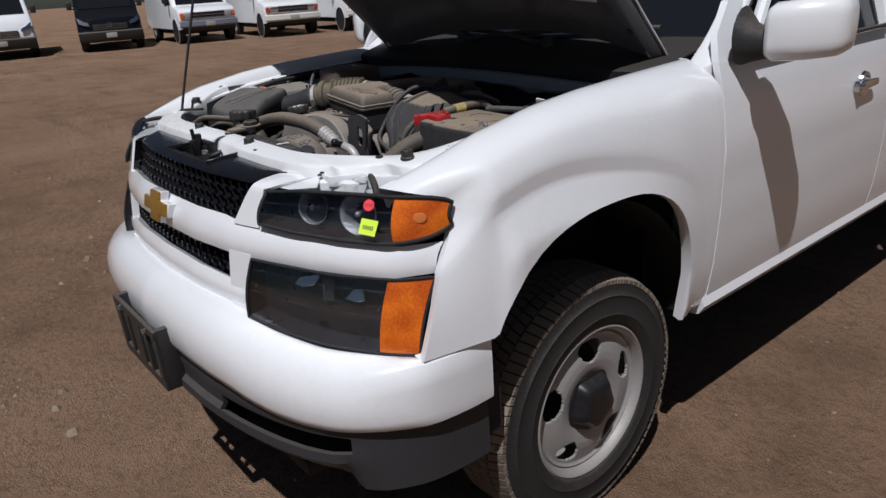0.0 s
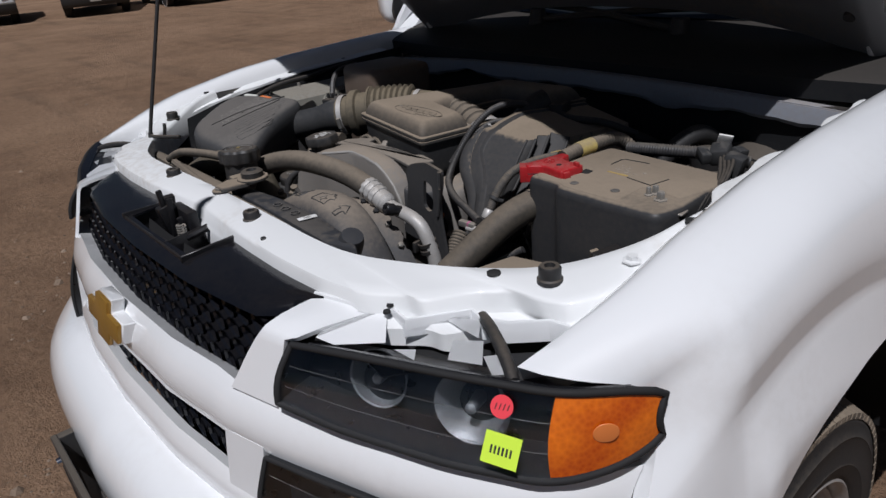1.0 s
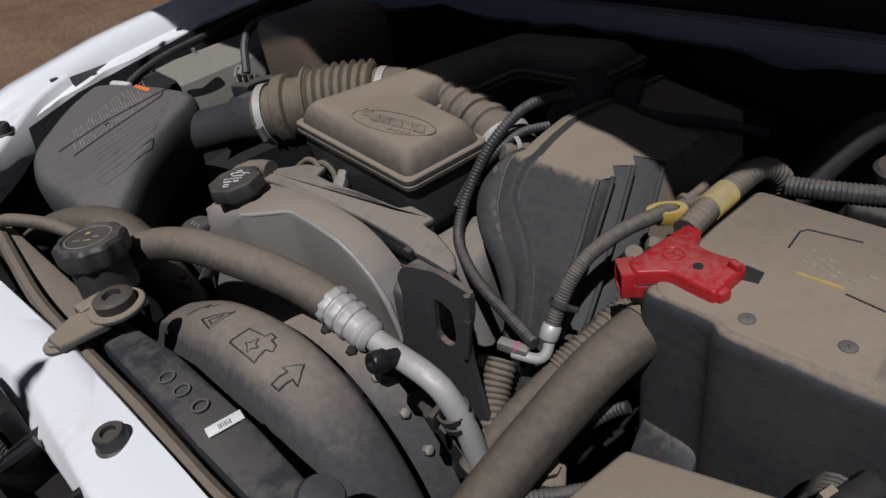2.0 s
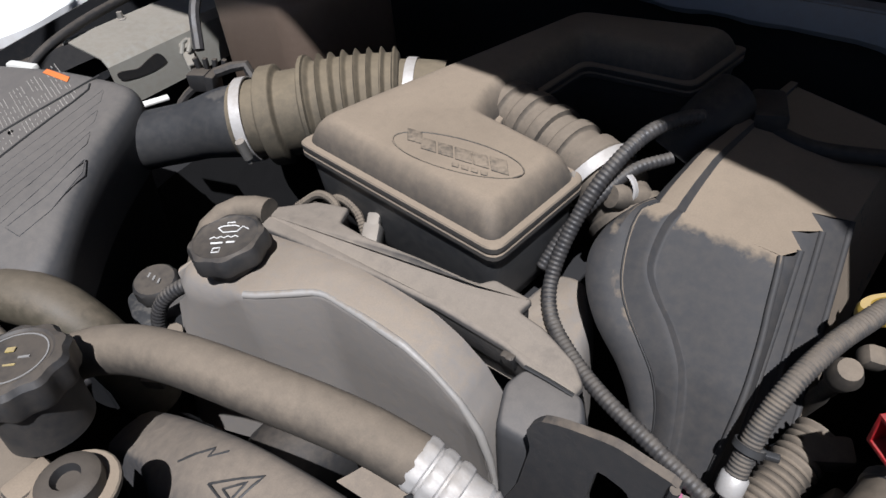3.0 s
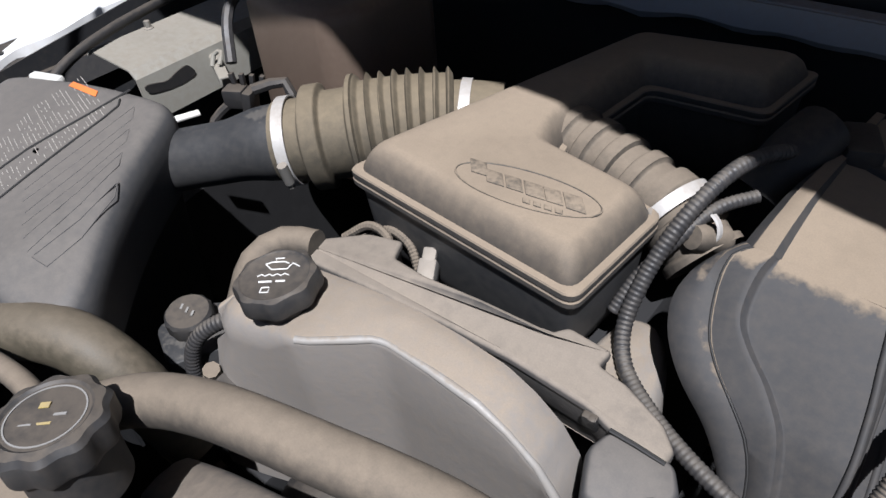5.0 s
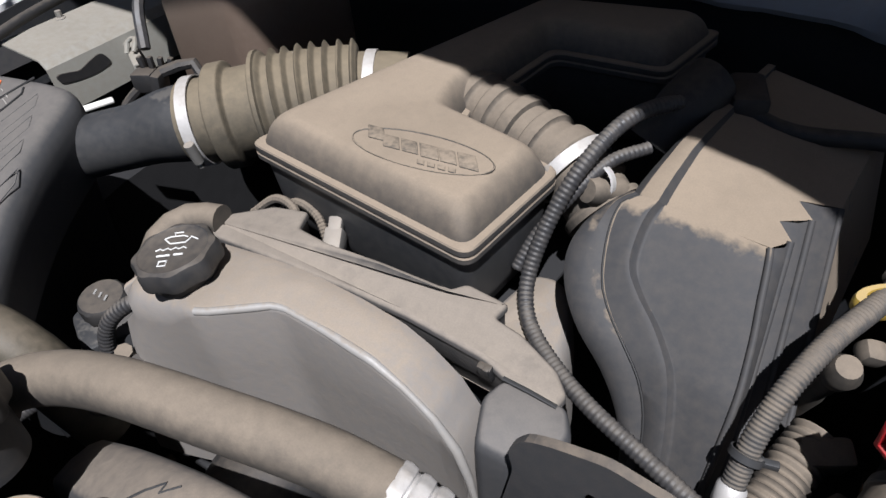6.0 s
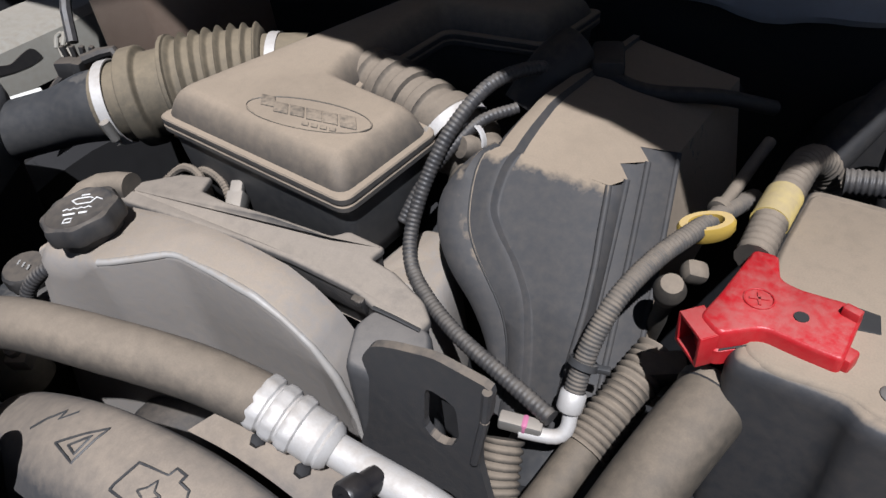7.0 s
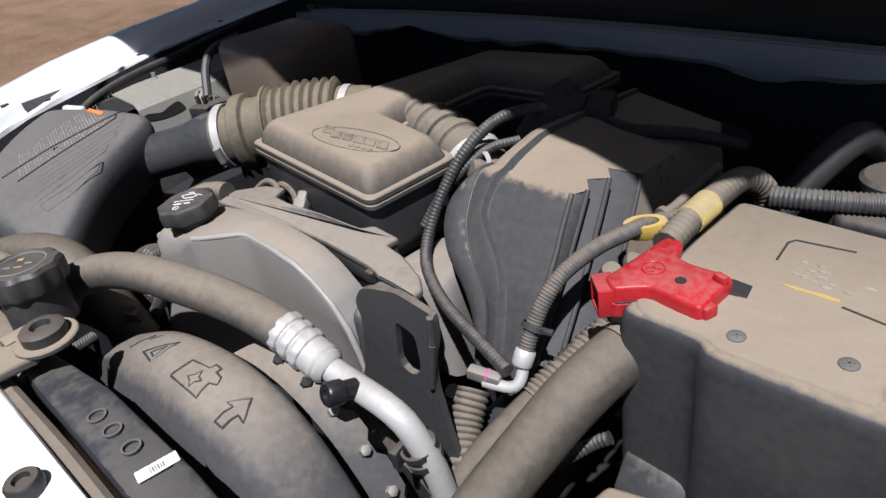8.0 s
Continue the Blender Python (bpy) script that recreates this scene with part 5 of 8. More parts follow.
for x in (0.110, 0.136, 0.166):
    bm = bmesh.new()
    lathe(bm, [(0.0075, 0), (0.0075, 0.0015), (0.006, 0.0015), (0.006, 0)], pose(x, -0.497 + 0.01 * (x - 0.1), 1.0785), 20)
    part("moulded_ring", bm, AIRBOX, radiator)

cap = new("radiator_cap")
cap.parent = truck
tagged(cap, "dusty black ribbed pressure cap with worn yellow print")
bm = bmesh.new()
lathe(bm, [(0.030, -0.06), (0.030, -0.022), (0.0345, -0.020), (0.036, -0.016), (0.036, 0.000), (0.033, 0.004), (0.028, 0.0055), (0.026, 0.004), (0.0, 0.004)], pose(-0.097, -0.458, 1.125, -3, -3, 0), 60, lambda a, r: 1.0 + (0.045 * math.cos(10 * a) if r > 0.0325 else 0))
part("cap_body", bm, CAP_BLACK, cap, angle=30)
bm = bmesh.new()
lathe(bm, [(0.0240, 0.0042), (0.0240, 0.0047), (0.0230, 0.0047), (0.0230, 0.0042)], pose(-0.097, -0.458, 1.125, -3, -3, 0), 40)
part("printed_ring", bm, DIM_PRINT, cap)
for k, (x, y, w, h) in enumerate(((-0.008, 0.004, 0.008, 0.007), (0.006, 0.006, 0.010, 0.003), (0.004, -0.004, 0.012, 0.003), (-0.004, -0.011, 0.010, 0.002))):
    bm = bmesh.new()
    box(bm, (w * 0.8, h * 0.6, 0.0006), pose(-0.097 + x, -0.458 + y, 1.1293, -3, -3, 40))
    part("printed_mark", bm, DIM_PRINT if k % 2 else YELLOW_TAPE, cap)

mount = new("radiator_mount")
mount.parent = truck
tagged(mount, "black steel radiator mount with rubber grommet")
bm = bmesh.new()
prism(bm, disc_outline(0.003, -0.484, 0.027) , 1.098, 1.103, 0.001, 1)
prism(bm, [(-0.020, -0.490), (0.020, -0.500), (0.012, -0.545), (-0.012, -0.548), (-0.026, -0.52)], 1.091, 1.100, 0.002, 1)
prism(bm, disc_outline(-0.006, -0.541, 0.0145), 1.0885, 1.0935, 0.001, 1)
box(bm, (0.02, 0.03, 0.035), pose(-0.028, -0.497, 1.085), 0.004)
part("mount_plate", bm, ENGINE_PLASTIC, mount)
bm = bmesh.new()
lathe(bm, [(0.019, 0.0), (0.019, 0.010), (0.015, 0.013), (0.009, 0.013), (0.007, 0.008), (0.0, 0.008)], pose(0.003, -0.484, 1.102), 28)
part("grommet", bm, BLACK, mount)
bm = bmesh.new()
lathe(bm, [(0.009, 0), (0.009, 0.004), (0.005, 0.005), (0, 0.003)], pose(-0.006, -0.541, 1.093), 18)
part("mount_bolt", bm, STEEL, mount)

pipe("overflow_hose", [(-0.13, -0.452, 1.098), (-0.19, -0.448, 1.092), (-0.26, -0.458, 1.090), (-0.33, -0.485, 1.088), (-0.37, -0.50, 1.07)], 0.0085, truck, RUBBER, "thin dusty overflow hose")

SH = [(-0.135, 0.972), (-0.07, 1.012), (0.0, 1.046), (0.04, 1.061), (0.075, 1.070), (0.11, 1.076), (0.15, 1.078), (0.19, 1.069), (0.225, 1.048), (0.255, 1.014), (0.28, 0.970), (0.297, 0.92), (0.305, 0.84)]


def shroud_drop(y):
    """How far the shroud's skin lies under its crest at each depth."""
    return interp([(-0.470, 0.075), (-0.466, 0.052), (-0.458, 0.027), (-0.446, 0.010), (-0.432, 0.0025), (-0.415, 0.0), (-0.398, 0.001), (-0.389, 0.005), (-0.385, 0.012), (-0.383, 0.05)], y)[0]


bm = bmesh.new()
rows = []
crest = [(x, 0, z) for x, z in SH]
for p in curve(crest, 0.012):
    n_in = Vector((0.10 - p.x, 0, 0.80 - p.z)).normalized()
    inset = 0.016 * smooth01((-0.02 - p.x) / 0.05)
    rows.append([(p.x + n_in.x * shroud_drop(y), y + inset * smooth01((-0.43 - y) / 0.03), p.z + n_in.z * shroud_drop(y)) for y in (-0.470, -0.466, -0.462, -0.458, -0.452, -0.446, -0.439, -0.432, -0.423, -0.415, -0.406, -0.398, -0.393, -0.389, -0.386, -0.385, -0.383)])
sheet(bm, rows, 0.004)
shroud = part("fan_shroud", bm, SHROUD, truck, "dust-covered black plastic fan shroud with moulded warning marks", angle=50)


def on_shroud(x, y):
    return (x, y, interp(SH, x)[0] - shroud_drop(y) + 0.0004)


MARKS = {
    "triangle_mark": [(0.036, -0.427), (0.070, -0.405), (0.066, -0.433), (0.036, -0.427)],
    "inner_triangle_mark": [(0.050, -0.425), (0.063, -0.414), (0.062, -0.428), (0.050, -0.425)],
    "frame_mark": [(0.110, -0.435), (0.115, -0.415), (0.139, -0.413), (0.140, -0.407), (0.149, -0.408), (0.149, -0.413), (0.157, -0.414), (0.160, -0.420), (0.153, -0.423), (0.154, -0.437), (0.110, -0.435)],
    "star_mark": [(0.128, -0.428), (0.133, -0.424), (0.136, -0.418), (0.139, -0.424), (0.145, -0.425), (0.140, -0.429), (0.139, -0.434), (0.134, -0.430), (0.128, -0.428)],
    "arrow_mark": [(0.181, -0.440), (0.185, -0.424), (0.178, -0.425), (0.190, -0.410), (0.200, -0.427), (0.193, -0.426), (0.190, -0.440), (0.181, -0.440)],
    "stroke_mark": [(-0.010, -0.424), (0.012, -0.404), (0.014, -0.412), (0.026, -0.402)],
}
for name, pts in MARKS.items():
    bm = bmesh.new()
    dense = []
    for a, b in zip(pts, pts[1:]):
        dense += [tuple(p + (q - p) * k / 6 for p, q in zip(a, b)) for k in range(6)]
    dense.append(pts[-1])
    tube(bm, [on_shroud(*p) for p in dense], 0.0010, 6, raw=True)
    part(name, bm, CHARCOAL, shroud)
bm = bmesh.new()
path = [(x, z) for x, z in SH if 0.08 < x < 0.30]
rows = []
for p in curve([(x, 0, z) for x, z in path], 0.006):
    bite = 0.006 * (math.sin(p.x * 210) > 0.55)
    rows.append([(p.x - 0.012, -0.374, p.z - 0.030), (p.x - 0.004, -0.362, p.z - 0.026), (p.x, -0.346 - bite, p.z - 0.028), (p.x - 0.002, -0.344 - bite, p.z - 0.040)])
sheet(bm, rows, 0.002)
part("rear_flange", bm, SHROUD, shroud, "dusty metal flange behind the shroud", angle=50)
for x in (0.150, 0.185, 0.215, 0.245, 0.268):
    bm = bmesh.new()
    z = interp(SH, x)[0] - 0.026
    lathe(bm, [(0.005, 0), (0.005, 0.006), (0.003, 0.007), (0, 0.007)], pose(x, -0.360, z - 0.002, 0, 30 + 200 * (x - 0.15), 0), 6)
    part("flange_bolt", bm, STEEL if x > 0.2 else DARK, shroud)

# ---- air filter box and intake duct ----
airbox = new("air_filter_box")
airbox.parent = truck
tagged(airbox, "dusty black air filter box with grooved sloping lid")
AIR_PLAN = fillet([(-0.352, -0.182), (-0.332, -0.215), (-0.285, -0.300), (-0.226, -0.388), (-0.262, -0.415), (-0.400, -0.420), (-0.490, -0.392), (-0.572, -0.300), (-0.602, -0.240), (-0.585, -0.222), (-0.47, -0.196)][::-1], 0.036, 6)


def lid_z(x, y):
    """The lid's gently sloping, slightly domed top."""
    v = (-0.19 - y) / 0.2
    return 1.137 - 0.024 * v - 0.010 * v * v - 0.035 * max(0.0, -0.42 - x) ** 1.2 - 0.30 * max(0.0, x + 0.31) * max(0.0, v)


bm = bmesh.new()
rows = [[(x, y, lid_z(x, y) + h) for x, y in grown(AIR_PLAN, d)] for d, h in ((-0.002, -0.085), (0.002, -0.060), (0.0045, -0.035), (0.0050, -0.022), (0.0040, -0.014), (0.0015, -0.008), (-0.0025, -0.0035), (-0.0075, -0.0010), (-0.013, 0.0))]
inner = grown(AIR_PLAN, -0.013)
mid_x, mid_y = sum(p[0] for p in inner) / len(inner), sum(p[1] for p in inner) / len(inner)
for k in range(1, 17):
    f = 1 - k / 16.5
    ring = [(mid_x + (x - mid_x) * f, mid_y + (y - mid_y) * f) for x, y in inner]
    rows.append([(x, y, lid_z(x, y)) for x, y in ring])
loft(bm, rows, True)
part("filter_lid", bm, AIRBOX, airbox, "grooved lid", angle=60)
bm = bmesh.new()
stack(bm, AIR_PLAN, [(-0.024, -0.24), (-0.020, -0.14), (-0.014, -0.075), (-0.012, -0.070)], lambda x, y: 1.11, True)
# Shade below the lid's overhang is painted in as near-black.
part("filter_base", bm, BAY_SHADE, airbox, "lower half, near-black for the shade under the lid")


def lid_line(pts, lift=0.0):
    out = []
    for (x0, y0), (x1, y1) in zip(pts, pts[1:]):
        out += [Vector((x0 + (x1 - x0) * k / 8, y0 + (y1 - y0) * k / 8, 0)) for k in range(8)]
    out.append(Vector((pts[-1][0], pts[-1][1], 0)))
    return [Vector((p.x, p.y, lid_z(p.x, p.y) + lift)) for p in out]


for pts in ([(-0.372, -0.335), (-0.374, -0.270), (-0.380, -0.206), (-0.363, -0.221), (-0.357, -0.280), (-0.358, -0.345)], [(-0.342, -0.352), (-0.344, -0.290), (-0.352, -0.232), (-0.337, -0.246), (-0.330, -0.300), (-0.330, -0.362)], [(-0.314, -0.370), (-0.318, -0.310), (-0.326, -0.258), (-0.312, -0.272), (-0.303, -0.320), (-0.300, -0.376)], [(-0.293, -0.374), (-0.290, -0.330), (-0.296, -0.285), (-0.284, -0.298), (-0.274, -0.340), (-0.276, -0.374), (-0.293, -0.376)]):
    bm = bmesh.new()
    tube(bm, lid_line(pts, -0.0001), 0.0006, 6, raw=True)
    part("groove", bm, AIRBOX, airbox)
for pts in ([(-0.426, -0.372), (-0.426, -0.301), (-0.416, -0.241), (-0.411, -0.190)], [(-0.384, -0.366), (-0.387, -0.324), (-0.393, -0.235), (-0.397, -0.214), (-0.406, -0.206)]):
    bm = bmesh.new()
    tube(bm, lid_line(pts, 0.0004), 0.0012, 6, raw=True)
    part("groove", bm, PRINT_AND_GAPS, airbox)
rng = random.Random(4)
bm = bmesh.new()
for k in range(30):
    f = k / 29
    y = -0.226 - 0.130 * f
    x = -0.398 + 0.006 * f
    left = -0.492 + 0.024 * smooth01((f - 0.35) / 0.6)
    if k % 5 == 4:
        left += 0.035
    while x > left:
        w = rng.uniform(0.002, 0.006)
        if rng.random() > 0.30 and abs(x + 0.418 + 0.06 * (-0.24 - y)) > 0.005:
            tube(bm, lid_line([(x, y + 0.30 * (-0.40 - x)), (x - w, y + 0.30 * (-0.40 - x + w))], 0.0003), 0.0005, 4, raw=True)
        x -= w + rng.uniform(0.0012, 0.003)
tagged(part("label_print", bm, GREY_PRINT, airbox, "rows of worn pale print"), kind="stuff")
bm = bmesh.new()
stack(bm, [(-0.490, -0.2153), (-0.437, -0.2153), (-0.444, -0.2077), (-0.492, -0.2081)], [(0.0, 0.0006), (0.0, 0.0012), (-0.0002, 0.0013)], lid_z)
part("orange_flash", bm, ORANGE, airbox, "orange warning flash")
bm = bmesh.new()
box(bm, (0.046, 0.012, 0.012), pose(-0.545, -0.213, 1.126, 0, 0, 14), 0.004)
part("lid_clip", bm, WHITE_PLASTIC, airbox, "white plastic clip")

duct = new("intake_duct")
duct.parent = truck
tagged(duct, "black intake pipe with steel clamps and dusty bellows")
bm = bmesh.new()
tube(bm, [(-0.366, -0.214, 1.074), (-0.330, -0.192, 1.083), (-0.295, -0.172, 1.091), (-0.262, -0.152, 1.100), (-0.235, -0.136, 1.104)], lambda f, s: 0.0315 + 0.0060 * smooth01((f - 0.55) / 0.35), 32, 0.006)
part("sensor_pipe", bm, CHARCOAL, duct, "smooth black pipe")


def clamp(at, to, r, w, parent):
    bm = bmesh.new()
    lathe(bm, [(r, -w / 2), (r + 0.0015, -w / 2), (r + 0.0015, w / 2), (r, w / 2)], along(at, to), 40)
    part("clamp_band", bm, ALU, parent, "bright steel clamp band")
    bm = bmesh.new()
    m = along(at, to)
    d = (m.to_3x3().inverted() @ Vector((0.5, -0.75, -0.15)))
    d.z = 0
    d.normalize()
    tang = Vector((-d.y, d.x, 0))
    c = d * (r + 0.005)
    tube(bm, [m @ (c - tang * 0.011), m @ (c + tang * 0.011)], 0.005, 10, raw=True)
    tube(bm, [m @ (c + tang * 0.011), m @ (c + tang * 0.017)], 0.0035, 6, raw=True)
    part("clamp_screw", bm, STEEL, parent)


clamp(Vector((-0.234, -0.136, 1.1045)), Vector((-0.209, -0.118, 1.108)), 0.0425, 0.011, duct)
bm = bmesh.new()
BELLOWS = [(-0.243, -0.142, 1.103), (-0.220, -0.126, 1.106), (-0.198, -0.109, 1.109), (-0.174, -0.090, 1.112), (-0.150, -0.070, 1.114), (-0.125, -0.050, 1.114), (-0.098, -0.030, 1.112), (-0.070, -0.014, 1.110)]


def bellows_radius(f, s):
    if f < 0.13:
        return 0.0405
    if f < 0.19:
        return 0.0405 + 0.0110 * smooth01((f - 0.13) / 0.02)
    if f < 0.24:
        return 0.0515 - 0.0080 * smooth01((f - 0.215) / 0.02)
    if f < 0.34:
        return 0.0435
    if f < 0.375:
        return 0.0435 + 0.0110 * smooth01((f - 0.34) / 0.015)
    if f < 0.78:
        ph = (f - 0.375) / 0.405 * 7.5
        return 0.0470 + 0.0065 * (1 - min(1.0, abs((ph % 1.0) - 0.12) / 0.33)) if (ph % 1.0) < 0.45 else 0.0470
    return 0.0405


tube(bm, BELLOWS, bellows_radius, 40, 0.0009)
part("bellows", bm, BELLOWS_RUBBER, duct, "dusty ribbed rubber bellows", angle=70)
clamp(Vector((-0.100, -0.0315, 1.112)), Vector((-0.07, -0.014, 1.110)), 0.0412, 0.010, duct)
bm = bmesh.new()
box(bm, (0.024, 0.020, 0.022), pose(-0.345, -0.112, 1.112, 0, 0, 25), 0.003)
box(bm, (0.010, 0.024, 0.034), pose(-0.322, -0.112, 1.110, 0, 10, 25), 0.002)
for k in range(4):
    box(bm, (0.005, 0.006, 0.014), pose(-0.352 + 0.011 * k, -0.106 + 0.004 * k, 1.128, 0, 8 * (k - 1), 25), 0.001)
tube(bm, [(-0.318, -0.108, 1.125), (-0.292, -0.085, 1.130), (-0.278, -0.095, 1.105), (-0.285, -0.12, 1.08)], 0.006, 8)
tube(bm, [(-0.350, -0.120, 1.105), (-0.362, -0.135, 1.09), (-0.36, -0.15, 1.07)], 0.005, 8)
part("sensor_plug", bm, BLACK, duct, "black sensor plug")
bm = bmesh.new()
box(bm, (0.036, 0.010, 0.004), pose(-0.430, -0.132, 1.072, 10, 0, 66), 0.0015)
part("sensor_tag", bm, WHITE_PLASTIC, duct, "white sensor tag")

# ---- intake resonator ----


def tilt_z(x):
    return 1.121 - 0.075 * x


box_outline = [(-0.121, -0.168), (0.103, -0.187), (0.114, -0.068), (0.013, -0.052), (0.007, -0.026), (0.022, 0.108), (0.132, 0.128), (0.148, 0.236), (-0.028, 0.178)]
resonator = new("intake_resonator")
resonator.parent = truck
tagged(resonator, "dust-coated black intake resonator with an oval mark on its lid")
bm = bmesh.new()
stack(bm, box_outline, [(-0.0035, -0.002), (-0.0040, 0.003), (-0.0075, 0.0130), (-0.0100, 0.0180), (-0.0135, 0.0228), (-0.0172, 0.0258), (-0.0215, 0.0274)], lambda x, y: tilt_z(x), False, 0.013)
part("lid", bm, ENGINE_PLASTIC, resonator, "dusty lid", angle=60)
for d, z0, z1 in ((0.0026, -0.0062, 0.0006), (0.0012, -0.0078, -0.0055), (0.0026, -0.0135, -0.0072)):
    bm = bmesh.new()
    stack(bm, box_outline, [(d - 0.004, z0), (d - 0.0008, z0), (d, z0 + 0.001), (d, z1 - 0.0012), (d - 0.0010, z1), (d - 0.006, z1 + 0.0004)], lambda x, y: tilt_z(x), True, 0.013)
    part("rim", bm, CHARCOAL if d < 0.002 else ENGINE_PLASTIC, resonator)
bm = bmesh.new()
stack(bm, [(x * 0.985, y) for x, y in box_outline], [(-0.022, -0.100), (-0.010, -0.088), (-0.0055, -0.070), (-0.0025, -0.030), (-0.0012, -0.013)], lambda x, y: tilt_z(x), True, 0.013)
part("lower_body", bm, CHARCOAL, resonator, "lower half, near-black for the shade under the lid with mud splashes")
# oval mark and its slanted strokes
C0 = Vector((0.032, -0.134))


def on_top(u, v):
    a = radians(9)
    x, y = C0.x + u * math.cos(a) - v * math.sin(a), C0.y + u * math.sin(a) + v * math.cos(a)
    return (x, y, tilt_z(x) + 0.0275)


bm = bmesh.new()
tube(bm, [on_top(0.059 * math.cos(2 * math.pi * k / 48), 0.0215 * math.sin(2 * math.pi * k / 48)) for k in range(49)], 0.0008, 6, raw=True)
part("oval_mark", bm, DARK_MARK, resonator)
for k, (w, lo, hi) in enumerate(((0.0085, 0.000, 0.0155), (0.0085, -0.006, 0.0085), (0.0080, -0.006, 0.0085), (0.0095, -0.007, 0.0085), (0.0080, -0.007, 0.0085), (0.0095, -0.008, 0.0090))):
    u = -0.046 + 0.0162 * k
    lean = 0.55 * (hi - lo)
    bm = bmesh.new()
    prism(bm, [on_top(u, lo)[:2], on_top(u + w + 0.0058, lo)[:2], on_top(u + w + 0.0058 - lean, hi)[:2], on_top(u - lean, hi)[:2]], lambda x, y: tilt_z(x) + 0.0262, lambda x, y: tilt_z(x) + 0.0284, 0.0006, 2)
    part("raised_stroke", bm, DARK_MARK, resonator, "raised mark darker than the lid")
for k in range(4):
    bm = bmesh.new()
    u = 0.004 + 0.0085 * k
    prism(bm, [on_top(u, -0.0165)[:2], on_top(u + 0.006, -0.0165)[:2], on_top(u + 0.004, -0.0115)[:2], on_top(u - 0.002, -0.0115)[:2]], lambda x, y: tilt_z(x) + 0.0262, lambda x, y: tilt_z(x) + 0.0283, 0.0003, 1)
    part("raised_stroke", bm, DARK_MARK, resonator)
bm = bmesh.new()
tube(bm, [(-0.005, 0.000, 1.108), (0.040, -0.012, 1.104), (0.080, -0.024, 1.098), (0.118, -0.036, 1.090), (0.15, -0.05, 1.07)], lambda f, s: 0.030 + 0.0045 * smooth01(0.5 + 2.2 * math.sin(2 * math.pi * s / 0.027)), 32, 0.0015)
part("runner_bellows", bm, RUBBER, resonator, "dusty ribbed runner", angle=60)
clamp(Vector((0.112, -0.034, 1.092)), Vector((0.14, -0.045, 1.078)), 0.0350, 0.011, resonator)

# ---- engine front cover with oil cap ----
ZR = [(-0.147, 1.070), (-0.138, 1.077), (-0.10, 1.086), (-0.050, 1.0935), (0.000, 1.0980), (0.008, 1.0978), (0.050, 1.0945), (0.086, 1.0880), (0.112, 1.0750), (0.134, 1.0570), (0.150, 1.0330), (0.160, 1.000), (0.164, 0.95)]
YF = [(-0.147, -0.312), (-0.128, -0.320), (-0.050, -0.314), (-0.040, -0.310), (0.002, -0.284), (0.012, -0.282), (0.09, -0.283), (0.164, -0.284)]


def cover_x():
    xs = [-0.147, -0.143, -0.138, -0.132, -0.126, -0.118]
    xs += [-0.11 + 0.0055 * k for k in range(41)]
    xs += [0.119, 0.124, 0.129, 0.134, 0.138, 0.142, 0.146, 0.150, 0.154, 0.158, 0.161, 0.164]
    return xs


bm = bmesh.new()
rows, worn = [], []
for x in cover_x():
    z, y = interp(ZR, x)[0], interp(YF, x)[0]
    soft = 1 + 3.5 * smooth01((-0.045 - x) / 0.05)
    down = smooth01((x - 0.08) / 0.08)
    out = smooth01((-0.04 - x) / 0.09)
    rows.append([(x - 0.050 * out, y + 0.010 - 0.030 * out, 0.86), (x - 0.034 * out, y + 0.006 - 0.020 * out, 0.93), (x - 0.010 * out, y + 0.0015 - 0.006 * out, min(z - 0.02, 1.03)), (x, y - 0.0008, z - 0.0065 * soft), (x - 0.0006 * down, y, z - 0.0030 * soft), (x - 0.0012 * down, y + 0.0022 * soft, z - 0.0008 * soft), (x - 0.002 * down, y + 0.006 * soft, z),
                 (x - 0.003 * down, y + 0.022, z + 0.0012), (x - 0.004 * down, -0.252, z + 0.0004), (x - 0.004 * down, -0.243, z - 0.003), (x - 0.004 * down, -0.240, z - 0.06)])
    if x > -0.052:
        worn.append(Vector((x - 0.0014 * down, y + 0.0024, z - 0.0030)))
sheet(bm, rows, 0.004)
fresh = bmesh.new()
prism(fresh, [(-0.153, -0.306), (-0.149, -0.311), (-0.145, -0.20), (-0.151, -0.20)], 0.99, 1.066, 0.002, 2)
add(bm, fresh)
cover = part("engine_front_cover", bm, METAL_COVER, truck, "dusty cast aluminium engine front cover", angle=60)
# Paler bead paints the edge's highlight along with its bare metal.
bm = bmesh.new()
tube(bm, worn, lambda f, s: 0.0031 + 0.0005 * math.sin(s * 60) * smooth01(f * 4), 14, raw=True)
part("worn_edge", bm, WORN_METAL, cover, "edge rubbed to bare metal, its highlight put in as a paler bead")

oil = new("oil_filler_cap")
oil.parent = truck
tagged(oil, "black lobed oil filler cap with white oil can symbol")
OC = pose(-0.088, -0.287, 1.098, 3, -4, 0) @ Matrix.Scale(0.93, 4)
bm = bmesh.new()
lathe(bm, [(0.027, -0.010), (0.027, 0.000), (0.0335, 0.001), (0.0345, 0.004), (0.0342, 0.014), (0.0325, 0.018), (0.029, 0.0195), (0.0275, 0.0185), (0.0, 0.0185)], OC, 72, lambda a, r: 1.0 + (0.05 * max(-0.6, math.cos(8 * a)) if r > 0.03 else 0))
part("cap_body", bm, CAP_BLACK, oil, angle=35)
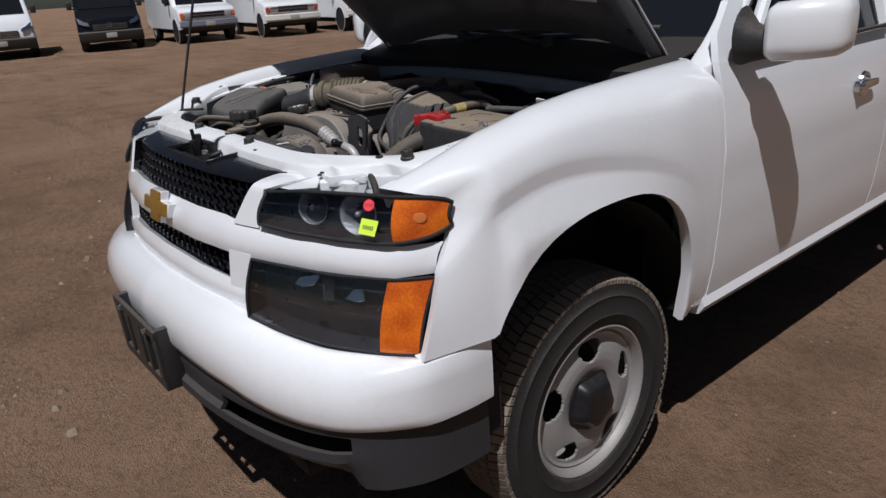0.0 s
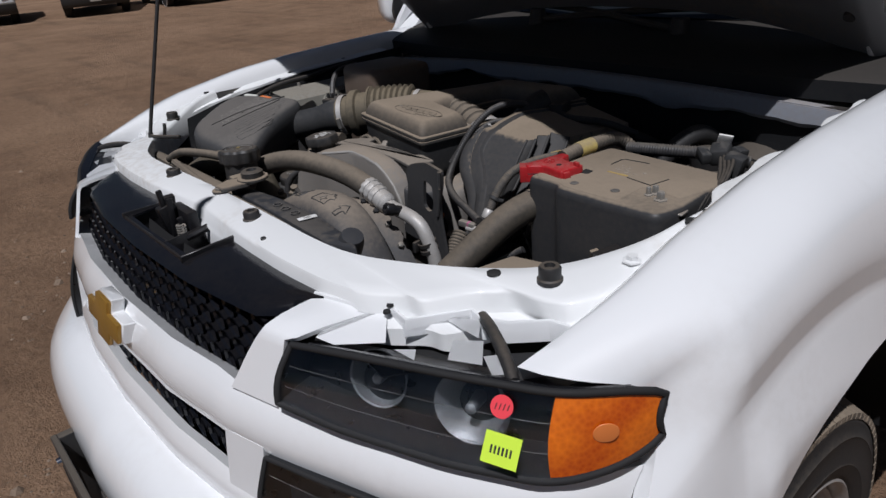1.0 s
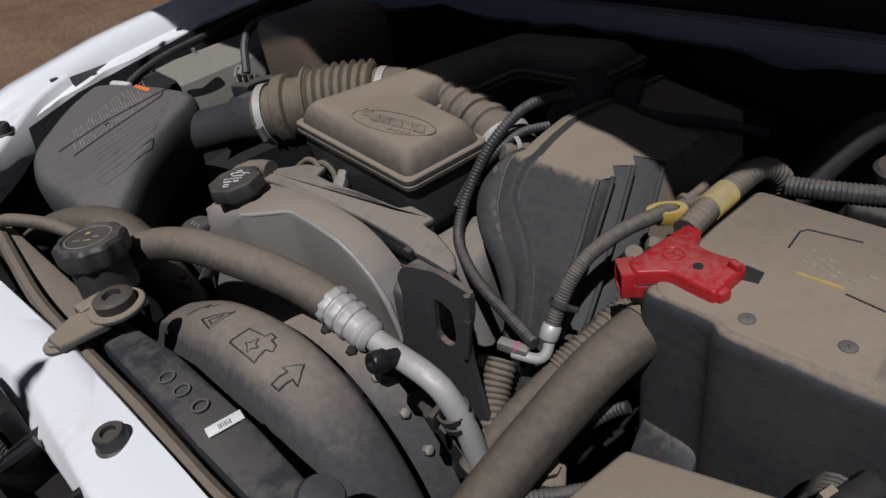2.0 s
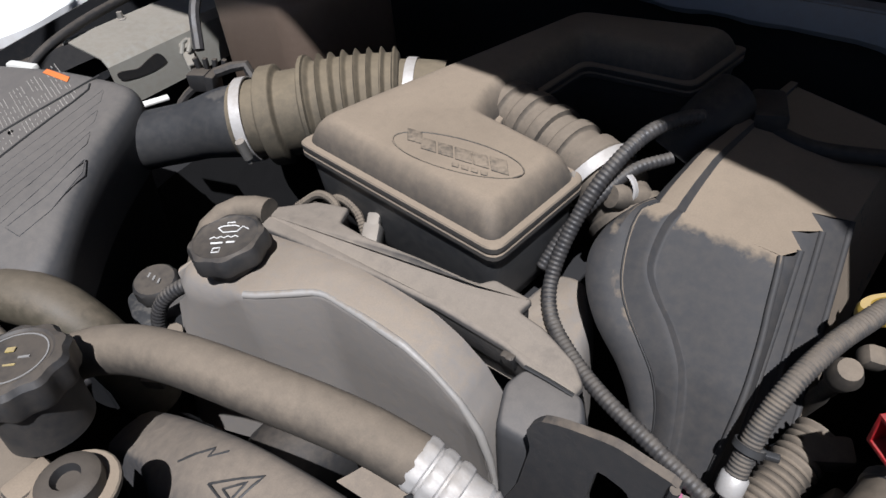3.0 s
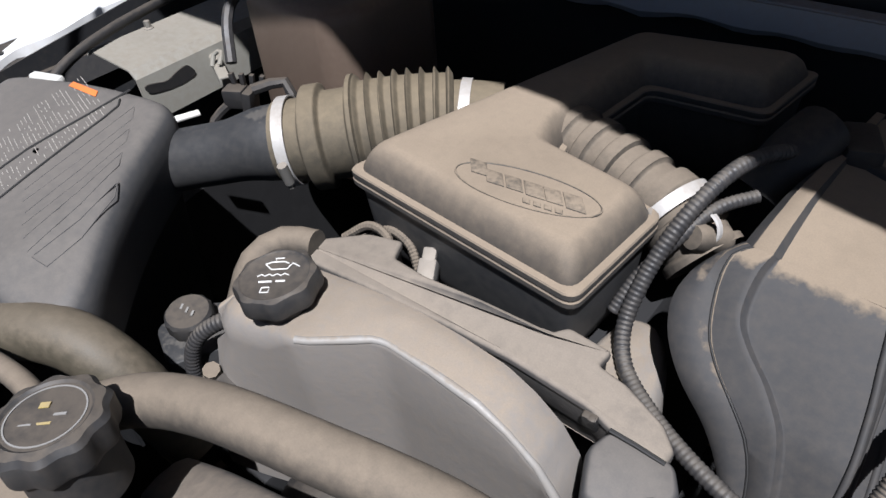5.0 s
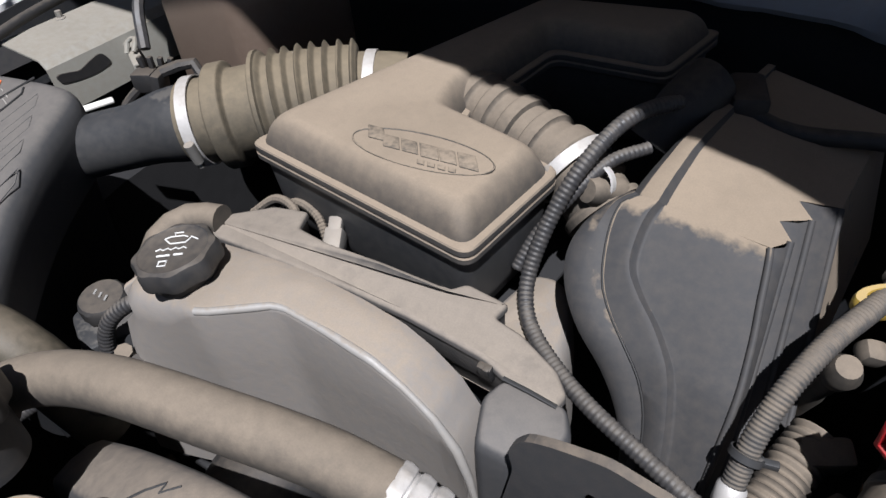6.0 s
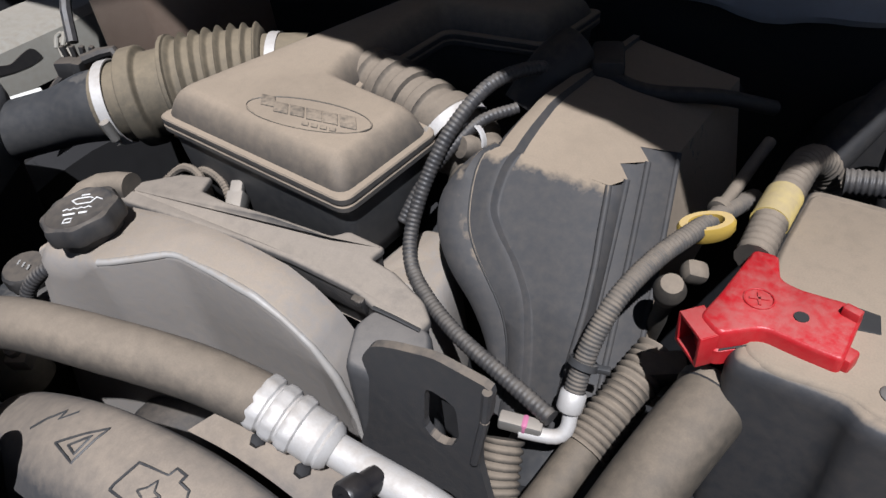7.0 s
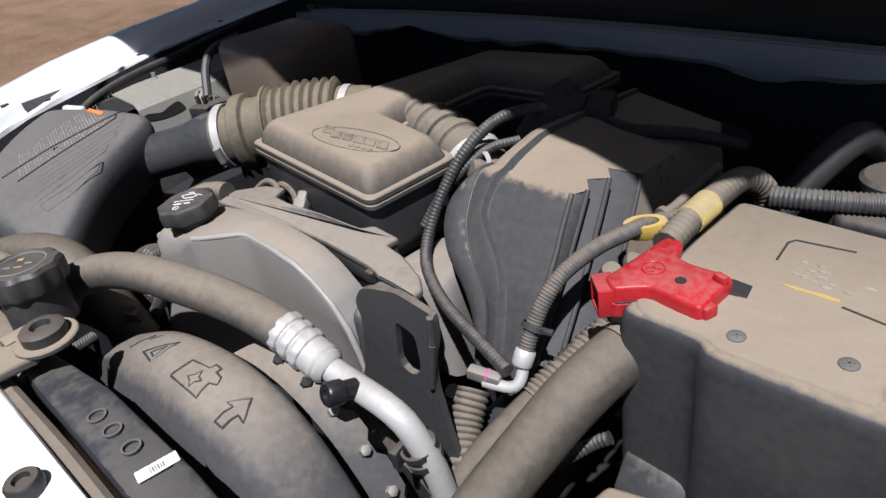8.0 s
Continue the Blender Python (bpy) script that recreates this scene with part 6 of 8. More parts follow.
for i, (pts, w) in enumerate((([(-0.010, 0.012), (-0.004, 0.006), (0.008, 0.006), (0.011, 0.012), (0.017, 0.008)], 0.0009), ([(-0.010, 0.012), (-0.006, 0.014), (0.004, 0.014), (0.008, 0.012)], 0.0009), ([(-0.002, 0.014), (-0.004, 0.018), (0.003, 0.018)], 0.0009),
                              ([(-0.013, -0.001), (-0.010, 0.001), (-0.007, -0.001), (-0.004, 0.001), (-0.001, -0.001), (0.002, 0.001), (0.005, -0.001), (0.008, 0.001), (0.011, -0.001)], 0.0008),
                              ([(-0.010, -0.007), (0.0, -0.007)], 0.0014), ([(0.003, -0.007), (0.010, -0.007)], 0.0014), ([(-0.006, -0.013), (0.000, -0.013), (0.000, -0.018), (-0.006, -0.018), (-0.006, -0.013)], 0.0009))):
    bm = bmesh.new()
    tube(bm, [OC @ pose(0, 0, 0, 0, 0, 32) @ Vector((x * 1.1, y * 1.1, 0.0188)) for x, y in pts], w * 0.62, 6, raw=True)
    part("white_symbol", bm, LABEL, oil)

# harness trough behind the front cover


def trough_z(x, y):
    return 1.0905 - 0.9 * max(0.0, x - 0.02) ** 2 - 0.06 * max(0.0, -0.02 - x)


trough = new("harness_trough")
trough.parent = truck
tagged(trough, "dusty brown plastic wiring trough")
TROUGH = fillet([(-0.138, -0.226), (-0.113, -0.240), (-0.051, -0.240), (0.032, -0.239), (0.084, -0.237), (0.145, -0.236), (0.163, -0.240), (0.200, -0.237), (0.201, -0.226), (0.188, -0.214), (0.156, -0.204), (0.134, -0.203), (0.136, -0.187), (0.103, -0.188), (0.095, -0.200), (0.036, -0.204), (-0.016, -0.207), (-0.050, -0.202), (-0.058, -0.182), (-0.090, -0.188), (-0.105, -0.200)], 0.0035, 3)
bm = bmesh.new()
stack(bm, TROUGH, [(-0.004, -0.030), (-0.0015, -0.026), (-0.001, -0.006), (0.0008, -0.0055), (0.0008, -0.0022), (-0.0006, -0.0006), (-0.0030, 0.0)], trough_z, True)
part("trough_lid", bm, TROUGH_PLASTIC, trough, angle=50)
bm = bmesh.new()
box(bm, (0.011, 0.006, 0.016), pose(0.148, -0.2385, 1.066, 12, 0, 0), 0.0016)
box(bm, (0.005, 0.005, 0.008), pose(0.150, -0.2405, 1.070, 12, 0, 0), 0.001)
part("trough_clip", bm, BLACK, trough)
bm = bmesh.new()
stack(bm, fillet([(0.157, -0.256), (0.168, -0.284), (0.206, -0.280), (0.214, -0.250), (0.204, -0.234), (0.163, -0.240)], 0.0045, 3), [(0.003, -0.150), (0.003, -0.030), (0.0025, -0.008), (0.0012, -0.0030), (-0.0006, -0.0008), (-0.0024, 0.0)], lambda x, y: 1.0685 - 0.22 * max(0.0, x - 0.165) + 0.22 * min(0.0, y + 0.245), True)
part("trough_end", bm, AIRBOX, trough, "moulded end cap", angle=50)
for k in range(2):
    bm = bmesh.new()
    tube(bm, [(0.163, -0.2415 - 0.001 * k, 1.0725), (0.181, -0.2395 - 0.001 * k, 1.0680), (0.200, -0.2375 - 0.001 * k, 1.0618)], 0.0012, 6, raw=True)
    part("trough_seam", bm, PRINT_AND_GAPS, trough)
pipe("harness_sleeve", [(-0.115, -0.225, 1.088), (-0.145, -0.235, 1.086), (-0.155, -0.262, 1.078), (-0.150, -0.29, 1.05)], 0.013, trough, RUBBER)
for pts in ([(-0.120, -0.190, 1.070), (-0.098, -0.180, 1.086), (-0.078, -0.180, 1.084), (-0.066, -0.188, 1.074)], [(-0.110, -0.176, 1.060), (-0.085, -0.170, 1.080), (-0.060, -0.172, 1.076), (-0.045, -0.180, 1.060)]):
    bm = bmesh.new()
    tube(bm, pts, ribbed(0.0036, 0.0006, 0.003), 8, 0.0008)
    part("wire_loop", bm, RUBBER, trough)
coil = new("ignition_plug")
coil.parent = truck
tagged(coil, "small grey ignition connector")
bm = bmesh.new()
box(bm, (0.016, 0.026, 0.020), pose(-0.030, -0.186, 1.066, 30, 0, 25), 0.003)
part("plug_body", bm, STEEL, coil)
bm = bmesh.new()
box(bm, (0.012, 0.014, 0.010), pose(-0.034, -0.176, 1.078, 30, 0, 25), 0.002)
part("plug_tab", bm, STEEL, coil)

bm = bmesh.new()
stack(bm, fillet([(0.100, -0.190), (0.135, -0.182), (0.168, -0.165), (0.160, -0.128), (0.142, -0.098), (0.112, -0.100), (0.104, -0.140)], 0.012, 3), [(0.006, -0.12), (0.004, -0.035), (0.002, -0.010), (-0.002, -0.003), (-0.007, 0.0)], lambda x, y: 1.030 - 0.55 * max(0.0, x - 0.135), True)
part("manifold_casting", bm, METAL_COVER, truck, "dusty pale alloy casting under the loom")

# ---- intake plenum cover ----
plenum = new("plenum_cover")
plenum.parent = truck
tagged(plenum, "smooth charcoal plenum cover, dusty on top, with moulded fins")


def face_z(x, y):
    """The sloping front of the cover, rounding off at its crest and falling steeper at its foot."""
    z = 1.2395 - 0.149 * x + 0.910 * y
    return z - 14.0 * max(0.0, y + 0.104) ** 2 - 3.6 * max(0.0, -0.165 - y) ** 1.5


OUT_LINE = [(0.181, -0.086), (0.168, -0.100), (0.157, -0.114), (0.152, -0.131), (0.157, -0.147), (0.168, -0.160), (0.182, -0.170), (0.204, -0.180), (0.221, -0.191), (0.232, -0.203), (0.236, -0.215)]
JOINT_LINE = [(0.188, -0.088), (0.178, -0.098), (0.177, -0.115), (0.184, -0.138), (0.196, -0.152), (0.214, -0.165), (0.231, -0.176), (0.241, -0.187), (0.246, -0.199), (0.247, -0.208), (0.247, -0.216)]
STEP_LINE = [(0.203, -0.088), (0.200, -0.096), (0.198, -0.108), (0.200, -0.126), (0.212, -0.138), (0.230, -0.150), (0.247, -0.166), (0.256, -0.182), (0.261, -0.196), (0.262, -0.207), (0.262, -0.216)]
RIGHT_LINE = [(0.281, -0.088), (0.283, -0.096), (0.285, -0.106), (0.287, -0.117), (0.290, -0.130), (0.292, -0.143), (0.294, -0.160), (0.294, -0.175), (0.293, -0.190), (0.292, -0.203), (0.291, -0.216)]


def strand(table, lift=0.0, shift=0.0):
    return [Vector((p.x + shift, p.y - lift * 0.66, face_z(p.x, p.y) + lift * 0.72)) for p in curve([(x, y, 0) for x, y in table], 0.005)]


def even(points, n=48):
    """The run of points cut into n even steps."""
    run = [0.0]
    for a, b in zip(points, points[1:]):
        run.append(run[-1] + (b - a).length)
    table = [(d, p.x, p.y, p.z) for d, p in zip(run, points)]
    return [Vector(interp(table, run[-1] * k / n)) for k in range(n + 1)]


out_l, joint, step, right = (even(strand(t, l)) for t, l in ((OUT_LINE, -0.009), (JOINT_LINE, -0.001), (STEP_LINE, 0.0040), (RIGHT_LINE, 0.0030)))
n_up = Vector((0, -0.66, 0.72))
strips = [[p + Vector((0.006, 0.020, -0.020)) for p in out_l], out_l, [a.lerp(b, 0.18) + n_up * 0.004 for a, b in zip(out_l, joint)], [a.lerp(b, 0.60) + n_up * 0.0045 for a, b in zip(out_l, joint)], [p - n_up * 0.001 for p in joint]]
low = [[p + Vector((0.0010, 0, 0)) - n_up * 0.001 for p in joint], [p + Vector((0.0022, 0, 0)) + n_up * 0.0008 for p in joint], [a.lerp(b, 0.80) + n_up * 0.0010 for a, b in zip(joint, step)], [p + Vector((-0.0012, 0, 0)) + n_up * 0.0003 for p in step], step]
sunk = [step, [p + Vector((0.0034, 0, 0)) - n_up * 0.0054 for p in step], [p + Vector((0.0044, 0, 0)) - n_up * 0.0064 for p in step], [p + Vector((0.0060, 0, 0)) - n_up * 0.0066 for p in step], [a.lerp(b, 0.5) - n_up * 0.0018 for a, b in zip(step, right)], right]
for rows in (strips, low, sunk):
    bm = bmesh.new()
    loft(bm, rows)
    part("front_shell", bm, SMOOTH_PLASTIC, plenum, "smooth front shell", angle=40)
bm = bmesh.new()
tube(bm, [p + Vector((0.0006, 0, 0)) - n_up * 0.0006 for p in joint], 0.0009, 6, raw=True)
part("shell_joint", bm, PRINT_AND_GAPS, plenum)
bm = bmesh.new()
tube(bm, [p + Vector((0.0020, 0, 0)) + n_up * 0.0006 for p in joint[2:26]], lambda f, s: 0.0006 * (1 - f ** 2) + 0.0002 * math.sin(s * 400) * (1 - f), 6, raw=True)
part("shell_lip", bm, DUSTY_SIDE, plenum, "pale dusty lip along the joint")
# flat crest running back under the scuttle
bm = bmesh.new()
back_run = []
for strip, lift in ((out_l, -0.004), (joint, 0.0), (joint, 0.001), (step, 0.0), (step, -0.0062), (right, 0.0)):
    back_run.append(strip[0] + n_up * lift)
back_run[2] = back_run[2] + Vector((0.002, 0, 0))
back_run[4] = back_run[4] + Vector((0.0050, 0, -0.0015))
TOPS = [(0.281, -0.088, 1.1150), (0.291, -0.077, 1.1165), (0.279, -0.061, 1.1180), (0.298, -0.050, 1.1180), (0.285, -0.032, 1.1180), (0.312, -0.014, 1.1085), (0.322, 0.147, 1.1000)]
crown_rows = []
rise = [(0.0, 0.0), (0.05, 0.0055), (0.12, 0.0105), (0.24, 0.0165), (0.55, 0.0165), (0.97, 0.010), (1.0, 0.0)]
for k_row, f in enumerate([(y + 0.088) / 0.235 for x, y, z in TOPS] + [1.0]):
    dz = interp(rise, f)[0]
    drop = 0.07 if k_row == len(TOPS) else 0.0
    row = [Vector((p.x + 0.030 * f * (1 - k / 5) + 0.008 * f, p.y + 0.235 * f, p.z + dz * (0.75 + 0.03 * k) - drop)) for k, p in enumerate(back_run[:5])]
    end = Vector(TOPS[min(k_row, len(TOPS) - 1)]) - Vector((0, 0, drop))
    row += [row[-1].lerp(end, 0.5) + Vector((0, 0, 0.30 * dz)), row[-1].lerp(end, 0.85) + Vector((0, 0, 0.10 * dz)), end]
    crown_rows.append(row)
loft(bm, crown_rows)
part("crown", bm, SMOOTH_PLASTIC, plenum, "flat dusty crest of the cover", angle=50)
# ribbed flank: three ridges with dusty grooves between, then the outer face
FEET = [(0.291, -0.216, 0.985), (0.303, -0.204, 0.985), (0.293, -0.188, 0.985), (0.315, -0.176, 0.985), (0.303, -0.158, 0.985), (0.330, -0.130, 0.985), (0.342, 0.130, 0.985)]
flank = []
for (x0, y0, z0), (x1, y1, z1) in zip(TOPS, FEET):
    flank.append([Vector((x0 + (x1 - x0) * f, y0 + (y1 - y0) * f * (0.85 + 0.15 * f), z0 + (z1 - z0) * f)) for f in [k / 24 for k in range(25)]])
flank[0] = [r + Vector((0.0005, 0.0, 0.0)) for r in even(right, 24)]
for k in range(6):
    bm = bmesh.new()
    a, b = flank[k], flank[k + 1]
    loft(bm, [a, [p.lerp(q, 0.5) + Vector((0.002, -0.002, 0)) * (1 if k % 2 == 0 else -1) for p, q in zip(a, b)], b])
    part("flank_panel", bm, DUSTY_SIDE if k in (1, 3, 5) else SMOOTH_PLASTIC, plenum, "dust-caked side" if k in (1, 3, 5) else "", angle=50)
for k in (0, 1, 3, 5):
    bm = bmesh.new()
    tube(bm, [p + Vector((-0.0005, -0.0005, 0.0)) for p in flank[k]], 0.0026, 10, raw=True)
    part("fin", bm, SMOOTH_PLASTIC, plenum, "raised moulded fin")

# ---- hoses, looms and pipes ----
pipe("refrigerant_hose", [(-0.168, -0.430, 1.030), (-0.147, -0.424, 1.058), (-0.115, -0.410, 1.078), (-0.08, -0.397, 1.090), (-0.04, -0.387, 1.098), (0.0, -0.380, 1.102), (0.04, -0.372, 1.101), (0.08, -0.362, 1.096), (0.115, -0.352, 1.086), (0.151, -0.3443, 1.0725)], 0.0187, truck, RUBBER, "thick dusty rubber hose", 22)
ferrule = new("hose_ferrule")
ferrule.parent = truck
tagged(ferrule, "bright crimped aluminium hose ferrule")
F0, F1 = Vector((0.146, -0.3445, 1.0745)), Vector((0.190, -0.3420, 1.0560))
bm = bmesh.new()
lathe(bm, [(0.0172, -0.004), (0.0172, 0.046)], along(F0, F1), 28)
part("ferrule_sleeve", bm, ALU, ferrule)
for k in range(3):
    bm = bmesh.new()
    lathe(bm, [(0.0168, -0.001), (0.0188, 0.0006), (0.0196, 0.004), (0.0188, 0.0090), (0.0168, 0.0105)], along(F0.lerp(F1, 0.0 + k * 0.26), F1 + (F1 - F0)), 48, lambda a, r: 1 + (0.028 * max(-0.5, math.cos(10 * a)) if r > 0.018 else 0))
    part("crimp_ring", bm, ALU, ferrule)
bm = bmesh.new()
lathe(bm, [(0.0135, -0.004), (0.0172, -0.003), (0.0178, 0.001), (0.0160, 0.004), (0.0172, 0.006), (0.0150, 0.010), (0.0125, 0.012)], along(F1, F1 + (F1 - F0)), 30)
part("ferrule_collar", bm, ALU, ferrule)
pipe("aluminium_pipe", [(0.170, -0.343, 1.064), (0.200, -0.341, 1.052), (0.232, -0.341, 1.048), (0.262, -0.341, 1.045), (0.281, -0.339, 1.034), (0.291, -0.336, 1.012), (0.297, -0.332, 0.985), (0.302, -0.326, 0.93), (0.305, -0.315, 0.87)], 0.0112, truck, ALU, "bare aluminium refrigerant pipe", 20)
valve = new("service_valve")
valve.parent = truck
tagged(valve, "black capped service valve on the aluminium pipe")
bm = bmesh.new()
tube(bm, [(0.236, -0.345, 1.052), (0.232, -0.366, 1.060)], 0.0085, 16, raw=True)
lathe(bm, [(0.0105, 0), (0.0105, 0.012), (0.009, 0.014), (0.004, 0.014), (0.003, 0.011), (0, 0.011)], along((0.2335, -0.358, 1.057), (0.230, -0.378, 1.065)), 20)
part("valve_cap", bm, BLACK_CLEAN, valve)
bm = bmesh.new()
lathe(bm, [(0.0132, -0.009), (0.0158, -0.009), (0.0158, -0.003), (0.0145, -0.002), (0.0145, 0.002), (0.0158, 0.003), (0.0158, 0.009), (0.0132, 0.009)], along((0.2885, -0.334, 1.0), (0.291, -0.331, 0.985)), 28)
box(bm, (0.006, 0.02, 0.018), pose(0.275, -0.345, 1.0, 0, 0, 10), 0.001)
part("pipe_clamp", bm, BLACK, truck, "rubber lined pipe clamp")

bracket2 = new("lifting_bracket")
bracket2.parent = truck
tagged(bracket2, "dark steel bracket plate with a slotted hole")
bm = bmesh.new()
o = fillet([(0.199, 1.096), (0.210, 1.113), (0.226, 1.119), (0.256, 1.1255), (0.294, 1.118), (0.291, 1.090), (0.283, 1.069), (0.281, 1.036), (0.285, 1.006), (0.291, 0.968), (0.297, 0.90), (0.262, 0.90), (0.268, 0.975), (0.250, 0.985), (0.225, 0.96), (0.182, 0.97), (0.178, 0.990), (0.192, 1.026), (0.203, 1.080)], 0.006, 2)
h = fillet([(0.247, 1.095), (0.268, 1.088), (0.268, 1.056), (0.262, 1.043), (0.250, 1.040), (0.241, 1.050)], 0.006, 2)
fresh = bmesh.new()
ov = [fresh.verts.new((x, -0.300, z)) for x, z in o]
hv = [fresh.verts.new((x, -0.300, z)) for x, z in h]
es = [fresh.edges.new((ov[i], ov[(i + 1) % len(ov)])) for i in range(len(ov))] + [fresh.edges.new((hv[i], hv[(i + 1) % len(hv)])) for i in range(len(hv))]
bmesh.ops.triangle_fill(fresh, use_beauty=True, use_dissolve=True, edges=es)
bmesh.ops.recalc_face_normals(fresh, faces=fresh.faces)
bmesh.ops.solidify(fresh, geom=list(fresh.faces), thickness=0.006)
add(bm, fresh)
for x0, z0, x1, z1 in ((0.2945, 1.118, 0.2915, 1.090), (0.2915, 1.090, 0.2815, 1.040)):
    tube(bm, [(x0 - 0.003, -0.3015, z0 - 0.001), (x1 - 0.003, -0.3015, z1)], 0.0030, 8, raw=True)
part("plate", bm, BRACKET, bracket2, smooth=False)

loom("wiring_loom", [(0.215, 0.05, 1.125), (0.185, 0.025, 1.142), (0.165, -0.008, 1.150), (0.150, -0.040, 1.146), (0.135, -0.075, 1.122), (0.124, -0.105, 1.085), (0.122, -0.132, 1.050), (0.135, -0.155, 1.032), (0.165, -0.178, 1.026), (0.205, -0.200, 1.024), (0.250, -0.216, 1.020), (0.300, -0.232, 1.014)], 0.0067, truck, None, "black corrugated wiring loom")
loom("wiring_loom", [(0.170, -0.020, 1.122), (0.150, -0.048, 1.120), (0.134, -0.078, 1.104), (0.116, -0.105, 1.075), (0.108, -0.125, 1.05)], 0.0055, truck, None, "black corrugated wiring loom")
loom("vacuum_hose", [(0.309, -0.217, 1.026), (0.310, -0.205, 1.045), (0.313, -0.190, 1.066), (0.320, -0.168, 1.086), (0.332, -0.135, 1.097), (0.345, -0.105, 1.100), (0.356, -0.075, 1.098), (0.366, -0.040, 1.090), (0.374, -0.01, 1.08)], 0.0077, truck, BRAID, "braided grey rubber hose", 0.0030)
bm = bmesh.new()
lathe(bm, [(0.012, -0.02), (0.0135, -0.012), (0.010, 0.0), (0.012, 0.008), (0.0095, 0.016), (0.0, 0.017)], along((0.150, -0.062, 1.100), (0.138, -0.084, 1.112)), 20)
part("loom_junction", bm, RUBBER, truck, "dusty loom junction")
bm = bmesh.new()
lathe(bm, [(0.0135, -0.003), (0.0152, -0.002), (0.0152, 0.002), (0.0135, 0.003)], along((0.146, -0.058, 1.106), (0.138, -0.084, 1.112)), 20)
part("junction_ring", bm, ALU, truck)
elbow = new("steel_elbow")
elbow.parent = truck
tagged(elbow, "bright steel pipe elbow with quick connector")
bm = bmesh.new()
tube(bm, [(0.309, -0.217, 1.026), (0.3105, -0.2235, 1.013), (0.3105, -0.230, 1.004), (0.305, -0.235, 0.9995), (0.294, -0.2385, 0.999), (0.280, -0.242, 0.9995)], 0.0055, 14, 0.004)
part("elbow_pipe", bm, ALU, elbow)
bm = bmesh.new()
lathe(bm, [(0.0080, -0.008), (0.0094, -0.006), (0.0094, 0.006), (0.0080, 0.008)], along((0.309, -0.2185, 1.024), (0.310, -0.205, 1.045)), 24)
part("elbow_collar", bm, ALU, elbow)
bm = bmesh.new()
box(bm, (0.032, 0.011, 0.011), pose(0.2800, -0.2405, 1.0050, 0, 6, 14), 0.002)
part("quick_connector", bm, STEEL, elbow)
bm = bmesh.new()
box(bm, (0.005, 0.0114, 0.0114), pose(0.2830, -0.2398, 1.0052, 0, 6, 14), 0.002)
part("pink_tag", bm, plain("pink mark", (0.42, 0.14, 0.24), 0.5), elbow)
bm = bmesh.new()
lathe(bm, [(0.0096, -0.0025), (0.0108, -0.0025), (0.0108, 0.0025), (0.0096, 0.0025)], along((0.3105, -0.203, 1.048), (0.313, -0.190, 1.066)), 20)
box(bm, (0.014, 0.005, 0.005), pose(0.3225, -0.202, 1.047, 0, 0, 12), 0.001)
part("cable_tie", bm, CHARCOAL, truck)

stick = new("dipstick")
stick.parent = truck
tagged(stick, "oil dipstick with a yellow ring handle")
bm = bmesh.new()
fresh = bmesh.new()
for r0, h in ((0.0175, 0.0078),):
    rows = []
    for k in range(33):
        a = 2 * math.pi * k / 32
        rows.append([((r0 + dr) * math.cos(a), (r0 + dr) * 0.48 * math.sin(a), hh) for dr, hh in ((-0.0050, -h), (0.0012, -h), (0.0030, -h * 0.5), (0.0030, h * 0.5), (0.0012, h), (-0.0050, h), (-0.0060, 0))])
    loft(fresh, rows, True)
add(bm, fresh, pose(0.354, -0.086, 1.098, 12, -8, 25))
part("ring_handle", bm, YELLOW, stick, "yellow ring handle")
bm = bmesh.new()
tube(bm, [(0.354, -0.072, 1.096), (0.360, -0.04, 1.098), (0.366, -0.005, 1.105), (0.372, 0.024, 1.112)], 0.0052, 10)
part("stick_neck", bm, RUBBER, stick)
bm = bmesh.new()
lathe(bm, [(0.005, -0.004), (0.0082, -0.003), (0.0082, 0.003), (0.005, 0.004)], along((0.3565, -0.058, 1.097), (0.362, -0.03, 1.099)), 18)
part("neck_collar", bm, RUBBER, stick)

boot = new("plug_boot")
boot.parent = truck
tagged(boot, "dusty black rubber and bay shade boot beside the plenum")
bm = bmesh.new()
lathe(bm, [(0.0, 0.016), (0.008, 0.014), (0.012, 0.004), (0.010, -0.008), (0.006, -0.012), (0.007, -0.03), (0.005, -0.032), (0.007, -0.05), (0.006, -0.09)], pose(0.344, -0.128, 1.066, 20, 10, 0), 20)
part("boot_body", bm, RUBBER, boot)
bm = bmesh.new()
box(bm, (0.018, 0.016, 0.016), pose(0.356, -0.112, 1.076, 20, 20, 30), 0.005)
part("boot_cap", bm, RUBBER, boot)

pipe("radiator_hose", [(0.398, -0.194, 1.058), (0.389, -0.223, 1.051), (0.378, -0.255, 1.036), (0.366, -0.288, 1.012), (0.354, -0.325, 0.986), (0.342, -0.37, 0.956), (0.33, -0.42, 0.92)], 0.0240, truck, HOSE_BROWN, "fat dusty radiator hose", 28)
bm = bmesh.new()
lathe(bm, [(0.0243, -0.004), (0.0256, -0.003), (0.0256, 0.003), (0.0243, 0.004)], along((0.3965, -0.199, 1.0565), (0.389, -0.223, 1.051)), 28)
part("hose_band", bm, BATTERY_BLACK, truck)
bm = bmesh.new()
tube(bm, [(0.346, -0.138, 1.010), (0.339, -0.162, 1.003), (0.330, -0.196, 0.992), (0.322, -0.225, 0.982)], lambda f, s: 0.0155 + 0.0025 * (math.sin(2 * math.pi * s / 0.0058) > -0.2), 22, 0.0018)
part("corrugated_duct", bm, RUBBER, truck, "dusty corrugated duct", angle=70)
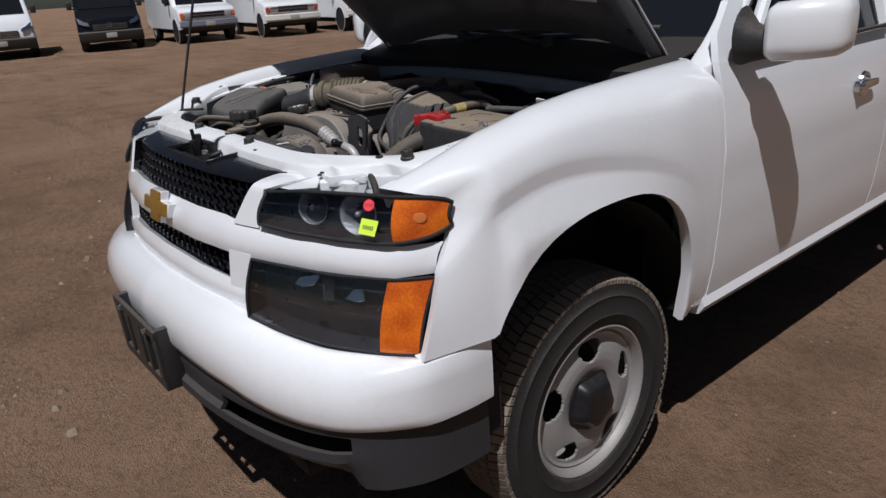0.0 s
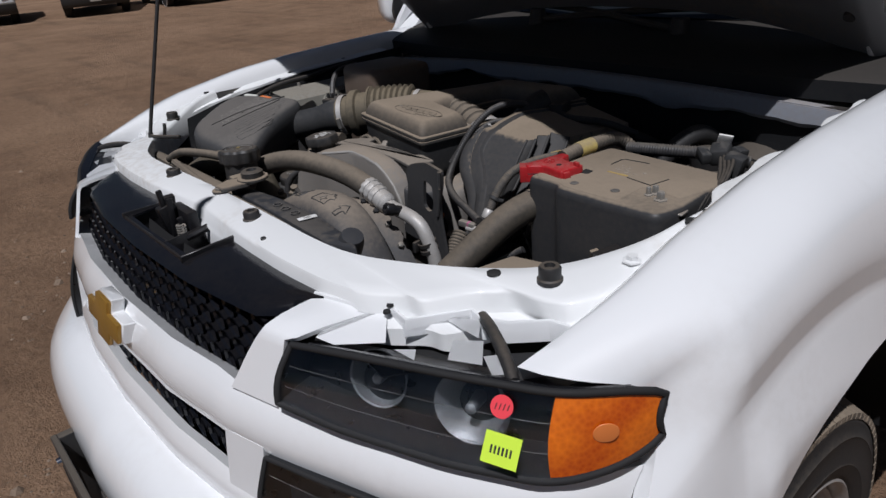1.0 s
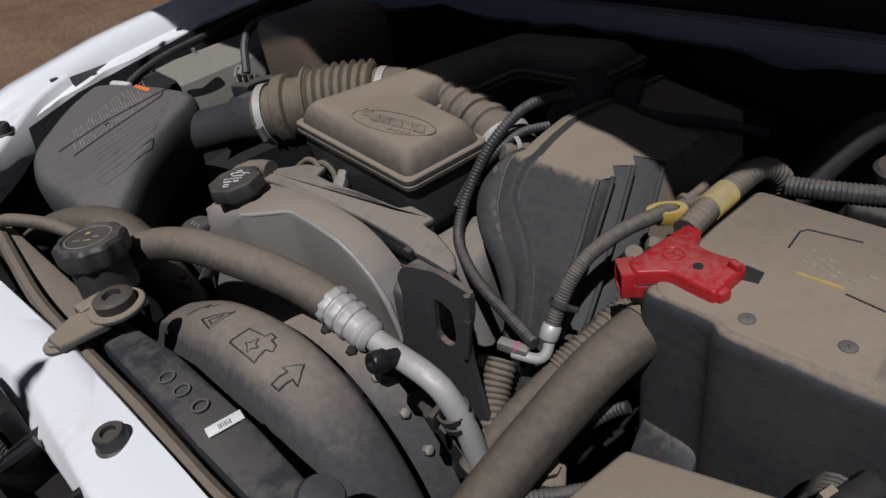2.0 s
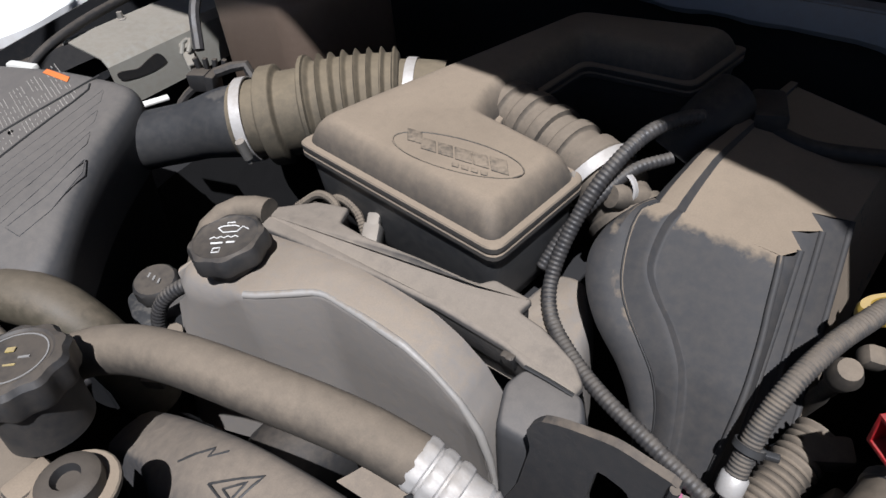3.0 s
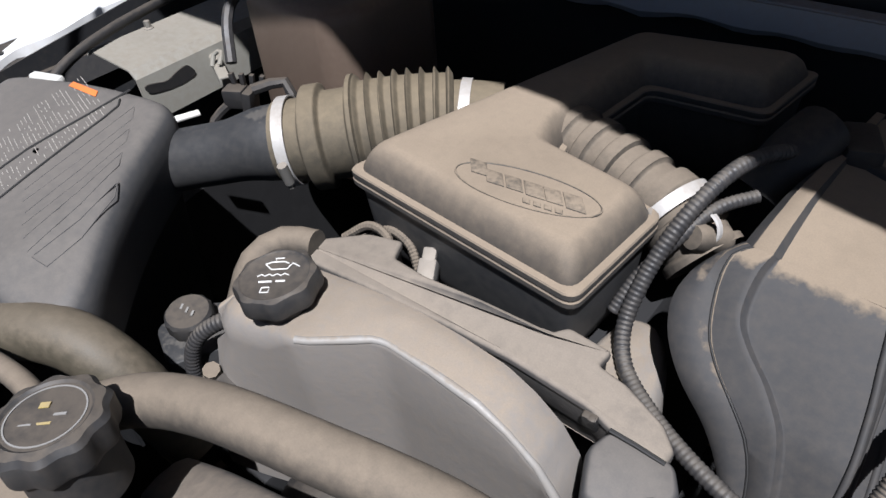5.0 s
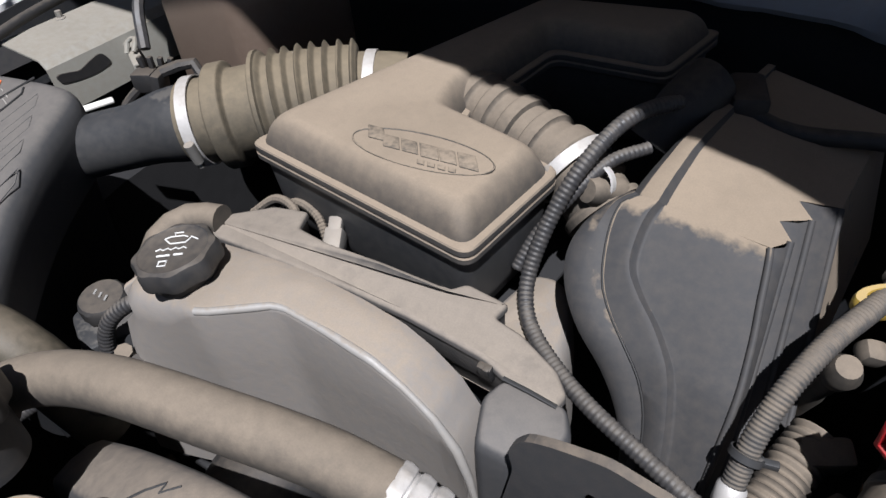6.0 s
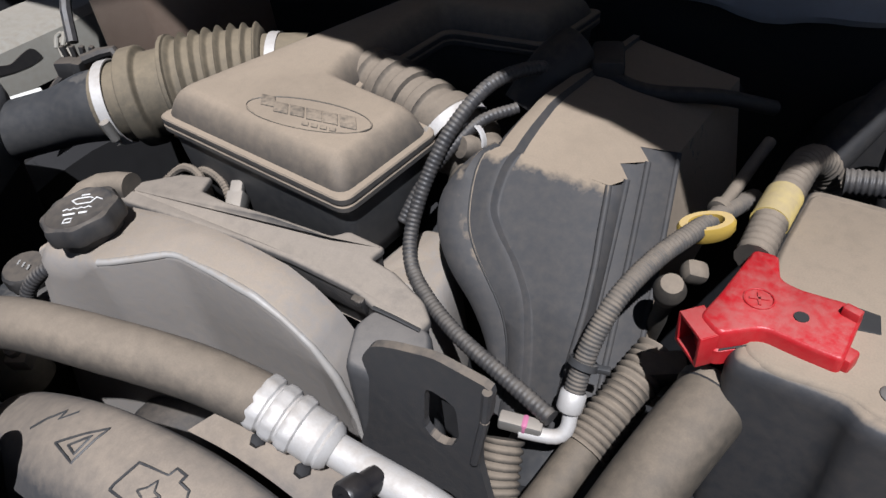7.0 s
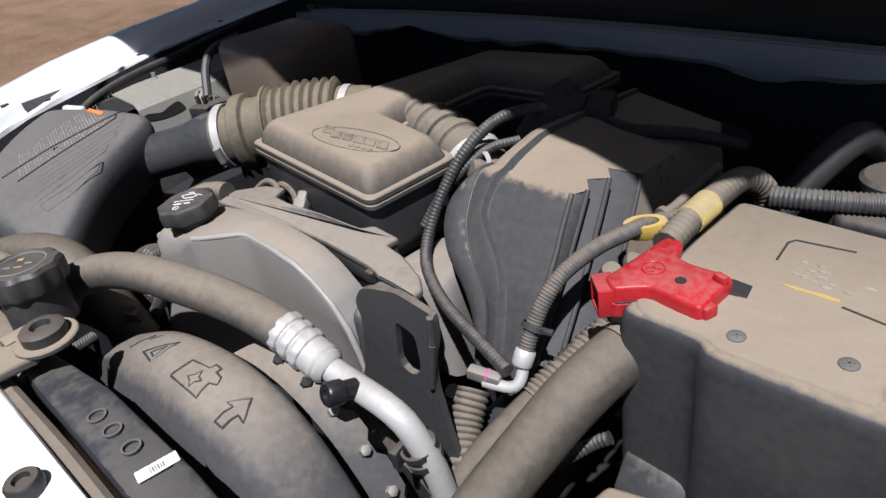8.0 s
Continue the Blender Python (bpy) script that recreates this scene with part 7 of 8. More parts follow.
pipe("taped_duct", [(0.324, -0.218, 0.984), (0.314, -0.255, 0.970), (0.303, -0.29, 0.952), (0.29, -0.33, 0.92)], 0.0150, truck, HOSE_BROWN, "dusty taped duct", 20)
bm = bmesh.new()
tube(bm, [(0.268, -0.245, 0.985), (0.276, -0.27, 0.965), (0.292, -0.295, 0.945), (0.312, -0.31, 0.92)], lambda f, s: 0.0135 + 0.0025 * (math.sin(2 * math.pi * s / 0.0062) > -0.2), 20, 0.002)
part("corrugated_duct", bm, RUBBER, truck, "dusty corrugated duct", angle=70)
bm = bmesh.new()
box(bm, (0.034, 0.02, 0.03), pose(0.352, -0.150, 1.008, 20, 0, 30), 0.004)
box(bm, (0.012, 0.012, 0.03), pose(0.366, -0.178, 0.995, 0, 20, 0), 0.003)
part("duct_clip", bm, RUBBER, truck)
pipe("upper_radiator_hose", [(-0.46, -0.475, 0.96), (-0.40, -0.462, 1.005), (-0.33, -0.440, 1.045), (-0.27, -0.415, 1.062), (-0.222, -0.396, 1.060), (-0.186, -0.386, 1.035), (-0.168, -0.380, 0.995), (-0.155, -0.372, 0.95)], 0.0245, truck, OLD_RUBBER, "fat olive-brown upper radiator hose", 24)

steer = new("steering_reservoir")
steer.parent = truck
tagged(steer, "small dusty fluid reservoir with a black cap")
bm = bmesh.new()
prism(bm, fillet([(-0.262, -0.322), (-0.212, -0.345), (-0.175, -0.290), (-0.186, -0.262), (-0.226, -0.262), (-0.252, -0.284)], 0.010, 3), 0.90, lambda x, y: 0.990 + 0.10 * (y + 0.30), 0.004, 2)
part("reservoir_body", bm, CHARCOAL, steer)
bm = bmesh.new()
lathe(bm, [(0.021, -0.012), (0.0225, -0.010), (0.0225, 0.004), (0.020, 0.007), (0.0, 0.007)], pose(-0.231, -0.300, 1.002, 5, 5, 0), 24, lambda a, r: 1 + (0.03 * math.cos(10 * a) if r > 0.022 else 0))
part("reservoir_cap", bm, CAP_BLACK, steer)
for u in (-0.008, 0.0, 0.008):
    bm = bmesh.new()
    box(bm, (0.002, 0.006, 0.0010), pose(-0.231 + u, -0.300, 1.0098, 5, 5, 30))
    part("cap_print", bm, DIM_PRINT, steer)
loom("sensor_loom", [(-0.145, -0.280, 1.034), (-0.168, -0.300, 1.032), (-0.187, -0.318, 1.016), (-0.195, -0.328, 0.990), (-0.196, -0.333, 0.95)], 0.0075, truck, None, "black corrugated sensor loom")

# ---- battery with red terminal cover ----
battery = new("battery")
battery.parent = truck
tagged(battery, "dust-covered battery in a black plastic box")
B_OUT = fillet([(0.396, -0.214), (0.458, -0.217), (0.468, -0.229), (0.550, -0.233), (0.640, -0.232), (0.652, -0.19), (0.640, -0.036), (0.408, -0.018), (0.401, -0.10)], 0.014, 4)
bm = bmesh.new()
stack(bm, B_OUT, [(0.0, -0.24), (0.0, -0.012), (-0.001, -0.006), (-0.003, -0.0025), (-0.005, -0.001), (-0.0075, 0.0)], lambda x, y: 1.1085, True)
part("battery_box", bm, BATTERY_BLACK, battery, "black battery box side")
bm = bmesh.new()
LID = fillet([(0.402, -0.202), (0.418, -0.212), (0.461, -0.212), (0.472, -0.220), (0.572, -0.223), (0.568, -0.150), (0.600, -0.160), (0.632, -0.168), (0.646, -0.100), (0.634, -0.046), (0.412, -0.028), (0.405, -0.10)], 0.010, 3)
stack(bm, LID, [(-0.004, -0.022), (0.0, -0.020), (0.0005, -0.006), (-0.001, -0.002), (-0.004, 0.0)], lambda x, y: 1.110, True)
part("battery_lid", bm, ENGINE_PLASTIC, battery, "dusty flat battery lid")
for pts in ([(0.470, -0.101), (0.469, -0.074), (0.473, -0.068), (0.515, -0.065)], [(0.526, -0.137), (0.572, -0.146), (0.578, -0.110)]):
    bm = bmesh.new()
    tube(bm, [(x, y, 1.1103) for x, y in pts], 0.0009, 6, raw=True)
    part("lid_groove", bm, PRINT_AND_GAPS, battery)
for x, y in ((0.480, -0.201), (0.546, -0.192)):
    bm = bmesh.new()
    lathe(bm, [(0.0064, 0), (0.0064, 0.0012), (0.0056, 0.0018), (0, 0.0020)], pose(x, y, 1.1095), 20)
    box(bm, (0.007, 0.0012, 0.001), pose(x, y, 1.1113, 0, 0, 30))
    box(bm, (0.0012, 0.007, 0.001), pose(x, y, 1.1113, 0, 0, 30))
    part("lid_screw", bm, AIRBOX, battery)
rng = random.Random(9)
for k in range(16):
    x, y, r = 0.500 + rng.gauss(0, 0.014), -0.108 + rng.gauss(0, 0.008), rng.uniform(0.0015, 0.0050)
    ring = [(x + r * rng.uniform(0.5, 1.5) * math.cos(a), y + 0.45 * r * rng.uniform(0.5, 1.5) * math.sin(a)) for a in [2 * math.pi * j / 9 for j in range(9)]]
    bm = bmesh.new()
    prism(bm, ring, 1.1098, 1.1105, 0, 1)
    part("torn_label", bm, LABEL_FILM, battery, "torn remains of a white label")
bm = bmesh.new()
prism(bm, [(0.485, -0.1295), (0.492, -0.1285), (0.500, -0.1295), (0.512, -0.1285), (0.523, -0.130), (0.523, -0.1325), (0.514, -0.1330), (0.503, -0.1318), (0.496, -0.1322), (0.486, -0.131)], 1.1098, 1.1108, 0, 1)
part("label_edge", bm, YELLOW, battery, "torn yellow label edge")
bm = bmesh.new()
prism(bm, [(0.578, -0.190), (0.606, -0.204), (0.655, -0.196), (0.652, -0.176), (0.610, -0.178), (0.580, -0.160)], 1.0985, 1.102, 0.001, 1)
part("terminal_strap", bm, STEEL, battery, "dull steel terminal strap")
for x, y, r in ((0.594, -0.166, 0.008), (0.613, -0.182, 0.010), (0.590, -0.176, 0.006)):
    bm = bmesh.new()
    lathe(bm, [(r, 0), (r, 0.004), (r * 0.6, 0.005), (r * 0.6, 0.013), (r * 0.45, 0.015), (0, 0.015)], pose(x, y, 1.106), 6 if r > 0.007 else 14)
    part("terminal_nut", bm, STEEL, battery)
bm = bmesh.new()
prism(bm, [(0.404, -0.236), (0.462, -0.240), (0.462, -0.214), (0.404, -0.212)], 0.86, lambda x, y: 0.945 + 1.2 * (y + 0.23), 0.004, 2)
part("box_foot", bm, BATTERY_BLACK, battery)

redcap = new("red_terminal_cover")
redcap.parent = truck
tagged(redcap, "dusty red plastic positive terminal cover")
R_OUT = fillet([(0.376, -0.196), (0.390, -0.208), (0.402, -0.199), (0.412, -0.192), (0.432, -0.196), (0.454, -0.199), (0.459, -0.153), (0.449, -0.150), (0.424, -0.150), (0.412, -0.146), (0.407, -0.124), (0.391, -0.124), (0.388, -0.140), (0.382, -0.172)], 0.0048, 3)
bm = bmesh.new()
stack(bm, R_OUT, [(0.0010, -0.026), (0.0010, -0.0150), (-0.0004, -0.0142), (-0.0004, -0.0030), (-0.0010, -0.0010), (-0.0024, 0.0)], lambda x, y: 1.1213 - 0.10 * max(0.0, 0.39 - x), True)
part("cover_body", bm, RED, redcap, angle=40)
bm = bmesh.new()
tube(bm, [(0.3925, -0.2070, 1.1080), (0.404, -0.1985, 1.1085), (0.414, -0.1935, 1.1085), (0.432, -0.1975, 1.1065), (0.4525, -0.2015, 1.1065)], 0.0006, 6, raw=True)
part("side_seam", bm, PRINT_AND_GAPS, redcap)
# Black box painted in for the shade inside the socket.
bm = bmesh.new()
box(bm, (0.020, 0.004, 0.016), pose(0.3815, -0.1975, 1.106, 0, 0, -45), 0.001)
part("open_socket", bm, PRINT_AND_GAPS, redcap)
bm = bmesh.new()
fresh = bmesh.new()
for dx, dz, sx, sz in ((0, 0.011, 0.024, 0.003), (0, -0.011, 0.024, 0.003), (0.011, 0, 0.003, 0.024), (-0.011, 0, 0.003, 0.024)):
    box(fresh, (sx, 0.016, sz), pose(dx, 0, dz), 0.0006)
add(bm, fresh, pose(0.3795, -0.1995, 1.106, 0, 0, -45))
part("socket_frame", bm, RED, redcap)
bm = bmesh.new()
tube(bm, [(0.404 + 0.0085 * math.cos(2 * math.pi * k / 24), -0.170 + 0.0085 * math.sin(2 * math.pi * k / 24), 1.1218) for k in range(25)], 0.0007, 6, raw=True)
box(bm, (0.011, 0.0016, 0.0014), pose(0.404, -0.170, 1.1216, 0, 0, 15))
box(bm, (0.0016, 0.011, 0.0014), pose(0.404, -0.170, 1.1216, 0, 0, 15))
part("plus_mark", bm, RED, redcap)
# Black disc stands for the dark down the screw hole.
bm = bmesh.new()
lathe(bm, [(0.0042, 0), (0.0042, 0.0006), (0, 0.0006)], pose(0.428, -0.175, 1.1214), 14)
part("screw_hole", bm, PRINT_AND_GAPS, redcap)
bm = bmesh.new()
box(bm, (0.016, 0.012, 0.012), pose(0.4515, -0.188, 1.113, 0, 0, -20), 0.002)
box(bm, (0.010, 0.006, 0.008), pose(0.452, -0.162, 1.123, 0, 0, -20), 0.001)
part("latch_clip", bm, RED, redcap)
for k in range(4):
    bm = bmesh.new()
    box(bm, (0.003, 0.004, 0.010), pose(0.4565 + 0.0012 * k, -0.190 + 0.009 * k, 1.1015, 0, 0, -8), 0.0006)
    part("grip_tooth", bm, RED, redcap)
# Recess drawn as a flat black patch in place of its shade.
bm = bmesh.new()
prism(bm, [(0.456, -0.160), (0.470, -0.158), (0.468, -0.142), (0.452, -0.140)], 1.106, 1.1106, 0.0004, 1)
part("terminal_recess", bm, PRINT_AND_GAPS, redcap)
loom("battery_cable", [(0.392, -0.125, 1.113), (0.394, -0.085, 1.117), (0.398, -0.045, 1.119), (0.402, -0.010, 1.119), (0.409, 0.010, 1.112), (0.418, 0.022, 1.095), (0.422, 0.026, 1.06)], 0.0122, truck, RUBBER, "fat dusty corrugated battery cable", 0.0062)
bm = bmesh.new()
tube(bm, [(0.3935, -0.088, 1.1168), (0.3950, -0.072, 1.1176), (0.3965, -0.056, 1.1184)], 0.0130, 24, 0.006)
part("yellow_tape", bm, YELLOW_TAPE, truck, "band of yellow tape round the battery cable")
loom("ground_cable", [(0.430, 0.000, 1.105), (0.470, 0.005, 1.108), (0.515, 0.020, 1.108), (0.555, 0.045, 1.105), (0.60, 0.08, 1.09)], 0.0105, truck, None, "black corrugated cable behind the battery")

fuse = new("fuse_box")
fuse.parent = truck
tagged(fuse, "dust-covered fuse box with a flat lid")
bm = bmesh.new()
prism(bm, [(0.428, -0.282), (0.412, -0.372), (0.420, -0.395), (0.47, -0.455), (0.55, -0.43), (0.615, -0.36), (0.600, -0.285), (0.575, -0.245)], 0.985, 1.008, 0.006, 3)
part("fuse_lid", bm, ENGINE_PLASTIC, fuse, "dusty flat lid")
bm = bmesh.new()
prism(bm, [(0.420, -0.277), (0.402, -0.378), (0.415, -0.405), (0.47, -0.462), (0.56, -0.435), (0.625, -0.36), (0.605, -0.280), (0.575, -0.238)], 0.90, 0.988, 0.006, 2)
part("fuse_body", bm, ENGINE_PLASTIC, fuse)
plug = new("harness_connector")
plug.parent = truck
tagged(plug, "black multi-way harness connector with taped wires")
bm = bmesh.new()
box(bm, (0.060, 0.036, 0.030), pose(0.600, -0.253, 1.028, 8, 12, -20), 0.005)
box(bm, (0.022, 0.040, 0.036), pose(0.583, -0.253, 1.034, 8, 12, -20), 0.004)
for k in range(6):
    box(bm, (0.007, 0.010, 0.010), pose(0.575 + 0.009 * k, -0.271 + 0.0035 * k, 1.046 - 0.0035 * k, 8, 12, -20), 0.0015)
tube(bm, [(0.572, -0.262, 1.044), (0.582, -0.274, 1.048), (0.592, -0.272, 1.046)], 0.004, 8)
part("connector_shell", bm, BLACK_CLEAN, plug)
for k in range(3):
    bm = bmesh.new()
    box(bm, (0.006, 0.012, 0.016), pose(0.568 + 0.012 * k, -0.265 + 0.002 * k, 1.044 - 0.002 * k, 8, 12, -20), 0.001)
    part("connector_lock", bm, STEEL if k == 1 else SMOOTH_PLASTIC, plug)
for k in range(5):
    pipe("wire", [(0.575, -0.258 + 0.004 * k, 1.040), (0.562, -0.260 + 0.004 * k, 1.040), (0.552, -0.262 + 0.003 * k, 1.02), (0.548, -0.262 + 0.003 * k, 0.97)], 0.0022, plug, (LOOM, BLACK, LOOM, BLACK, LOOM)[k], "", 8)
    pipe("wire", [(0.625, -0.256 + 0.004 * k, 1.02), (0.638, -0.262 + 0.005 * k, 1.015), (0.646, -0.270 + 0.005 * k, 0.99), (0.648, -0.28, 0.95)], 0.003, plug, (LOOM, plain("purple wire", (0.16, 0.05, 0.12), 0.5), LOOM, RUBBER, LOOM)[k], "", 8)
# connector cluster at the back of the battery
cluster = new("relay_cluster")
cluster.parent = truck
tagged(cluster, "cluster of relays and plugs by the driver's wing")
bm = bmesh.new()
box(bm, (0.030, 0.040, 0.026), pose(0.575, 0.035, 1.112, 10, -10, 20), 0.005)
box(bm, (0.020, 0.022, 0.030), pose(0.598, 0.045, 1.108, -8, 14, -15), 0.004)
box(bm, (0.016, 0.030, 0.018), pose(0.560, 0.012, 1.112, 12, 0, 50), 0.003)
box(bm, (0.03, 0.03, 0.045), pose(0.615, 0.00, 1.105, 0, 15, 10), 0.006)
part("relay_body", bm, CHARCOAL, cluster)
bm = bmesh.new()
box(bm, (0.022, 0.003, 0.020), pose(0.572, 0.050, 1.130, 30, 10, 30), 0.001)
part("relay_label", bm, LABEL, cluster, "torn white label")
for k in range(4):
    pipe("wire", [(0.60, 0.02 - 0.01 * k, 1.12), (0.63, -0.03 - 0.012 * k, 1.12 - 0.004 * k), (0.645, -0.09 - 0.012 * k, 1.10), (0.648, -0.16, 1.08)], 0.0032, cluster, RUBBER_AND_SHADE, "", 8)

# ---- rear of the bay ----
tank = new("coolant_bottle")
tank.parent = truck
tagged(tank, "milky tan plastic coolant bottle stained with dust")
bm = bmesh.new()
prism(bm, [(-0.455, 0.00), (-0.30, -0.015), (-0.275, 0.02), (-0.27, 0.15), (-0.44, 0.16)], 0.95, 1.175, 0.018, 4)
part("bottle", bm, CLEAR_TANK, tank)
bm = bmesh.new()
tube(bm, [(-0.47, 0.06, 1.165), (-0.472, 0.01, 1.16), (-0.462, -0.02, 1.14), (-0.44, -0.045, 1.10)], 0.007, 8)
part("bottle_hose", bm, LOOM, tank)
bm = bmesh.new()
rows = [[(x, y, z) for x, z in ((-0.605, 1.110), (-0.595, 1.118), (-0.555, 1.114), (-0.515, 1.110), (-0.505, 1.100), (-0.502, 1.07), (-0.501, 1.045))] for y in (-0.135, -0.10, -0.055, -0.02, 0.06, 0.12, 0.22)]
sheet(bm, rows, 0.002)
shelf = part("wing_shelf", bm, TRUNK_GREY, truck, "pale grey inner wing shelf")
bm = bmesh.new()
prism(bm, fillet([(-0.130, 1.092), (-0.112, 1.088), (-0.100, 1.084), (-0.084, 1.090), (-0.066, 1.094), (-0.056, 1.076), (-0.080, 1.072), (-0.104, 1.074), (-0.128, 1.080)], 0.008, 3), 0.0, 0.002, 0.0, 1, Matrix(((0, 0, 1, -0.5035), (1, 0, 0, 0), (0, 1, 0, 0), (0, 0, 0, 1))))
part("sealant_patch", bm, RUBBER_AND_SHADE, shelf, "black sealant patch")
# Gutter painted black to stand for the shade lying in it.
bm = bmesh.new()
rows = [[(x, y, z) for x, z in ((-0.700, 1.125), (-0.675, 1.100), (-0.64, 1.096), (-0.625, 1.07))] for y in (-0.24, -0.10, 0.05, 0.22)]
sheet(bm, rows, 0.003)
part("wing_gutter", bm, RUBBER_AND_SHADE, truck, "gutter along the wing, its shade put in as black")
bm = bmesh.new()
box(bm, (0.095, 0.012, 0.003), pose(-0.485, -0.035, 1.088, 0, 4, -28), 0.001)
box(bm, (0.095, 0.003, 0.012), pose(-0.488, -0.040, 1.083, 0, 4, -28), 0.001)
tube(bm, [(-0.478, -0.048, 1.088), (-0.480, -0.040, 1.100), (-0.470, -0.035, 1.104), (-0.466, -0.045, 1.092)], 0.003, 8)
part("bottle_strap", bm, TRUNK_GREY, truck)
bm = bmesh.new()
tube(bm, [(-0.572, -0.215, 1.100), (-0.582, -0.180, 1.116), (-0.590, -0.137, 1.126), (-0.600, -0.085, 1.131), (-0.612, -0.030, 1.132), (-0.622, 0.014, 1.132), (-0.63, 0.10, 1.14), (-0.63, 0.2, 1.15)], 0.0065, 12)
part("release_cable", bm, RUBBER_AND_SHADE, truck, "black cable along the inner wing")
bm = bmesh.new()
lathe(bm, [(0.007, 0), (0.007, 0.003), (0.004, 0.004), (0.004, 0.012), (0, 0.012)], pose(-0.588, -0.054, 1.115), 6)
part("shelf_bolt", bm, STEEL, truck)
coilpack = new("throttle_body")
coilpack.parent = truck
tagged(coilpack, "dark throttle body and hoses behind the resonator")
bm = bmesh.new()
tube(bm, [(0.165, 0.01, 1.105), (0.180, 0.035, 1.135), (0.19, 0.06, 1.145)], 0.024, 18, 0.01)
box(bm, (0.03, 0.05, 0.03), pose(0.218, 0.07, 1.130, 0, 0, 20), 0.006)
part("throttle_housing", bm, RUBBER_AND_SHADE, coilpack)
pipe("vacuum_pipe", [(0.21, 0.06, 1.13), (0.26, 0.05, 1.122), (0.32, 0.07, 1.118), (0.36, 0.12, 1.09)], 0.007, coilpack, RUBBER_AND_SHADE)
pipe("heater_hose", [(0.40, 0.10, 1.02), (0.43, 0.14, 1.07), (0.45, 0.18, 1.09), (0.455, 0.24, 1.06), (0.46, 0.31, 1.0)], 0.017, truck, RUBBER_AND_SHADE, "black heater hose")
pipe("heater_hose", [(0.10, 0.22, 1.0), (0.16, 0.26, 1.03), (0.24, 0.28, 1.03), (0.30, 0.32, 1.0)], 0.012, truck, RUBBER_AND_SHADE, "black heater hose")
brake = new("brake_reservoir")
brake.parent = truck
tagged(brake, "brake fluid reservoir with a dark cap")
bm = bmesh.new()
box(bm, (0.09, 0.13, 0.06), pose(0.505, 0.15, 1.02), 0.012, 3)
part("reservoir_body", bm, BLACK, brake)
bm = bmesh.new()
lathe(bm, [(0.030, -0.012), (0.032, 0), (0.032, 0.016), (0.028, 0.02), (0, 0.02)], pose(0.50, 0.135, 1.06), 24)
part("reservoir_cap", bm, BLACK, brake)
bm = bmesh.new()
lathe(bm, [(0.0, 0.0), (0.11, 0.0), (0.125, 0.03), (0.11, 0.07), (0.0, 0.09)], pose(0.50, 0.32, 0.93, 90, 0, 0), 32)
part("booster", bm, BLACK, brake)

# ---- engine mass below ----
engine = new("engine_block")
engine.parent = truck
tagged(engine, "near-black engine block filling the low bay")
# Added filler that hides the ground; deep shade is put into its near-black.
bm = bmesh.new()
prism(bm, [(-0.10, -0.27), (0.15, -0.26), (0.16, 0.28), (-0.10, 0.28)], 0.50, 0.97, 0.02, 2)
part("block", bm, DARK, engine)
# Cam cover blackened for the shade between trough and resonator.
bm = bmesh.new()
prism(bm, [(-0.11, -0.24), (0.12, -0.225), (0.13, 0.22), (-0.11, 0.22)], 0.95, 1.005, 0.01, 2)
part("cam_cover", bm, DARK, engine, "cam cover, near-black for the shade round it")
# Pulleys are blackened too, in place of the shade down here.
bm = bmesh.new()
lathe(bm, [(0.0, 0.02), (0.03, 0.02), (0.035, 0.01), (0.06, 0.01), (0.065, 0.0), (0.065, -0.03), (0, -0.03)], pose(0.22, -0.31, 0.88, 90, 0, 0), 32)
part("pulley", bm, RUBBER_AND_SHADE, engine)
bm = bmesh.new()
lathe(bm, [(0.0, 0.02), (0.05, 0.02), (0.055, 0.0), (0.055, -0.04), (0, -0.04)], pose(-0.05, -0.33, 0.86, 90, 0, 0), 32)
part("pulley", bm, RUBBER_AND_SHADE, engine)
bm = bmesh.new()
lathe(bm, [(0, 0.05), (0.045, 0.05), (0.055, 0.035), (0.055, -0.035), (0.045, -0.05), (0, -0.05)], pose(0.30, -0.20, 0.90, 90, 0, 0), 24)
part("alternator", bm, CHARCOAL, engine)
for x, y, z, s in ((0.25, -0.255, 0.965, 0.022), (0.36, -0.30, 0.93, 0.03), (0.40, -0.44, 0.96, 0.028), (0.335, -0.29, 0.945, 0.02), (-0.16, -0.33, 0.985, 0.022), (-0.13, -0.375, 1.0, 0.018), (0.39, -0.40, 0.93, 0.025)):
    bm = bmesh.new()
    box(bm, (s, s * 0.8, s * 1.1), pose(x, y, z, 20, 10, 35), s * 0.15)
    lathe(bm, [(s * 0.35, 0), (s * 0.35, s * 0.5), (0, s * 0.55)], pose(x, y, z + s * 0.5, 20, 10, 35), 8)
    part("fitting", bm, STEEL if x > 0.38 else RUBBER, engine, "dusty metal fitting")
bm = bmesh.new()
box(bm, (0.022, 0.016, 0.014), pose(0.168, -0.215, 0.985, 0, 20, 30), 0.003)
part("orange_connector", bm, ORANGE_PART, engine, "small orange connector")
for pts, r in (([(-0.30, -0.42, 0.9), (-0.25, -0.36, 0.93), (-0.18, -0.35, 0.95), (-0.14, -0.33, 1.0)], 0.008), ([(0.33, -0.36, 0.93), (0.37, -0.34, 0.955), (0.41, -0.30, 0.96), (0.42, -0.25, 0.95)], 0.007), ([(0.32, -0.33, 0.93), (0.36, -0.27, 0.96), (0.385, -0.24, 0.98), (0.40, -0.23, 0.99)], 0.006)):
    loom("lower_loom", pts, r, engine)

# ---- row of parked vans ----


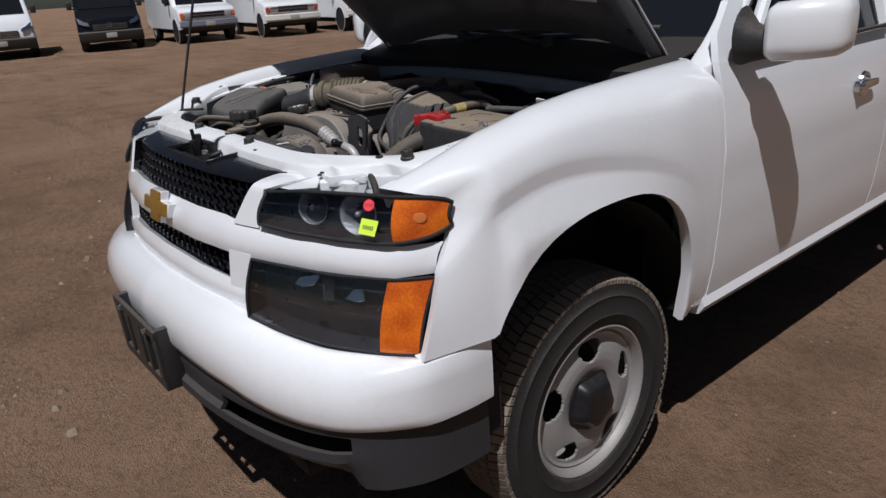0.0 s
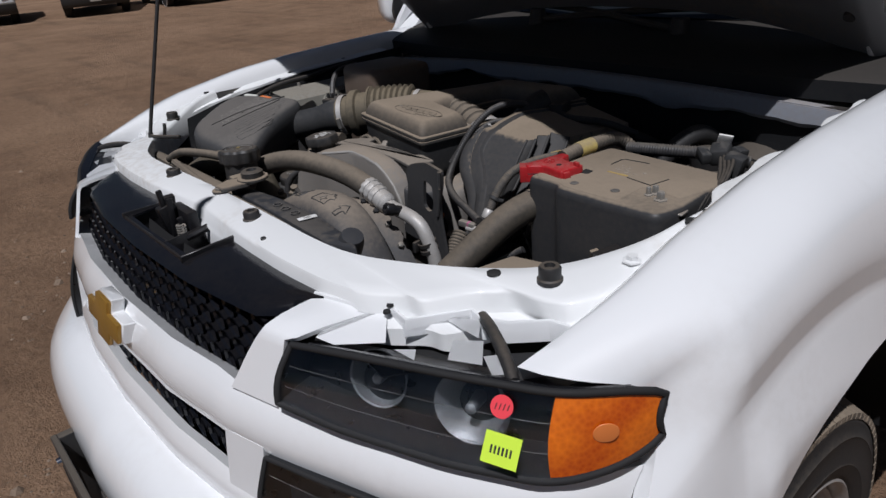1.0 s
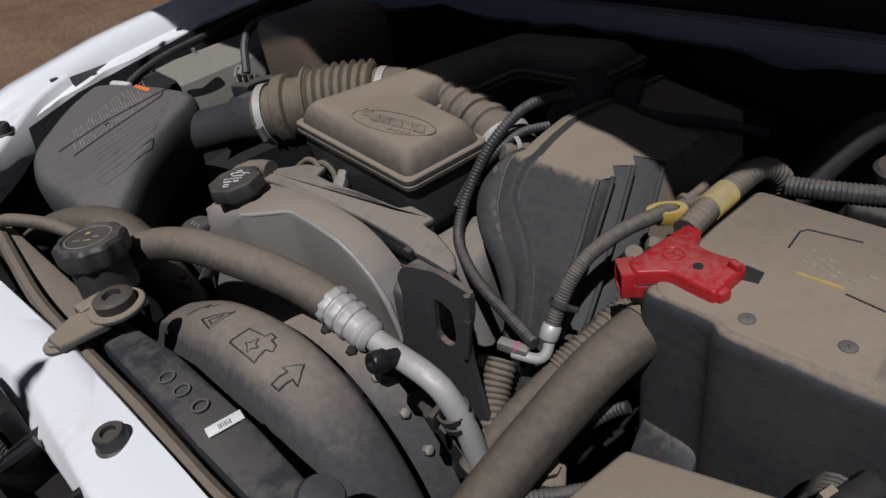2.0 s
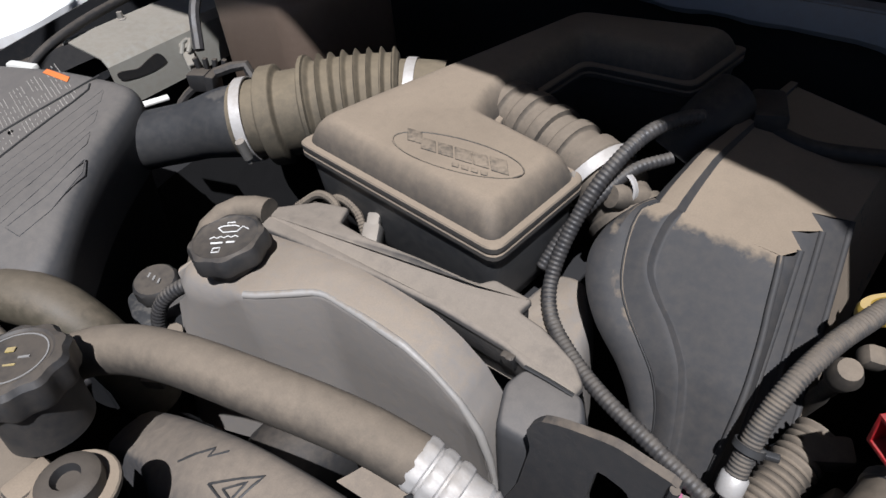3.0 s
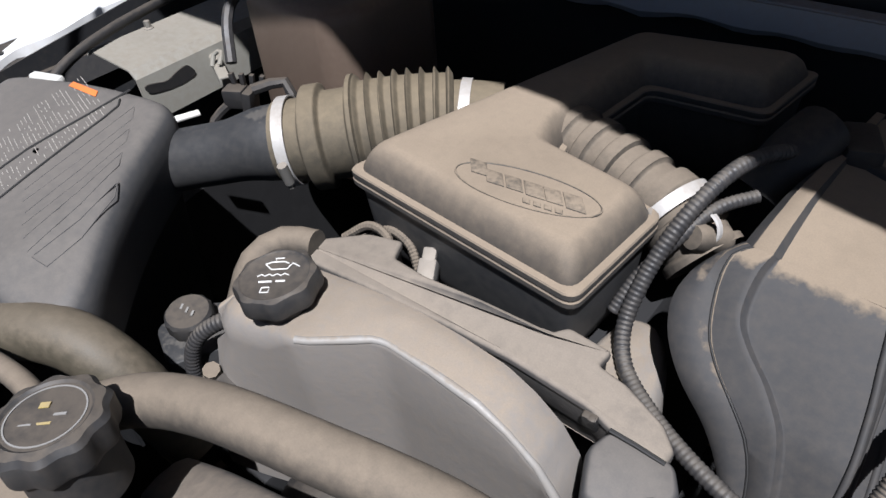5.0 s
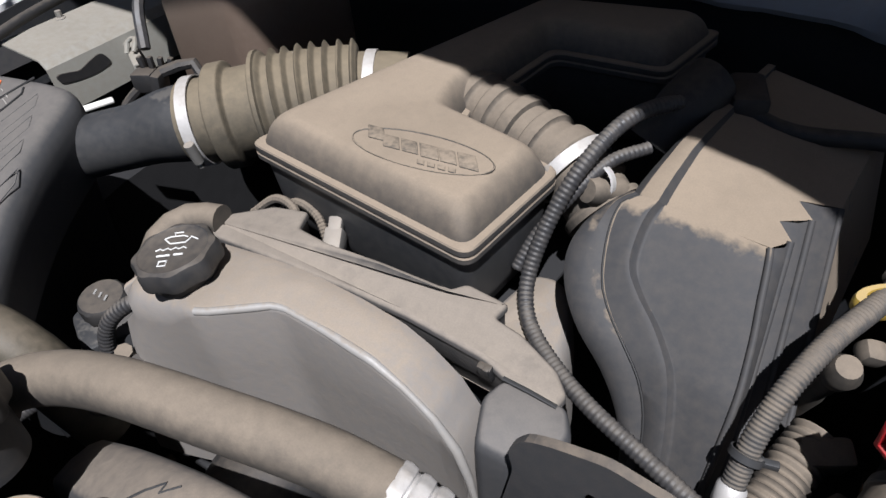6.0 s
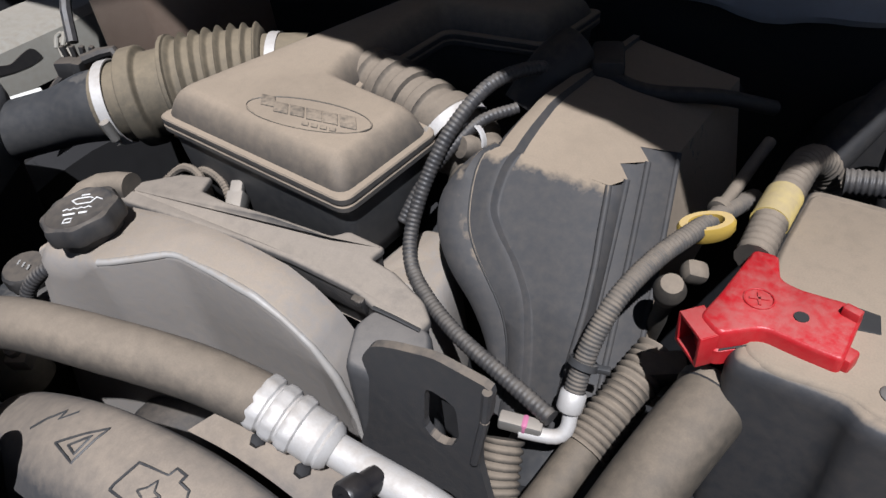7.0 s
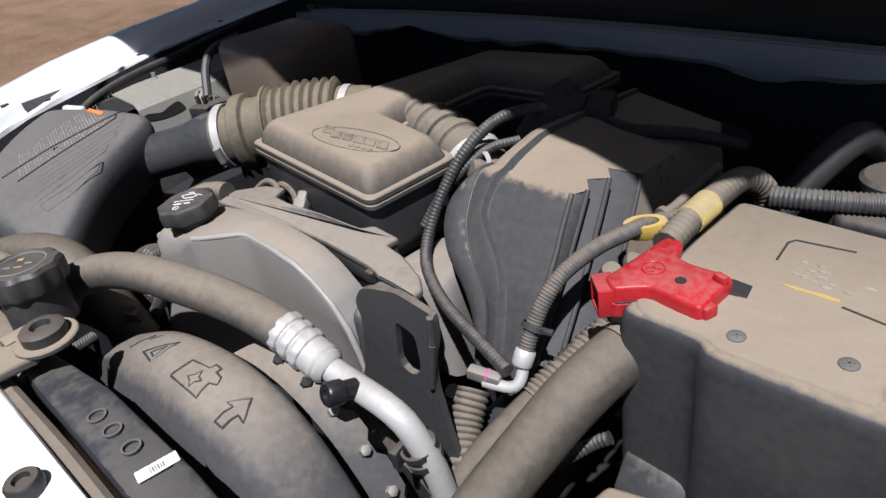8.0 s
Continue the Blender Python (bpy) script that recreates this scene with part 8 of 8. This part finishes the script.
def van(at, turn, colour, style):
    """A parked van, nose towards -y of its own frame; at: the ground under the middle of its nose."""
    m = Matrix.Translation(at) @ Matrix.Rotation(radians(turn), 4, "Z")
    v = new("van")
    v.matrix_basis = m
    names = {WHITE: "white", BLACK_GLOSS: "black"}
    tagged(v, {"sprinter": f"{names[colour]} panel van with a sloping nose parked on dirt", "ford": "white van with a chrome framed grille and blue-grey bumper", "express": "white van with a pale bumper and wide grille"}[style], "van", "vans parked in a row")
    W = 0.97
    slope = style == "sprinter"
    prof = [(0.02, 0.42), (0.0, 0.60), (0.02, 0.85), (0.10, 1.02), (0.95, 1.28), (1.75, 2.15), (2.1, 2.45), (5.4, 2.50), (5.5, 2.3), (5.5, 0.45)] if slope else \
           [(0.05, 0.50), (0.03, 0.75), (0.04, 1.02), (0.16, 1.12), (0.85, 1.22), (1.35, 1.85), (1.6, 2.03), (5.3, 2.06), (5.4, 1.9), (5.4, 0.5)]
    bm = bmesh.new()
    rows = []
    for x, k in ((-W, 0.0), (-W + 0.02, 0.5), (-W + 0.08, 1.0), (-0.5, 1.0), (0, 1.0), (0.5, 1.0), (W - 0.08, 1.0), (W - 0.02, 0.5), (W, 0.0)):
        rows.append([(x * (1 - 0.10 * smooth01((z - 1.1) / 1.2)), y + 0.06 * (1 - k) + 0.10 * (abs(x) / W) ** 2 * (1 if y < 0.3 else 0), z - 0.03 * (1 - k)) for y, z in prof])
    loft(bm, rows, False, True)
    part("body", bm, colour, v, angle=35)
    bm = bmesh.new()
    i = 4 if slope else 4
    (y0, z0), (y1, z1) = prof[i], prof[i + 1]
    sheet(bm, [[(x * (1 - 0.1 * f), y0 + (y1 - y0) * f - 0.012, z0 + (z1 - z0) * f + 0.012) for x in (-0.82, -0.4, 0, 0.4, 0.82)] for f in (0.06, 0.5, 0.94)], 0.006)
    part("windscreen", bm, GLASS, v)
    for s in (1, -1):
        bm = bmesh.new()
        sheet(bm, [[(s * (W + 0.006) * (1 - 0.10 * smooth01((z - 1.1) / 1.2)), y, z) for y in ys] for ys, z in (((1.05, 2.0), 1.28), ((1.35, 2.0), 1.62), ((1.6, 2.0), 1.85))], 0.006)
        part("side_window", bm, GLASS, v)
        for y in (0.85, 4.4):
            w = new("wheel")
            w.parent = v
            w.matrix_local = pose(s * (W - 0.13), y, 0.36, 0, 90 * s, 0)
            bm = bmesh.new()
            lathe(bm, [(0.20, 0.06), (0.22, 0.115), (0.31, 0.12), (0.35, 0.10), (0.36, 0.07), (0.36, -0.1), (0.2, -0.11)], None, 32)
            part("tyre", bm, TYRE, w)
            bm = bmesh.new()
            lathe(bm, [(0, 0.10), (0.06, 0.105), (0.08, 0.07), (0.15, 0.06), (0.19, 0.09), (0.21, 0.11)], None, 24)
            part("rim", bm, RIM, w)
        bm = bmesh.new()
        lathe(bm, [(0.395, 0.004), (0.41, 0.005), (0.41, 0.016), (0.395, 0.017)], pose(s * (W - 0.012), 0.85, 0.42, 0, 90 * s, 0), 32)
        part("arch_lip", bm, BLACK if slope else colour, v)
        # Flat dark disc paints the wheel arch's shade on the body side.
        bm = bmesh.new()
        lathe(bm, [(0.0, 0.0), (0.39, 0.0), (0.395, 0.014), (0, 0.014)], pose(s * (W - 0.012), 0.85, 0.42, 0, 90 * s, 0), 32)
        part("arch_shade", bm, DARK, v)
        bm = bmesh.new()
        box(bm, (0.16, 0.10, 0.24), pose(s * (W + 0.12), 1.25, 1.45), 0.03)
        box(bm, (0.12, 0.03, 0.03), pose(s * (W + 0.02), 1.27, 1.36), 0.008)
        part("wing_mirror", bm, BLACK, v)
        # lamps
        bm = bmesh.new()
        if slope:
            sheet(bm, [[(s * x, y, z) for x, y, z in ((0.60, 0.012, 0.80), (0.75, 0.035, 0.83), (0.90, 0.09, 0.90))], [(s * x, y, z) for x, y, z in ((0.62, 0.05, 0.90), (0.76, 0.09, 0.96), (0.93, 0.17, 1.08))]], -0.02)
            part("headlamp", bm, CHROME, v, "clear headlamp")
        else:
            x0 = 0.66
            box(bm, (0.24, 0.04, 0.17), pose(s * x0, 0.045, 0.90), 0.012)
            part("headlamp", bm, CHROME if style == "express" else LENS_GREY, v, "clear headlamp")
            bm = bmesh.new()
            box(bm, (0.14, 0.05, 0.17), pose(s * 0.86, 0.085, 0.90, 0, 0, s * 14), 0.012)
            part("indicator", bm, AMBER if style == "ford" else RED_LAMP, v, "coloured indicator lamp")
    if slope:
        bm = bmesh.new()
        sheet(bm, [[(x, 0.012 + 0.06 * (abs(x) / W) ** 2, z) for x in (-0.52, -0.25, 0, 0.25, 0.52)] for z in (0.66, 0.86)], -0.02)
        part("grille", bm, DARK, v)
        for z in (0.70, 0.76, 0.82):
            bm = bmesh.new()
            tube(bm, [(x, -0.008 + 0.06 * (abs(x) / W) ** 2, z) for x in (-0.5, -0.25, 0, 0.25, 0.5)], 0.010, 8)
            part("grille_slat", bm, CHROME if colour == WHITE else BLACK, v)
        bm = bmesh.new()
        tube(bm, [(0.07 * math.cos(2 * math.pi * k / 24), -0.016, 0.82 + 0.07 * math.sin(2 * math.pi * k / 24)) for k in range(25)], 0.010, 6, raw=True)
        part("round_badge", bm, CHROME, v)
        bm = bmesh.new()
        sheet(bm, [[(x, y + 0.12 * (abs(x) / W) ** 3, z) for x in (-0.98, -0.9, -0.6, 0, 0.6, 0.9, 0.98)] for y, z in ((0.0, 0.64), (-0.06, 0.60), (-0.07, 0.40), (0.0, 0.30))], 0.02)
        part("bumper", bm, BLACK, v, "black plastic bumper")
    else:
        bm = bmesh.new()
        box(bm, (1.06, 0.03, 0.20), pose(0, 0.035, 0.90), 0.01)
        part("grille", bm, DARK, v)
        bm = bmesh.new()
        for z in (0.81, 0.99):
            box(bm, (1.10, 0.05, 0.022), pose(0, 0.03, z), 0.008)
        box(bm, (1.04, 0.045, 0.018), pose(0, 0.025, 0.90), 0.006)
        for x in (-0.54, 0.54):
            box(bm, (0.022, 0.05, 0.2), pose(x, 0.03, 0.90), 0.006)
        part("grille_frame", bm, CHROME, v)
        bm = bmesh.new()
        sheet(bm, [[(x, y + 0.14 * (abs(x) / W) ** 3, z) for x in (-0.98, -0.9, -0.6, 0, 0.6, 0.9, 0.98)] for y, z in ((0.0, 0.74), (-0.08, 0.71), (-0.09, 0.57), (-0.02, 0.52))], 0.02)
        part("bumper", bm, BUMPER_BLUE if style == "ford" else WHITE_PLASTIC, v, "steel bumper")
        bm = bmesh.new()
        sheet(bm, [[(x, y + 0.12 * (abs(x) / W) ** 3, z) for x in (-0.9, -0.6, 0, 0.6, 0.9)] for y, z in ((0.0, 0.53), (0.03, 0.40))], 0.02)
        part("valance", bm, BLACK, v)
    bm = bmesh.new()
    box(bm, (0.32, 0.012, 0.15), pose(0, -0.10, 0.50 if slope else 0.62), 0.004)
    part("plate", bm, GREY_PRINT, v)
    bm = bmesh.new()
    box(bm, (1.7, 4.6, 0.15), pose(0, 2.9, 0.38), 0.02)
    part("chassis", bm, DARK, v)
    return v


LENS_GREY = plain("grey lamp lens", (0.30, 0.31, 0.32), 0.15)
RED_LAMP = plain("red lamp lens", (0.42, 0.06, 0.04), 0.25)
BUMPER_BLUE = plain("blue-grey bumper", (0.16, 0.17, 0.21), 0.4)
for at, turn, colour, style in (((-24.2, 2.5, 0), 80, WHITE, "sprinter"), ((-23.4, 5.55, 0), 76, BLACK_GLOSS, "sprinter"), ((-22.4, 8.5, 0), 83, WHITE, "ford"),
                               ((-20.9, 10.9, 0), 80, WHITE, "express"), ((-19.5, 13.3, 0), 80, WHITE, "express")):
    van(at, turn, colour, style)

# ---- loose stones on the dirt ----
rng = random.Random(12)
stones = []
for k in range(300):
    a, r = rng.uniform(0, 2 * math.pi), 0.6 + 7.0 * rng.random() ** 1.3
    x, y = -1.6 + r * math.cos(a), -0.6 + r * math.sin(a)
    stones.append((x, y, 0.006 + 0.024 * rng.random() ** 2.5))
verts, faces = [], []
shape = [(1, 0, 0), (0.3, 0.95, 0), (-0.8, 0.6, 0), (-0.8, -0.6, 0), (0.3, -0.95, 0), (0.5, 0.1, 0.7), (-0.4, 0.3, 0.75), (-0.2, -0.4, 0.65)]
tris = [(0, 1, 5), (1, 2, 6), (1, 6, 5), (2, 3, 6), (3, 4, 7), (3, 7, 6), (4, 0, 5), (4, 5, 7), (5, 6, 7)]
for k in range(9000):
    if k < len(stones):
        x, y, s = stones[k]
    else:
        a, r = rng.uniform(0, 2 * math.pi), 0.5 + 9.5 * rng.random() ** 1.2
        x, y, s = -1.6 + r * math.cos(a), -0.6 + r * math.sin(a), 0.002 + 0.008 * rng.random() ** 2
    turn = rng.uniform(0, 6.28)
    n0 = len(verts)
    c, sn = math.cos(turn), math.sin(turn)
    gz = 0.012 * noise.noise(Vector((x, y, 0))) * 0.3
    for px, py, pz in shape:
        q = rng.uniform(0.75, 1.25)
        verts.append((x + s * q * (px * c - py * sn), y + s * q * (px * sn + py * c), gz - 0.001 + s * (pz * q)))
    faces += [tuple(n0 + i for i in t) for t in tris]
me = bpy.data.meshes.new("gravel")
me.from_pydata(verts, [], faces)


def stone_mat():
    m, n, l, b = node_mat("dusty stones")
    geo = n.new("ShaderNodeNewGeometry")
    r = n.new("ShaderNodeValToRGB")
    r.color_ramp.elements[0].color, r.color_ramp.elements[1].color = rgb((0.11, 0.075, 0.05)), rgb((0.30, 0.225, 0.165))
    l.new(geo.outputs["Random Per Island"], r.inputs["Fac"])
    l.new(r.outputs[0], b.inputs["Base Color"])
    b.inputs["Roughness"].default_value = 0.95
    return m


me.materials.append(stone_mat())
tagged(new("gravel", me), "loose dusty gravel scattered over the dirt", "gravel", kind="stuff")
